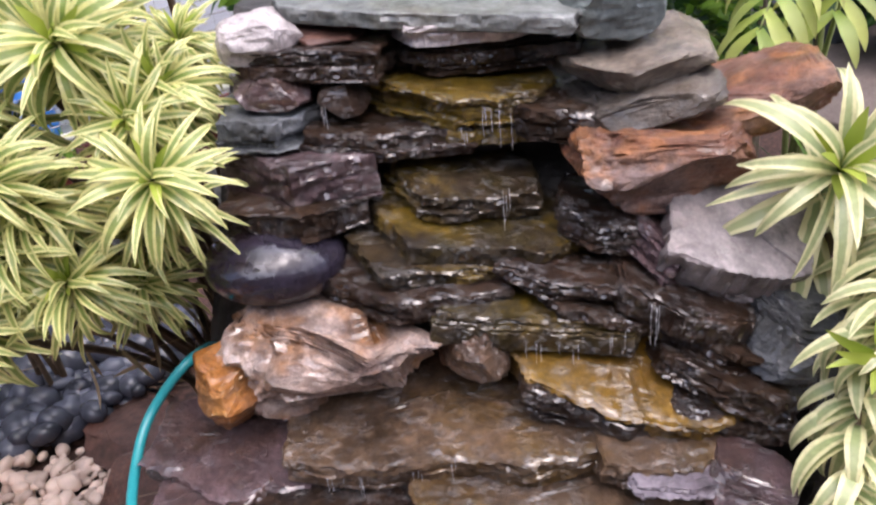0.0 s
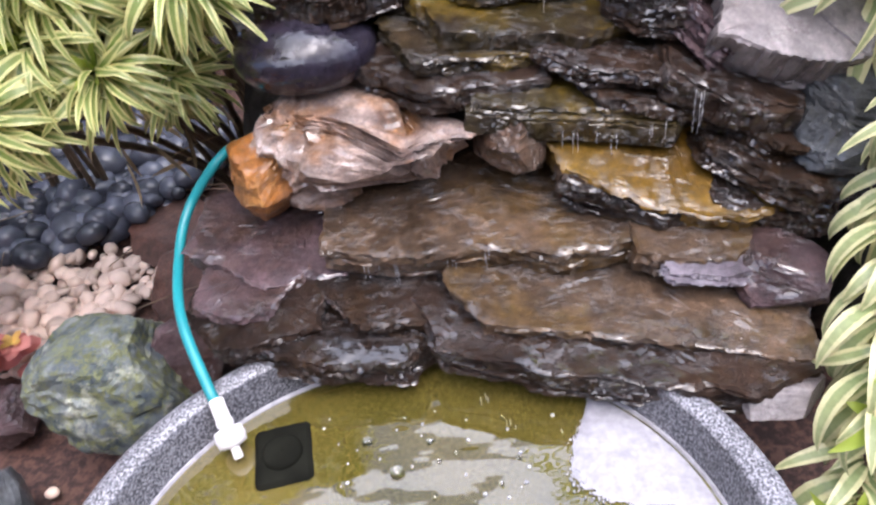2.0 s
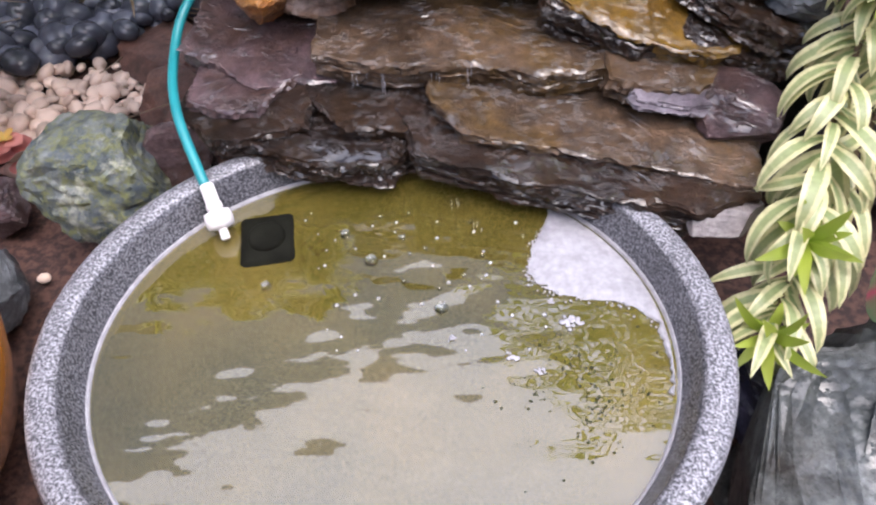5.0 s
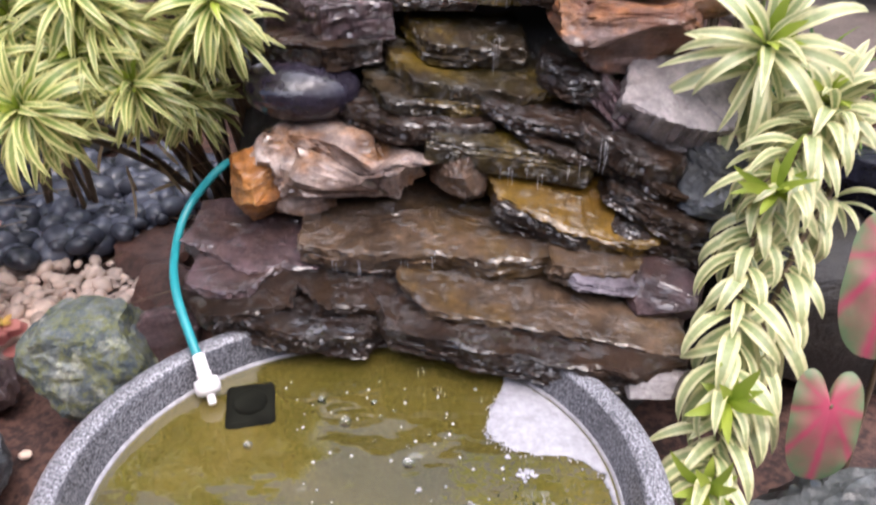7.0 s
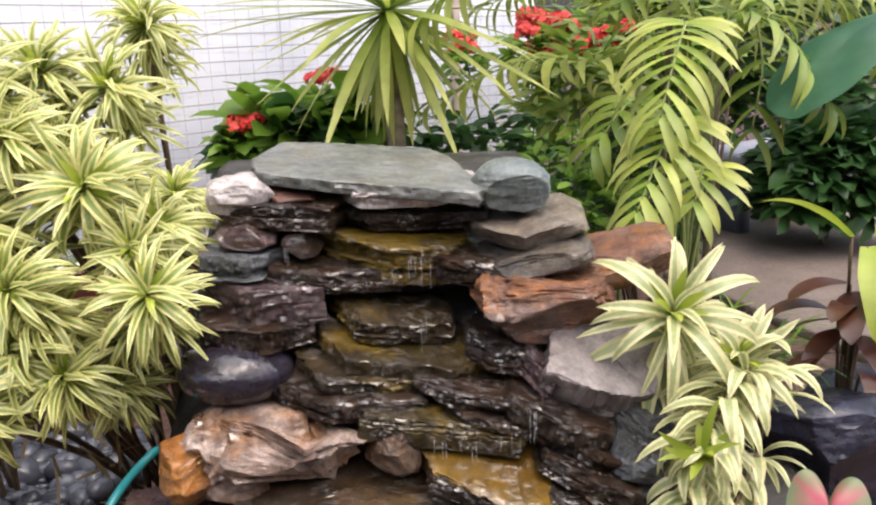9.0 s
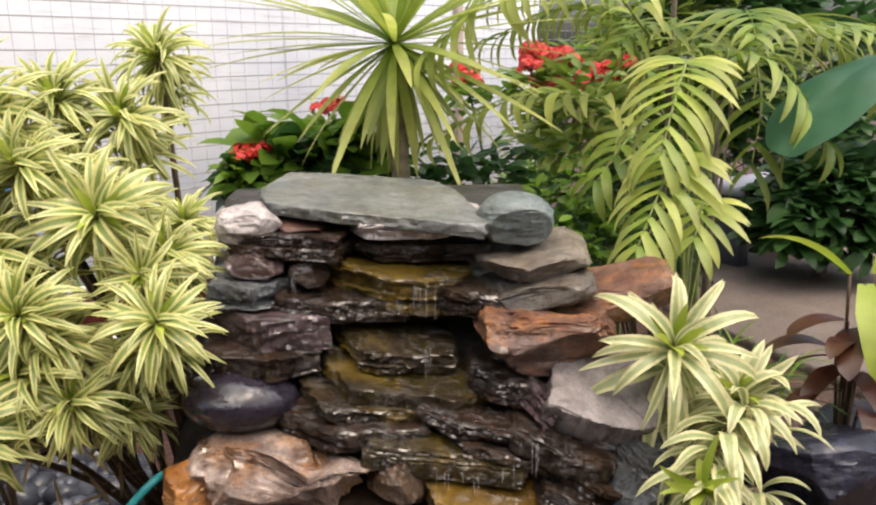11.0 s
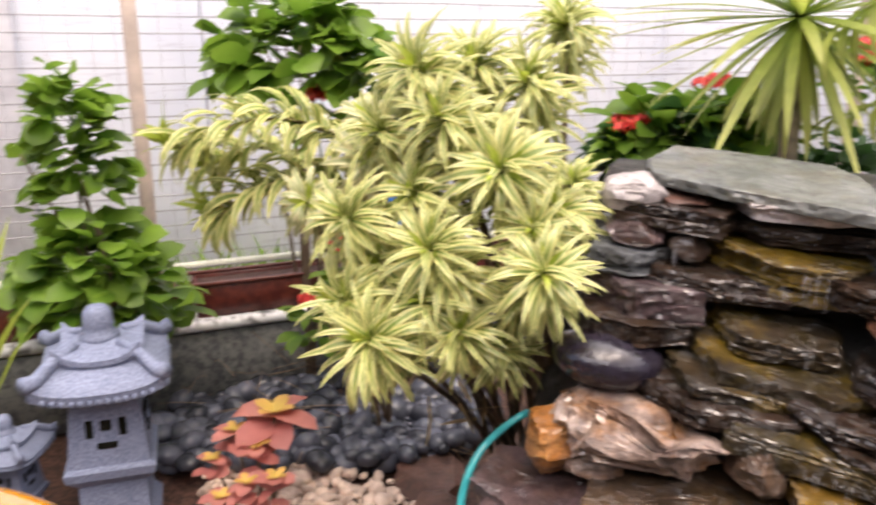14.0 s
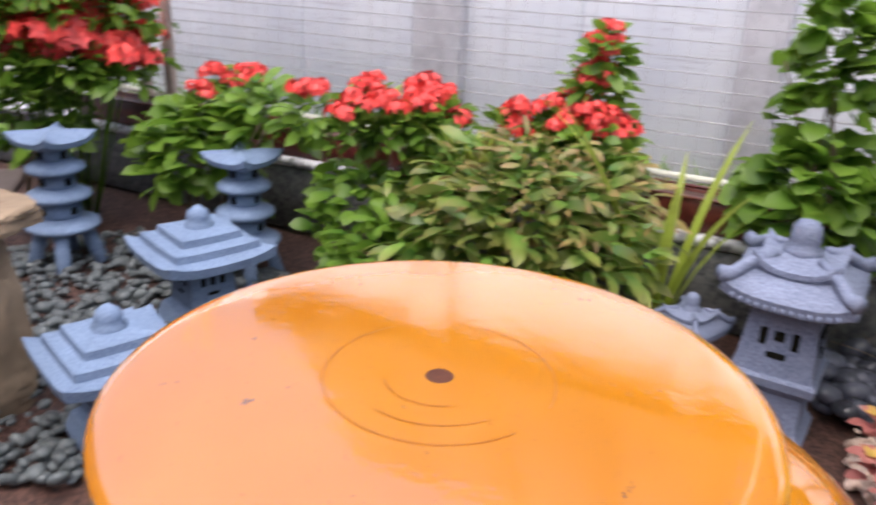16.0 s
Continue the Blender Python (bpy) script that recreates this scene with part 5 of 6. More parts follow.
PALM_LABEL = "feather palm with arching bright green fronds"
feather_palm((1.25, 2.3, 0.0), [(190, 1.35, 55, 80, 2.75), (215, 1.3, 50, 85, 2.7), (250, 1.2, 55, 90, 2.8), (285, 1.2, 55, 90, 2.75), (325, 1.2, 55, 90, 2.7), (165, 1.35, 58, 80, 2.75), (60, 1.1, 60, 90, 2.7), (235, 1.3, 70, 90, 2.9), (200, 1.2, 72, 80, 2.95), (270, 1.1, 72, 85, 2.95)], 23, M_FROND, "tall feather palm whose crown hangs over the garden", 0.45, 0.036)
feather_palm((1.48, 2.35, 0.0), [(190, 0.9, 65, 90, 1.25), (220, 0.9, 60, 100, 1.2), (255, 0.85, 62, 105, 1.25), (290, 0.85, 62, 100, 1.2), (320, 0.85, 60, 100, 1.2), (30, 0.8, 70, 100, 1.2)], 24, M_PALM, PALM_LABEL, 0.34, 0.028)


def hanging_palm(at, fronds, seed, label):
    """A clump whose fronds hang over. Each frond: skin, points of its rib, leaflets a side, their length and width, how far they droop."""
    rng = np.random.default_rng(seed)
    t = thing("feather_palm", at, label, "palm", "feather palms")
    for mat, pts, count, leaf, width, droop in fronds:
        line = [Vector(p) - Vector(at) for p in bend(pts, 10)]
        s = Build()
        root = Vector((rng.normal(0, 0.03), rng.normal(0, 0.03), 0))
        tube(s, [root, (root + line[0]) * 0.5 + Vector((0, 0.05, 0.1)), *line], [0.010, 0.008] + [0.006 - 0.004 * k / len(line) for k in range(len(line))], 6)
        rib = part("rib", s, M_STALK, t)
        b = Build()
        for i in range(count):
            k = 0.12 * (len(line) - 1) + 0.88 * (len(line) - 1) * i / (count - 1)
            j = min(int(k), len(line) - 2)
            p = line[j].lerp(line[j + 1], k - j)
            d = (line[j + 1] - line[j]).normalized()
            side = d.cross(Vector((0, 0, 1))).normalized()
            u = i / (count - 1)
            for sgn in (-1, 1):
                o = (d * (0.35 + 0.6 * u) + side * sgn * (0.95 - 0.5 * u) + Vector((0, 0, 0.12))).normalized()
                ln = leaf * (0.72 + 0.4 * math.sin(math.pi * (0.15 + 0.75 * u))) * rng.uniform(0.88, 1.1)
                v, f, uv = ribbon(ln, width * rng.uniform(0.85, 1.15), math.degrees(math.asin(max(-1, min(1, o.z)))) + rng.normal(0, 5), droop * rng.uniform(0.75, 1.2), 8, 0.3, 0.4, 1.6)
                b.add(turned(v, math.atan2(o.y, o.x) + rng.normal(0, 0.06), None, p, -sgn * 0.35 + rng.normal(0, 0.12)), f, uv)
        part("frond", b, mat, rib)


hanging_palm((0.95, 2.0, 0.0), [
    (M_FROND, [(1.02, 1.95, 1.10), (0.86, 1.92, 1.24), (0.60, 1.90, 1.25), (0.34, 1.86, 1.14)], 13, 0.20, 0.036, 125),
    (M_FROND, [(1.05, 1.95, 1.45), (0.85, 1.88, 1.62), (0.55, 1.82, 1.60), (0.30, 1.78, 1.42)], 17, 0.30, 0.034, 115),
    (M_PALM, [(1.10, 2.10, 1.30), (1.00, 2.15, 1.50), (0.80, 2.20, 1.55), (0.55, 2.25, 1.45)], 15, 0.26, 0.032, 110),
    (M_PALM, [(1.00, 1.90, 1.00), (0.98, 1.80, 1.12), (0.90, 1.70, 1.10), (0.80, 1.62, 1.00)], 9, 0.18, 0.034, 95)], 26, PALM_LABEL)
hanging_palm((1.12, 1.62, 0.0), [
    (M_FROND, [(1.06, 1.60, 1.36), (1.02, 1.50, 1.36), (0.96, 1.40, 1.27), (0.90, 1.32, 1.12)], 13, 0.20, 0.030, 65),
    (M_FROND, [(1.02, 1.50, 1.05), (0.97, 1.40, 1.10), (0.90, 1.31, 1.02), (0.82, 1.23, 0.88)], 12, 0.18, 0.032, 65),
    (M_FROND, [(1.08, 1.42, 0.90), (1.05, 1.36, 0.97), (1.01, 1.29, 0.96), (0.98, 1.24, 0.90)], 7, 0.16, 0.030, 60),
    # fronds on the shaded side take the darker skin
    (M_PALM, [(1.16, 1.62, 1.30), (1.24, 1.56, 1.38), (1.34, 1.48, 1.29), (1.42, 1.42, 1.14)], 10, 0.18, 0.030, 75),
    (M_PALM, [(1.20, 1.70, 1.35), (1.28, 1.68, 1.40), (1.30, 1.60, 1.25), (1.26, 1.54, 1.05)], 9, 0.18, 0.028, 70),
    (M_PALM, [(1.22, 1.72, 1.20), (1.40, 1.78, 1.45), (1.60, 1.76, 1.42), (1.76, 1.70, 1.25)], 11, 0.22, 0.028, 75)], 27, PALM_LABEL)


def bush(name, at, seed, parts, label, category="shrub", stems=True):
    """A shrub: parts are (material, centre, radii, count, length, width)."""
    rng = np.random.default_rng(seed)
    t = thing(name, at, label, category)
    if stems:
        for k in range(7):
            s = Build()
            c = parts[k % len(parts)][1]
            tube(s, [(rng.normal(0, 0.03), rng.normal(0, 0.03), 0), (c[0] * 0.5 + rng.normal(0, 0.05), c[1] * 0.5 + rng.normal(0, 0.05), c[2] * 0.6), (c[0] + rng.normal(0, 0.08), c[1] + rng.normal(0, 0.08), c[2] * 1.05)], [0.008, 0.006, 0.003], 6)
            part("stem", s, M_TWIG, t)
    for mat, c, r, count, ln, w in parts:
        b = Build()
        clump(b, rng, c, r, count, ln, w)
        part("foliage", b, mat, t)
    return t


bush("leafy_shrub", (-2.36, 0.15, 0.0), 31, [(M_SHRUB, (0.05, -0.03, 0.38), (0.62, 0.56, 0.36), 1000, 0.13, 0.044), (M_SHRUBTOP, (0.05, 0.05, 0.52), (0.56, 0.52, 0.28), 560, 0.075, 0.022), (M_GREENLEAF, (-0.1, -0.45, 0.25), (0.3, 0.25, 0.24), 160, 0.10, 0.045)], "dense low shrub with brown-tinged green leaves")
bush("garden_shrub", (-1.86, 0.92, 0.0), 32, [(M_GREENLEAF, (0, 0, 0.98), (0.15, 0.15, 0.42), 170, 0.10, 0.075), (M_GREENLEAF, (0.02, 0, 0.58), (0.30, 0.26, 0.30), 240, 0.12, 0.085)], "upright shrub with glossy rounded green leaves")
bush("garden_shrub", (-1.45, 1.55, 0.0), 33, [(M_GREENLEAF, (0, 0, 1.27), (0.40, 0.24, 0.30), 250, 0.13, 0.10)], "green broad-leaved shrub growing through the fence")
bush("garden_shrub", (-0.15, 2.2, 0.0), 34, [(M_GREENLEAF, (0, 0, 1.02), (0.42, 0.22, 0.20), 150, 0.16, 0.09), (M_DARKLEAF, (0, 0, 0.93), (0.42, 0.22, 0.22), 160, 0.16, 0.09), (M_DARKLEAF, (0.6, 0.1, 0.85), (0.4, 0.25, 0.25), 240, 0.10, 0.05)], "dark green broad-leaved shrub behind the waterfall")
# the low dense dark leaves are added to stand in for deep shadow
bush("hedge", (2.75, 3.7, 0.0), 48, [(M_DARKLEAF, (0, 0, 0.42), (0.5, 0.4, 0.5), 900, 0.20, 0.09), (M_DARKLEAF, (-0.1, 0, 1.3), (0.7, 0.4, 0.6), 420, 0.16, 0.06)], "dense dark green hedge added to fill a shadowy area beside the path", "hedge")
bush("hedge", (1.5, 4.3, 0.0), 49, [(M_GREENLEAF, (0, 0, 0.45), (0.9, 0.35, 0.45), 500, 0.16, 0.06)], "low green hedge at the back of the bed", "hedge")
bush("garden_shrub", (1.25, 2.55, 0.0), 40, [(M_DARKLEAF, (0, 0, 0.60), (0.30, 0.28, 0.55), 420, 0.12, 0.045), (M_PALM, (-0.25, 0.1, 1.05), (0.32, 0.25, 0.40), 260, 0.16, 0.035)], "dense dark green shrub behind the palms")
bush("hedge", (1.75, 4.9, 0.0), 50, [(M_GREENLEAF, (0, 0, 0.9), (0.9, 0.3, 0.9), 700, 0.18, 0.07), (M_PALM, (0.9, 0.2, 1.2), (0.8, 0.3, 0.8), 400, 0.22, 0.05)], "tall green hedge at the far end of the path", "hedge")
bush("hedge", (3.2, 5.4, 0.0), 52, [(M_DARKLEAF, (0, 0, 0.65), (1.3, 0.4, 0.75), 900, 0.20, 0.07), (M_GREENLEAF, (-0.6, 0, 0.85), (0.8, 0.3, 0.6), 380, 0.18, 0.06)], "dark green hedge behind the bench", "hedge")
bush("garden_shrub", (2.05, 3.65, 0.0), 51, [(M_DARKLEAF, (0, 0, 1.55), (0.75, 0.35, 0.50), 620, 0.16, 0.06), (M_PALM, (-0.45, -0.1, 1.40), (0.45, 0.3, 0.45), 320, 0.20, 0.035)], "tall dark green shrub arching over the bench")
bush("garden_shrub", (0.75, 1.75, 0.0), 35, [(M_DARKLEAF, (0, 0, 0.70), (0.36, 0.25, 0.30), 200, 0.07, 0.035), (M_GREENLEAF, (0, -0.05, 0.74), (0.38, 0.25, 0.32), 380, 0.065, 0.030)], "small-leaved fresh green shrub behind the waterfall")


def ixora(at, heads, seed, label="red-flowered ixora shrub with clustered blossoms"):
    rng = np.random.default_rng(seed)
    t = thing("ixora", at, label, "flowering shrub", "ixora shrubs")
    g = Build()
    for x, y, z, r in heads:
        clump(g, rng, (x, y, z - 0.11), (r * 1.9, r * 1.9, 0.13), 34, 0.10, 0.042, rise=40)
        tube(g, [(x * 0.3, y * 0.3, 0), (x, y, z)], [0.006, 0.003], 5)
    part("foliage", g, M_GREENLEAF, t)
    for x, y, z, r in heads:
        b = Build()
        lobes = [(0, 0, 0.3)] + [(0.75 * math.cos(q * 1.4 + x * 40), 0.75 * math.sin(q * 1.4 + x * 40), rng.uniform(-0.45, 0.35)) for q in range(4)]
        for lx, ly, lz in lobes:
            for k in range(26):
                d = rng.normal(0, 1, 3)
                d /= np.linalg.norm(d)
                d[2] = abs(d[2]) * 0.8 + 0.05 * rng.normal()
                p = np.array((x + lx * r, y + ly * r, z + lz * r)) + d * r * rng.uniform(0.45, 0.72)
                for q in range(4):
                    v, f, uv = ribbon(r * 0.30, r * 0.20, 10, 30, 3, 0.1)
                    b.add(turned(v, q * 1.571 + k, d, p), f, uv)
        part("flower_head", b, M_IXORA, t)


def ixora_heads(seed, count, spread, low, high, size):
    rng = np.random.default_rng(seed)
    return [(rng.uniform(-spread[0], spread[0]), rng.uniform(-spread[1], spread[1]), rng.uniform(low, high), size * rng.uniform(0.75, 1.2)) for _ in range(count)]


ixora((-2.85, -0.25, 0.36), ixora_heads(1, 13, (0.14, 0.30), 0.31, 0.47, 0.062), 41)
ixora((-2.50, 0.38, 0.36), ixora_heads(2, 14, (0.14, 0.18), 0.29, 0.44, 0.062) + [(-0.02, 0.08, 0.50, 0.06), (0.0, 0.09, 0.57, 0.058), (0.0, 0.10, 0.64, 0.055), (0.01, 0.11, 0.70, 0.042)], 45)
ixora((-3.35, -0.75, 0.36), ixora_heads(3, 5, (0.12, 0.2), 0.31, 0.44, 0.055), 46)
ixora((-3.98, -1.56, 0.0), ixora_heads(4, 40, (0.34, 0.38), 0.72, 1.22, 0.12), 42)
ixora((-0.35, 2.1, 0.0), [(-0.04, -0.05, 1.05, 0.05), (0.02, 0.0, 1.06, 0.045), (0.25, 0.3, 1.18, 0.06)], 43)
ixora((0.9, 2.9, 0.0), ixora_heads(5, 12, (0.45, 0.1), 1.20, 1.40, 0.075), 44)
ixora((-1.25, 1.55, 0.36), [(0.05, -0.1, 0.30, 0.05), (-0.1, -0.05, 0.80, 0.05), (0.15, 0.0, 0.72, 0.05), (-0.02, -0.2, 0.12, 0.05)], 47)


# ---- stone lanterns ----
def square_loft(b, rings, per=6):
    """Stacks square rings (height, half width, corner lift); closed at both ends."""
    v = []
    for z, h, lift in rings:
        for sx, sy, tx, ty in ((-1, -1, 1, 0), (1, -1, 0, 1), (1, 1, -1, 0), (-1, 1, 0, -1)):
            for k in range(per):
                q = k / per
                x, y = sx + 2 * tx * q, sy + 2 * ty * q
                v.append((x * h, y * h, z + lift * abs(2 * q - 1) ** 3))
    n = per * 4
    f = [(i * n + j, i * n + (j + 1) % n, (i + 1) * n + (j + 1) % n, (i + 1) * n + j) for i in range(len(rings) - 1) for j in range(n)]
    f += [tuple(range(n))[::-1], tuple((len(rings) - 1) * n + j for j in range(n))]
    b.add(v, f)


def lantern(at, turn, s=1.0, mat=None, label="blue-grey cast stone garden lantern with a tiered roof"):
    mat = mat or M_LANTERN
    t = thing("stone_lantern", at, label, "lantern", "stone lanterns", turn=(0, 0, turn))
    t.scale = (s * 0.88, s * 0.88, s)
    b = Build()
    square_loft(b, [(0, 0.125, 0), (0.025, 0.13, 0), (0.06, 0.105, 0), (0.17, 0.10, 0), (0.20, 0.13, 0), (0.225, 0.135, 0), (0.235, 0.125, 0)])
    part("base", b, mat, t, smooth=False)
    c = Build()
    square_loft(c, [(0.235, 0.12, 0), (0.43, 0.098, 0), (0.45, 0.095, 0)])
    part("light_box", c, mat, t, smooth=False)
    for k in range(4):
        m = Matrix.Rotation(k * math.pi / 2, 4, "Z")
        # black plates on the faces give the dark of the carved windows
        for dx, dz, sx, sz in ((-0.048, 0.345, 0.022, 0.052), (0.048, 0.345, 0.022, 0.052), (0, 0.352, 0.032, 0.03), (0, 0.295, 0.058, 0.018)):
            w = Build()
            box(w, (0, 0, 0), (sx, 0.008, sz), 0.002, m @ Matrix.Translation((dx, -0.1215 + (dz - 0.235) * 0.1128, dz)))
            part("window_recess", w, M_PUMP, t, "black plate in place of a carved window's shaded hollow", smooth=False)
    r = Build()
    square_loft(r, [(0.44, 0.14, 0.0), (0.445, 0.185, 0.028), (0.475, 0.192, 0.034), (0.49, 0.175, 0.03), (0.525, 0.115, 0.012), (0.53, 0.125, 0.04), (0.545, 0.125, 0.045), (0.56, 0.08, 0.01), (0.575, 0.05, 0)], 8)
    part("roof", r, mat, t, smooth=False)
    for k in range(4):
        m = Matrix.Rotation(k * math.pi / 2, 4, "Z")
        for q in range(13):
            x = -0.15 + 0.025 * q
            e = Build()
            box(e, (0, 0, 0), (0.014, 0.016, 0.016), 0.004, m @ Matrix.Translation((x, -0.19, 0.455 + 0.03 * abs(x / 0.19) ** 3)))
            part("bead", e, mat, t)
        g = Build()
        tube(g, [tuple(m @ Vector(p)) for p in ((0.06, 0.06, 0.575), (0.12, 0.12, 0.555), (0.165, 0.165, 0.52), (0.195, 0.195, 0.525))], [0.012, 0.018, 0.022, 0.024], 8)
        part("hip_ridge", g, mat, t)
    k = Build()
    lathe(k, [(0.058, 0.565), (0.060, 0.585), (0.042, 0.592), (0.046, 0.61), (0.043, 0.645), (0.030, 0.662), (0.004, 0.668)], 18, close=True)
    part("finial", k, mat, t)


def step_lantern(at, turn, s=1.0):
    """A squat lantern with a stepped pyramid roof."""
    t = thing("stone_lantern", at, "light blue-grey cast stone lantern with a stepped roof", "lantern", "stone lanterns", turn=(0, 0, turn))
    t.scale = (s, s, s)
    b = Build()
    square_loft(b, [(0, 0.13, 0), (0.03, 0.135, 0), (0.09, 0.115, 0), (0.11, 0.09, 0)])
    part("base", b, M_LANTERN, t, smooth=False)
    c = Build()
    square_loft(c, [(0.11, 0.088, 0), (0.285, 0.078, 0)])
    part("light_box", c, M_LANTERN, t, smooth=False)
    for k in range(4):
        m = Matrix.Rotation(k * math.pi / 2, 4, "Z")
        # black plates stand in for the shade inside the windows
        for dx, dz, sx, sz in ((-0.036, 0.21, 0.018, 0.03), (0.0, 0.21, 0.018, 0.03), (0.036, 0.21, 0.018, 0.03), (0, 0.165, 0.04, 0.012)):
            w = Build()
            box(w, (0, 0, 0), (sx, 0.006, sz), 0.002, m @ Matrix.Translation((dx, -0.0885 + (dz - 0.11) * 0.057, dz)))
            part("window_recess", w, M_PUMP, t, "black plate in place of a carved window's shaded hollow", smooth=False)
    r = Build()
    square_loft(r, [(0.275, 0.10, 0), (0.28, 0.195, 0.022), (0.312, 0.20, 0.03), (0.326, 0.168, 0.008), (0.3265, 0.158, 0.006), (0.352, 0.154, 0.006), (0.362, 0.122, 0.003), (0.3625, 0.112, 0.003), (0.388, 0.108, 0.003), (0.40, 0.06, 0)], 8)
    part("roof", r, M_LANTERN, t, smooth=False)
    k = Build()
    lathe(k, [(0.052, 0.395), (0.054, 0.405), (0.038, 0.412), (0.042, 0.43), (0.036, 0.452), (0.022, 0.462), (0.010, 0.472), (0.003, 0.474)], 18, close=True)
    part("finial", k, M_LANTERN, t)


lantern((-1.52, 0.62, 0.0), 40, 1.0, M_LANTERN_PALE)
lantern((-1.74, 0.46, 0.0), 20, 0.55, M_LANTERN_PALE, "small pale grey cast stone lantern behind the pot")
step_lantern((-1.92, -1.20, 0.0), 24, 0.88)
step_lantern((-2.58, -0.96, 0.0), 24, 0.97)


def pagoda(at, turn, s=1.0):
    t = thing("stone_pagoda", at, "blue-grey cast stone pagoda lantern with stacked roofs", "lantern", "stone lanterns", turn=(0, 0, turn))
    t.scale = (s, s, s)
    for k in range(4):
        b = Build()
        m = Matrix.Rotation(k * math.pi / 2 + math.pi / 4, 4, "Z")
        box(b, (0, 0, 0), (0.05, 0.05, 0.16), 0.008, m @ Matrix.Translation((0.10, 0, 0.08)) @ Matrix.Rotation(-0.28, 4, "Y"))
        part("leg", b, M_LANTERN, t)
    z = 0.15
    for w, h in ((0.135, 0.062), (0.115, 0.052), (0.105, 0.045)):
        d = Build()
        lathe(d, [(w * 0.6, z), (w * 0.92, z + 0.008), (w, z + 0.016), (w * 0.98, z + 0.030), (w * 0.74, z + 0.046), (w * 0.52, z + 0.056)], 24, close=True)
        part("roof", d, M_LANTERN, t)
        z += 0.054
        c = Build()
        lathe(c, [(w * 0.50, z), (w * 0.55, z + 0.01), (w * 0.53, z + h + 0.004)], 16, close=True)
        part("storey", c, M_LANTERN, t)
        # no hole is cut: a black plate paints each window's inner shade
        for q in range(4):
            e = Build()
            box(e, (0, 0, 0), (0.026, 0.006, 0.028), 0.008, Matrix.Rotation(q * math.pi / 2, 4, "Z") @ Matrix.Translation((0, -w * 0.54, z + h * 0.5)))
            part("opening", e, M_PUMP, t, "black plate in place of a shaded window", smooth=False)
        z += h
    k = Build()
    square_loft(k, [(z, 0.07, 0), (z + 0.012, 0.105, 0.022), (z + 0.032, 0.110, 0.030), (z + 0.05, 0.075, 0.016), (z + 0.066, 0.03, 0)], 8)
    part("cap", k, M_LANTERN, t, "square cap with upturned corners", smooth=False)


pagoda((-3.28, -1.5, 0.0), 45, 1.08)
pagoda((-2.98, -0.78, 0.0), 45, 1.02)


# ---- orange glazed ware ----
def glazed_table():
    t = thing("ceramic_birdbath", (-0.778, -0.655, -0.014), "wide orange glazed ceramic dish on a stem, wet on top", "birdbath")
    b = Build()
    prof = [(0.20, 0.0), (0.21, 0.02), (0.15, 0.12), (0.12, 0.35), (0.13, 0.52), (0.20, 0.62), (0.33, 0.69), (0.405, 0.745), (0.423, 0.768), (0.4255, 0.777), (0.424, 0.784), (0.419, 0.789), (0.411, 0.792), (0.400, 0.7938), (0.38, 0.7948), (0.33, 0.7962), (0.26, 0.7974), (0.18, 0.7982), (0.10, 0.7987), (0.05, 0.7989), (0.0190, 0.7990), (0.0187, 0.765)]
    prof = [(r * 1.03 if r > 0.05 else r, z) for r, z in prof]
    lathe(b, prof, 128)
    me = b.mesh("dish", M_GLAZE)
    sharp(me, 25)
    part("dish", me, M_GLAZE, t)
    for r, z, a0, a1 in ((0.1545, 0.7988, 3.3, 6.6), (0.1545, 0.7988, 0.8, 2.4), (0.074, 0.7992, 4.6, 6.2), (0.116, 0.7990, 5.2, 6.5)):
        g = Build()
        a = np.linspace(a0, a1, 60)
        wide = [0.0006 + 0.0009 * abs(noise.noise(Vector((k * 7, r * 50, 0)))) for k in a]
        v = [((r + s * w) * math.cos(k), (r + s * w) * math.sin(k), z + 0.0003) for k, w in zip(a, wide) for s in (-1, 1)]
        g.add(v, [(2 * i, 2 * i + 1, 2 * i + 3, 2 * i + 2) for i in range(59)])
        part("throwing_ring", g, M_RING, t, "thin dark turning line in the glaze")
    # a nearly flush dark disc gives the hole its shade by colour
    h = Build()
    lathe(h, [(0.0005, 0.7982), (0.0170, 0.7986), (0.0188, 0.7989)], 24)
    part("drain_hole", h, M_HOLE, t, "dark round disc in place of the shaded drain hole")


glazed_table()


def glazed_pot():
    b = Build()
    lathe(b, [(0.2, 0.0), (0.30, 0.02), (0.37, 0.12), (0.40, 0.24), (0.37, 0.34), (0.30, 0.40), (0.20, 0.43), (0.1, 0.44), (0.002, 0.442)], 72, close=True)
    single("glazed_pot", b, M_GLAZE, (-0.98, -0.12, 0.0), "squat rounded orange glazed pot beside the basin", "pot")


glazed_pot()


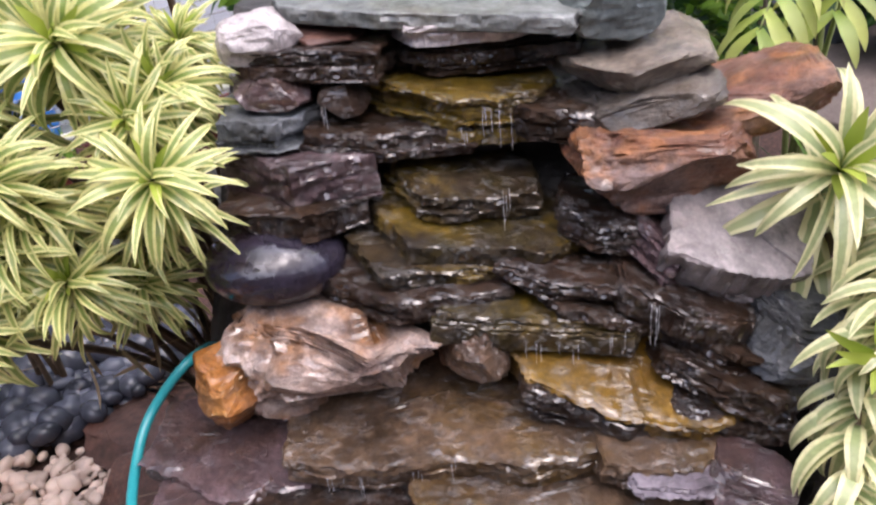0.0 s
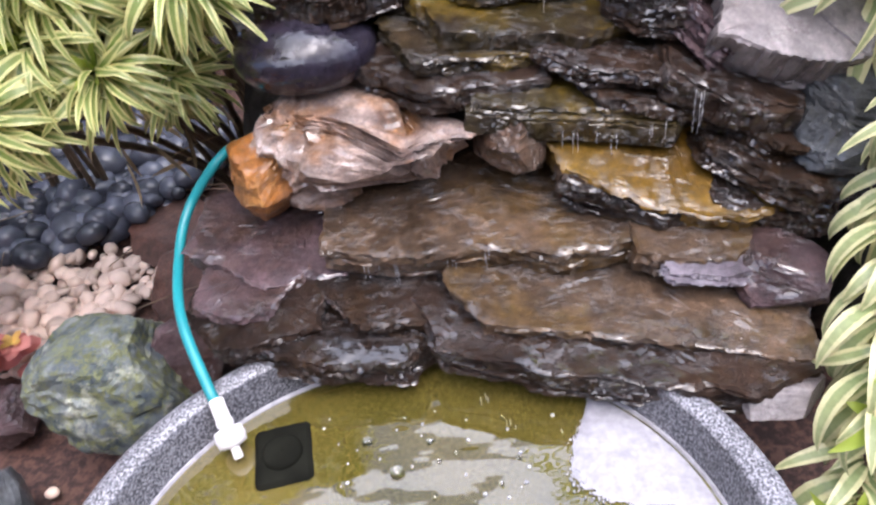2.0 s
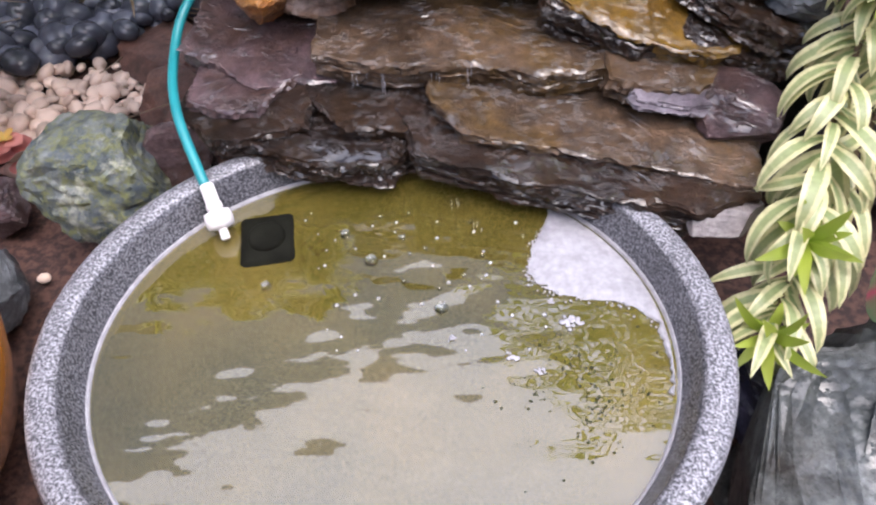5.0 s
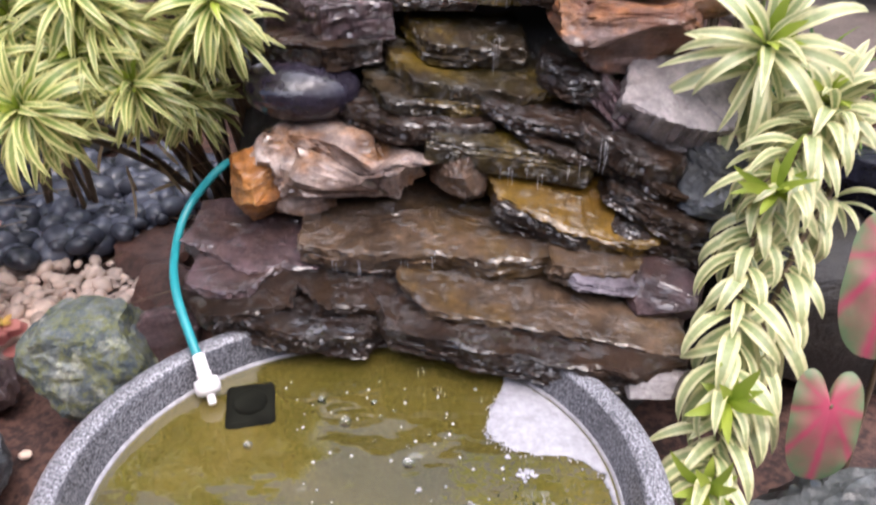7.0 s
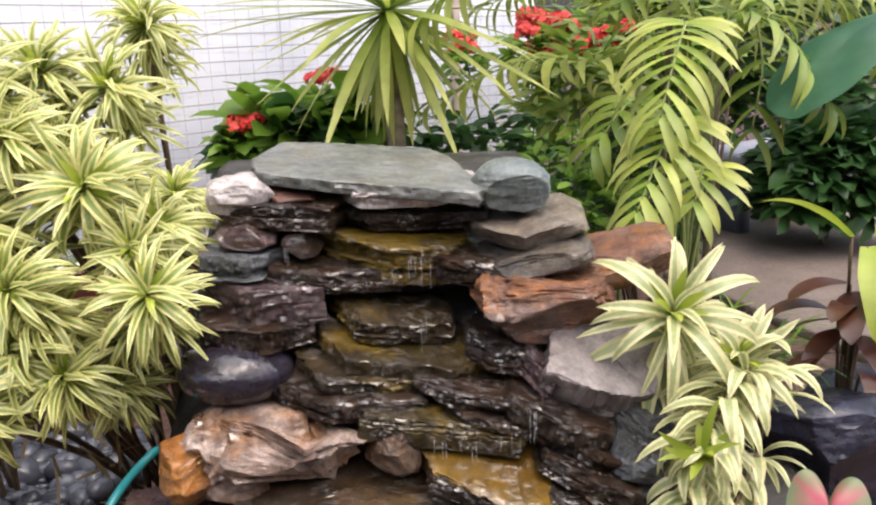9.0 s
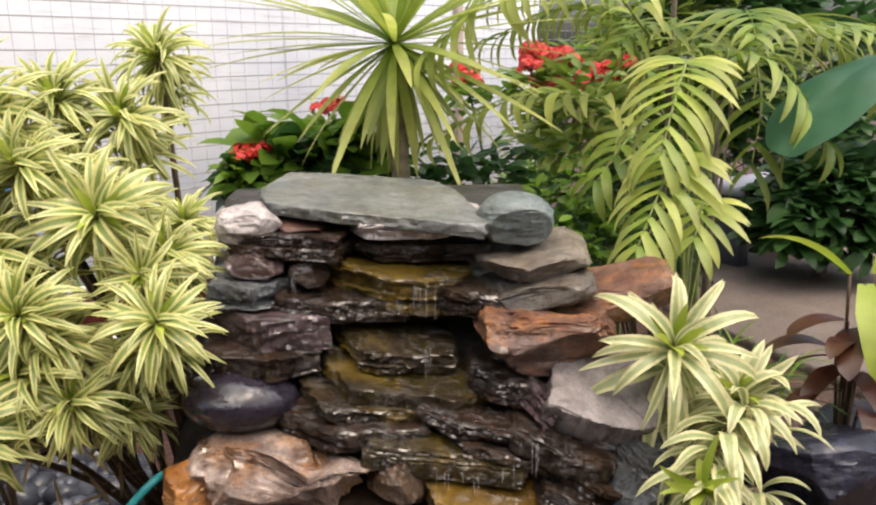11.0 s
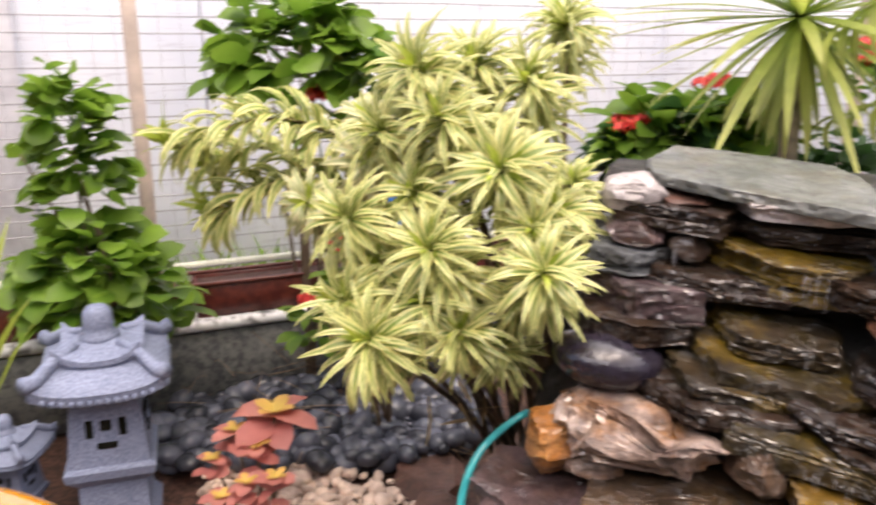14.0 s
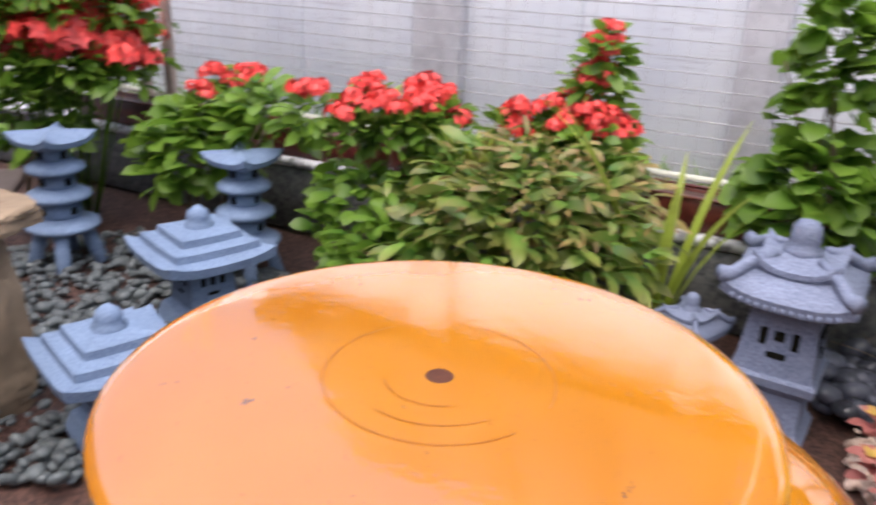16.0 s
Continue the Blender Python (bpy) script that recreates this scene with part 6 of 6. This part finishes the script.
# ---- small plants ----
def leaf_plant(name, at, label, leaves, seed, category="plant"):
    """A plant of single leaves on stalks: (material, x, y, z, length, width, azimuth, rise, droop)."""
    rng = np.random.default_rng(seed)
    t = thing(name, at, label, category)
    for mat, x, y, z, ln, w, az, rise, droop in leaves:
        s = Build()
        tube(s, bend([(0, 0, 0), (x * 0.5, y * 0.5, z * 0.65), (x, y, z)], 5), 0.004, 6)
        part("stalk", s, M_STEM, t)
        b = Build()
        v, f, uv = ribbon(ln, w, rise, droop, 12, 0.16, 0.34)
        b.add(turned(v, radians(az), None, (x, y, z), rng.normal(0, 0.15)), f, uv)
        part("leaf", b, mat, t)


def coleus(at, seed):
    rng = np.random.default_rng(seed)
    t = thing("coleus", at, "pink and yellow coleus with crinkled leaves", "plant")
    heads = ((0.02, 0.04, 0.34, 1.6), (-0.09, 0.0, 0.28, 0.9), (0.02, -0.05, 0.28, 0.95), (0.10, -0.08, 0.22, 0.85), (0.03, -0.12, 0.21, 0.8), (0.13, -0.15, 0.15, 0.8), (-0.13, -0.06, 0.21, 0.75), (0.08, -0.20, 0.15, 0.75), (-0.04, -0.14, 0.16, 0.75), (0.17, -0.10, 0.12, 0.7))
    for k, (x, y, z, big) in enumerate(heads):
        s = Build()
        tube(s, [(x * 0.4, y * 0.4, 0), (x, y, z)], [0.006, 0.004], 6)
        part("stalk", s, M_STEM, t)
        b = Build()
        for q in range(9):
            v, f, uv = ribbon(big * rng.uniform(0.065, 0.09), big * rng.uniform(0.046, 0.062), rng.uniform(-5, 35), rng.uniform(30, 70), 6, 0.12, 0.4)
            b.add(turned(v, q * 1.1 + k, None, (x, y, z - 0.03 * (q // 4)), rng.normal(0, 0.2)), f, uv)
        part("leaf_tuft", b, M_COLEUS, t)
        c = Build()
        for q in range(4):
            v, f, uv = ribbon(0.045 * big, 0.028 * big, 30, 30, 5, 0.12, 0.4)
            c.add(turned(v, q * 1.57 + k, None, (x, y, z + 0.006)), f, uv)
        part("leaf_heart", c, M_COLEUS_YELLOW, t, "yellow young leaves")


coleus((-1.11, 0.76, 0.0), 51)


def caladium_mesh(size, seed):
    """A heart-shaped leaf with lobes behind the stalk, its width and length stored for the colours."""
    b = Build()
    n, k = 108, 9
    v, uv, f = [(0, 0, 0)], [(0.5, 0.0)], []
    for i in range(1, k + 1):
        s = i / k
        for j in range(n):
            a = 2 * math.pi * j / n
            r = 0.44 + 0.52 * max(0, math.cos(a)) ** 2.4 + 0.10 * abs(math.sin(a)) - 0.34 * max(0, -math.cos(a)) ** 8
            x, y = r * math.cos(a) * s, r * math.sin(a) * s * 0.66
            z = -0.22 * x * x + 0.10 * abs(y) - 0.10 * s * s + 0.03 * noise.noise(Vector((x * 5, y * 5, seed)))
            v.append((x, y, z))
            rib = abs(math.cos(a * 4.5)) ** 12 * (0.6 + 0.3 * math.cos(a))
            uv.append((0.5 + min(0.5, s * (0.36 - 0.32 * rib)), 0.0))
    f = [(0, 1 + j, 1 + (j + 1) % n) for j in range(n)]
    f += [(1 + i * n + j, 1 + (i + 1) * n + j, 1 + (i + 1) * n + (j + 1) % n, 1 + i * n + (j + 1) % n) for i in range(k - 1) for j in range(n)]
    b.add(np.array(v) * size, f, uv)
    return b


def caladium(at, leaves, seed, mat, label, category="plant"):
    t = thing("caladium", at, label, category)
    for k, (x, y, z, size, az, tip) in enumerate(leaves):
        s = Build()
        tube(s, bend([(0, 0, 0), (x * 0.4, y * 0.4, z * 0.6), (x, y, z)], 6), 0.005, 6)
        part("stalk", s, M_STEM, t)
        ob = part("leaf", caladium_mesh(size, seed + k), mat, t)
        ob.matrix_basis = pose(x, y, z, 0, tip, az)


caladium((0.95, 0.32, 0.0), [(-0.21, -0.20, 0.42, 0.15, 262, 66), (-0.05, 0.02, 0.56, 0.19, 245, 52)], 61, M_CALADIUM, "caladium with pink-hearted green leaves")
caladium((1.75, 1.45, 0.0), [(-0.15, 0.08, 1.36, 0.44, 205, 18), (0.15, 0.1, 1.50, 0.32, 290, 30)], 62, M_ELEPHANT, "large-leaved dark green elephant ear plant")
leaf_plant("croton", (1.30, 0.98, 0.0), "croton with dark red and yellow-green leaves", [
    (M_LIME, 0.0, -0.02, 0.84, 0.26, 0.07, 250, -30, 55), (M_LIME, -0.03, 0, 0.86, 0.24, 0.06, 170, 45, 60), (M_LIME, 0.04, 0, 0.86, 0.22, 0.06, 20, 50, 60), (M_CROTON, -0.02, 0, 0.74, 0.18, 0.058, 190, 15, 60),
    (M_CROTON, 0.0, 0, 0.72, 0.22, 0.07, 235, 5, 60), (M_CROTON, 0.03, 0, 0.76, 0.18, 0.058, 290, 15, 60), (M_CROTON, 0.0, 0.02, 0.70, 0.18, 0.058, 330, 10, 60), (M_CROTON, -0.02, 0, 0.62, 0.18, 0.058, 210, 0, 60), (M_CROTON, 0.02, 0, 0.60, 0.18, 0.058, 265, 0, 60), (M_CROTON, 0.0, 0.0, 0.64, 0.18, 0.058, 160, 5, 60), (M_LIME, 0, -0.03, 0.80, 0.2, 0.06, 300, 10, 70),
    (M_CROTON, -0.03, -0.02, 0.56, 0.20, 0.06, 200, 20, 70), (M_CROTON, 0.02, -0.03, 0.54, 0.20, 0.06, 250, 15, 70), (M_CROTON, 0.0, -0.02, 0.50, 0.20, 0.06, 285, 10, 70), (M_CROTON, -0.04, 0.0, 0.66, 0.20, 0.06, 180, 30, 75), (M_CROTON, -0.02, -0.02, 0.68, 0.18, 0.055, 225, 35, 75)], 63)


def spiky(name, at, mat, count, length, width, seed, label):
    rng = np.random.default_rng(seed)
    t = thing(name, at, label, "plant")
    for k in range(count):
        b = Build()
        v, f, uv = ribbon(length * rng.uniform(0.7, 1.1), width, rng.uniform(60, 88), rng.uniform(10, 45), 8, 0.3)
        b.add(turned(v, k * 2.4, None, (rng.normal(0, 0.012), rng.normal(0, 0.012), 0)), f, uv)
        part("blade", b, mat, t)


spiky("blade_plant", (-2.05, 0.55, 0.0), M_LIME, 8, 1.0, 0.034, 71, "tall lime green blade-leaved plant")
spiky("blade_plant", (-2.62, 0.05, 0.36), M_LIME, 12, 0.42, 0.03, 72, "tuft of lime green blades in the trough")
bush("garden_shrub", (-3.35, -0.95, 0.0), 36, [(M_GREENLEAF, (0, 0, 0.42), (0.34, 0.3, 0.34), 260, 0.12, 0.075), (M_GREENLEAF, (0.25, 0.3, 0.62), (0.22, 0.22, 0.24), 140, 0.10, 0.05)], "bright green leafy plant between the lanterns")
bush("garden_shrub", (-2.75, -0.35, 0.0), 37, [(M_GREENLEAF, (0, 0, 0.33), (0.26, 0.26, 0.28), 220, 0.09, 0.05), (M_GREENLEAF, (0.1, 0.35, 0.5), (0.2, 0.2, 0.2), 130, 0.08, 0.04)], "bright green low leafy plant by the plinth")
bush("garden_shrub", (-3.85, -1.7, 0.0), 38, [(M_GREENLEAF, (0, 0, 0.5), (0.4, 0.35, 0.35), 260, 0.12, 0.07)], "green leafy plant by the lanterns")


def pedestal():
    t = thing("stone_pedestal", (-2.17, -1.56, 0.0), "rough beige natural stone pedestal with a flat cap", "pedestal", turn=(0, 0, 25))
    ob = part("shaft", rock_mesh("shaft", (0.26, 0.22, 0.60), 81, M_PEDESTAL, rough=0.1, boxy=0.5), M_PEDESTAL, t)
    ob.location = (0, 0, 0.28)
    ob = part("cap", slate_mesh("cap", (0.40, 0.36, 0.055), 82, M_PEDESTAL, 2, 0.08), M_PEDESTAL, t)
    ob.location = (0, 0, 0.60)


pedestal()


def bench():
    t = thing("garden_bench", (2.60, 4.3, -0.07), "grey plastic bench with a pale top on the path", "bench", turn=(0, 0, 30))
    b = Build()
    box(b, (0, 0, 0.60), (0.80, 0.36, 0.07), 0.015)
    part("seat", b, M_BENCHTOP, t, "pale grey top")
    c = Build()
    box(c, (0, 0, 0.475), (0.74, 0.32, 0.18), 0.02)
    part("apron", c, M_GREYPLASTIC, t)
    for x in (-0.3, 0.3):
        d = Build()
        box(d, (x, 0, 0.215), (0.12, 0.28, 0.36), 0.02)
        part("leg", d, M_GREYPLASTIC, t)


bench()

# ---- froth, bubbles and falling water ----
def foam():
    """Froth along the basin's edge, broad at one end and thinning out along the rim."""
    b = Build()
    n, k = 120, 8
    v = []
    for j in range(n):
        th = radians(52 - 62 * j / (n - 1))
        inner = np.interp(math.degrees(th), (-10, 10, 17, 21, 27, 33, 40, 46, 52), (0.985, 0.965, 0.88, 0.74, 0.67, 0.64, 0.66, 0.76, 0.97))
        inner += 0.022 * noise.noise(Vector((th * 22, 0, 2))) + 0.012 * noise.noise(Vector((th * 60, 0, 5)))
        for i in range(k):
            s = i / (k - 1)
            r = inner + (0.992 - inner) * s
            x, y = r * 0.405 * math.cos(th), r * 0.405 * RY / RX * math.sin(th)
            v.append((x, y, 0.004 * (1 - abs(2 * s - 1) ** 4) - 0.001 + 0.0013 * noise.noise(Vector((x * 70, y * 70, 0)))))
    f = [(j * k + i, (j + 1) * k + i, (j + 1) * k + i + 1, j * k + i + 1) for j in range(n - 1) for i in range(k - 1)]
    b.add(v, f)
    rng = np.random.default_rng(3)
    s0, g0 = ICO[1]
    for _ in range(160):
        th = radians(rng.uniform(8, 52))
        inner = np.interp(math.degrees(th), (-10, 10, 17, 21, 27, 33, 40, 46, 52), (0.985, 0.965, 0.88, 0.74, 0.67, 0.64, 0.66, 0.76, 0.97))
        r, s = inner + rng.normal(0.0, 0.018), rng.uniform(0.0008, 0.0028)
        b.add(s0 * s * np.array([1, 1, 0.7]) + np.array([r * 0.405 * math.cos(th), r * 0.405 * RY / RX * math.sin(th), 0.0]), g0)
    single("foam_patch", b, M_FOAM, (0, 0, 0.328), "white froth gathered at the basin's edge", "foam")
    rng = np.random.default_rng(8)
    v0, f0 = ICO[2]
    for x, y, s in ((0.270, 0.054, 0.014), (0.184, -0.009, 0.008), (0.22, -0.03, 0.006), (0.10, 0.02, 0.005), (0.24, 0.09, 0.006)):
        c = Build()
        for _ in range(22):
            c.add(v0 * np.array([1, 1, 0.3]) * s * rng.uniform(0.12, 0.4) + np.array([rng.normal(0, s * 0.5), rng.normal(0, s * 0.4), 0]), f0)
        single("foam_fleck", c, M_FOAM, (x, y, 0.328), "small fleck of white froth on the water", "foam")


foam()


def bubbles():
    rng = np.random.default_rng(9)
    v0, f0 = ICO[3]
    v1 = v0.copy()
    v1[:, 2] = np.maximum(v1[:, 2], -0.05)
    b = Build()
    b.add(v1, f0)
    me = b.mesh("bubble", M_DROP)
    pale = b.mesh("bubble", M_TRICKLE)
    for _ in range(60):
        x, y = rng.uniform(-0.2, 0.24), rng.uniform(-0.02, 0.27)
        s = rng.uniform(0.0014, 0.0042) * (3.0 if rng.uniform() < 0.12 else 1)
        ob = new("bubble", pale if s < 0.0036 else me)
        ob.matrix_basis = pose(x, y, 0.3265) @ Matrix.Diagonal((s, s, s * 0.9, 1))
        tagged(ob, "clear water bubble floating on the pond", "bubble", "bubbles on the pond")


bubbles()


def algae():
    """Dark green flecks afloat over one patch of the pond."""
    rng = np.random.default_rng(14)
    b = Build()
    v0, f0 = ICO[1]
    k = 0
    while k < 190:
        x, y = rng.normal(0.285, 0.055), rng.normal(-0.055, 0.05)
        if (x / 0.39) ** 2 + (y / 0.345) ** 2 > 1 or noise.noise(Vector((x * 22, y * 22, 1))) < -0.1:
            continue
        b.add(v0 * np.array([1, rng.uniform(0.5, 1), 0.12]) * rng.uniform(0.0009, 0.0027) + np.array([x, y, 0]), f0)
        k += 1
    single("algae_flecks", b, M_ALGAE, (0, 0, 0.3268), "dark green algae flecks floating on the pond", "algae", kind="stuff")


algae()


def trickles():
    rng = np.random.default_rng(10)
    for x, y, z0, z1 in ((0.02, 0.345, 0.40, 0.335), (0.05, 0.34, 0.40, 0.33), (0.10, 0.335, 0.42, 0.33), (0.16, 0.335, 0.41, 0.33), (0.21, 0.33, 0.40, 0.33), (-0.04, 0.35, 0.40, 0.335), (0.42, 0.475, 0.72, 0.58), (0.36, 0.50, 0.66, 0.59), (0.24, 0.63, 0.84, 0.74), (0.20, 0.70, 0.95, 0.86), (0.23, 0.69, 0.94, 0.85), (0.17, 0.70, 0.92, 0.86), (-0.04, 0.70, 0.97, 0.90), (0.30, 0.53, 0.62, 0.56), (0.26, 0.53, 0.63, 0.57), (0.10, 0.43, 0.50, 0.43), (-0.03, 0.43, 0.49, 0.42), (0.24, 0.43, 0.50, 0.44), (-0.07, 0.43, 0.49, 0.44), (0.05, 0.43, 0.485, 0.44), (0.17, 0.43, 0.49, 0.43), (0.29, 0.43, 0.49, 0.45), (0.13, 0.22, 0.36, 0.328), (0.09, 0.26, 0.37, 0.328), (0.20, 0.21, 0.35, 0.328)):
        for q in range(3):
            b = Build()
            n = 14
            x1, top, run = x + rng.normal(0, 0.009), z0 - rng.uniform(0, 0.02), rng.uniform(0.3, 0.8)
            pts = [(x1 + rng.normal(0, 0.0005), y + rng.normal(0, 0.0005), top + (z1 - top) * run * i / (n - 1)) for i in range(n)]
            tube(b, pts, [0.0003 + 0.0016 * max(0, noise.noise(Vector((x1 * 90, q, i * 0.9)))) for i in range(n)], 6)
            single("water_trickle", b, M_TRICKLE, (0, 0, 0), "thin clear trickle of falling water", "water", "trickles of the waterfall")


trickles()


# ---- dry twigs and straw under the leaves ----
def twigs():
    rng = np.random.default_rng(12)
    b = Build()
    for _ in range(12):
        x, y = rng.uniform(-0.8, -0.42), rng.uniform(0.75, 1.3)
        p = np.array([x, y, rng.uniform(0.02, 0.3)])
        d = rng.normal(0, 1, 3) * np.array([0.12, 0.1, 0.08])
        tube(b, bend([tuple(p), tuple(p + d * 0.5 + rng.normal(0, 0.012, 3)), tuple(p + d)], 4), 0.0018, 4)
    for _ in range(60):
        x, y = rng.uniform(-1.9, -1.2), rng.uniform(1.0, 1.5)
        p = np.array([x, y, rng.uniform(0.03, 0.26)])
        d = rng.normal(0, 1, 3) * np.array([0.14, 0.1, 0.06])
        tube(b, bend([tuple(p), tuple(p + d * 0.5 + rng.normal(0, 0.015, 3)), tuple(p + d)], 4), 0.0016, 4)
    single("dry_twigs", b, M_TWIG, (0, 0, 0), "tangle of dry twigs and stalks under the plants", "twigs", kind="stuff")
    c = Build()
    for _ in range(26):
        v, f, uv = ribbon(rng.uniform(0.07, 0.13), 0.010, -60 + rng.normal(0, 20), 20, 5, 0.3)
        c.add(turned(v, rng.uniform(0, 6.3), None, (rng.uniform(-0.75, -0.38), rng.uniform(0.78, 1.1), rng.uniform(0.36, 0.62)), rng.normal(0, 0.5)), f, uv)
    single("dry_leaves", c, M_DRYLEAF, (0, 0, 0), "withered straw-coloured leaves hanging under the dracaenas", "leaves", kind="stuff")


twigs()


def grass_tuft(at, seed):
    rng = np.random.default_rng(seed)
    t = thing("grass_tuft", at, "tuft of fine arching dark green grass blades", "plant")
    for k in range(130):
        b = Build()
        v, f, uv = ribbon(rng.uniform(0.22, 0.40), 0.009, rng.uniform(45, 88), rng.uniform(70, 140), 7, 0.2)
        b.add(turned(v, rng.uniform(0, 6.3), None, (rng.normal(0, 0.05), rng.normal(0, 0.04), 0)), f, uv)
        part("blade", b, M_GREENLEAF if k % 2 else M_DARKLEAF, t)


grass_tuft((1.06, 1.16, 0.40), 75)


def back_grass():
    """Rank grass at the foot of the white wall."""
    rng = np.random.default_rng(78)
    b = Build()
    for _ in range(1500):
        x, y, _z = on_fence(rng.uniform(3.5, 11.5), rng.uniform(0.75, 1.35))
        v, f, uv = ribbon(rng.uniform(0.16, 0.34), 0.016, rng.uniform(55, 88), rng.uniform(10, 80), 4, 0.2)
        b.add(turned(v, rng.uniform(0, 6.3), None, (x, y, -0.01)), f, uv)
    single("grass", b, M_GREENLEAF, (0, 0, 0), "rank green grass along the foot of the wall", "grass", kind="stuff")


back_grass()


def scattered():
    """Single pale pebbles on the soil round the pebble beds."""
    rng = np.random.default_rng(77)
    v0, f0 = ICO[2]
    for x, y, s in ((-0.87, 1.09, 0.028), (-0.84, 1.05, 0.034), (-0.80, 1.02, 0.036), (-0.83, 0.99, 0.030), (-1.18, 1.20, 0.026), (-0.78, 0.36, 0.030), (-0.74, 0.90, 0.022)):
        b = Build()
        b.add(v0 * np.array([s, s * 0.8, s * 0.65]) * 0.5 * (1 + 0.1 * rng.normal(0, 1, (len(v0), 1)) * 0.3), f0)
        single("pebble", b, M_WHITE_PEBBLE, (x, y, s * 0.28), "pale cream pebble lying on the soil", "pebble", "scattered pale pebbles", turn=(0, 0, float(rng.uniform(0, 180))))


scattered()


def drum():
    t = thing("plastic_drum", (-1.93, 3.32, 0.0), "blue plastic drum with a white lid behind the fence", "drum")
    b = Build()
    lathe(b, [(0.10, 0.0), (0.115, 0.02), (0.115, 0.28), (0.121, 0.30), (0.115, 0.32), (0.115, 0.58), (0.121, 0.60), (0.115, 0.62), (0.112, 0.86), (0.10, 0.88)], 28, close=True)
    part("body", b, M_BLUEPLASTIC, t)
    k = Build()
    lathe(k, [(0.118, 0.865), (0.122, 0.87), (0.122, 0.905), (0.112, 0.915), (0.002, 0.918)], 28)
    part("lid", k, M_PVC, t, "white plastic lid")


drum()
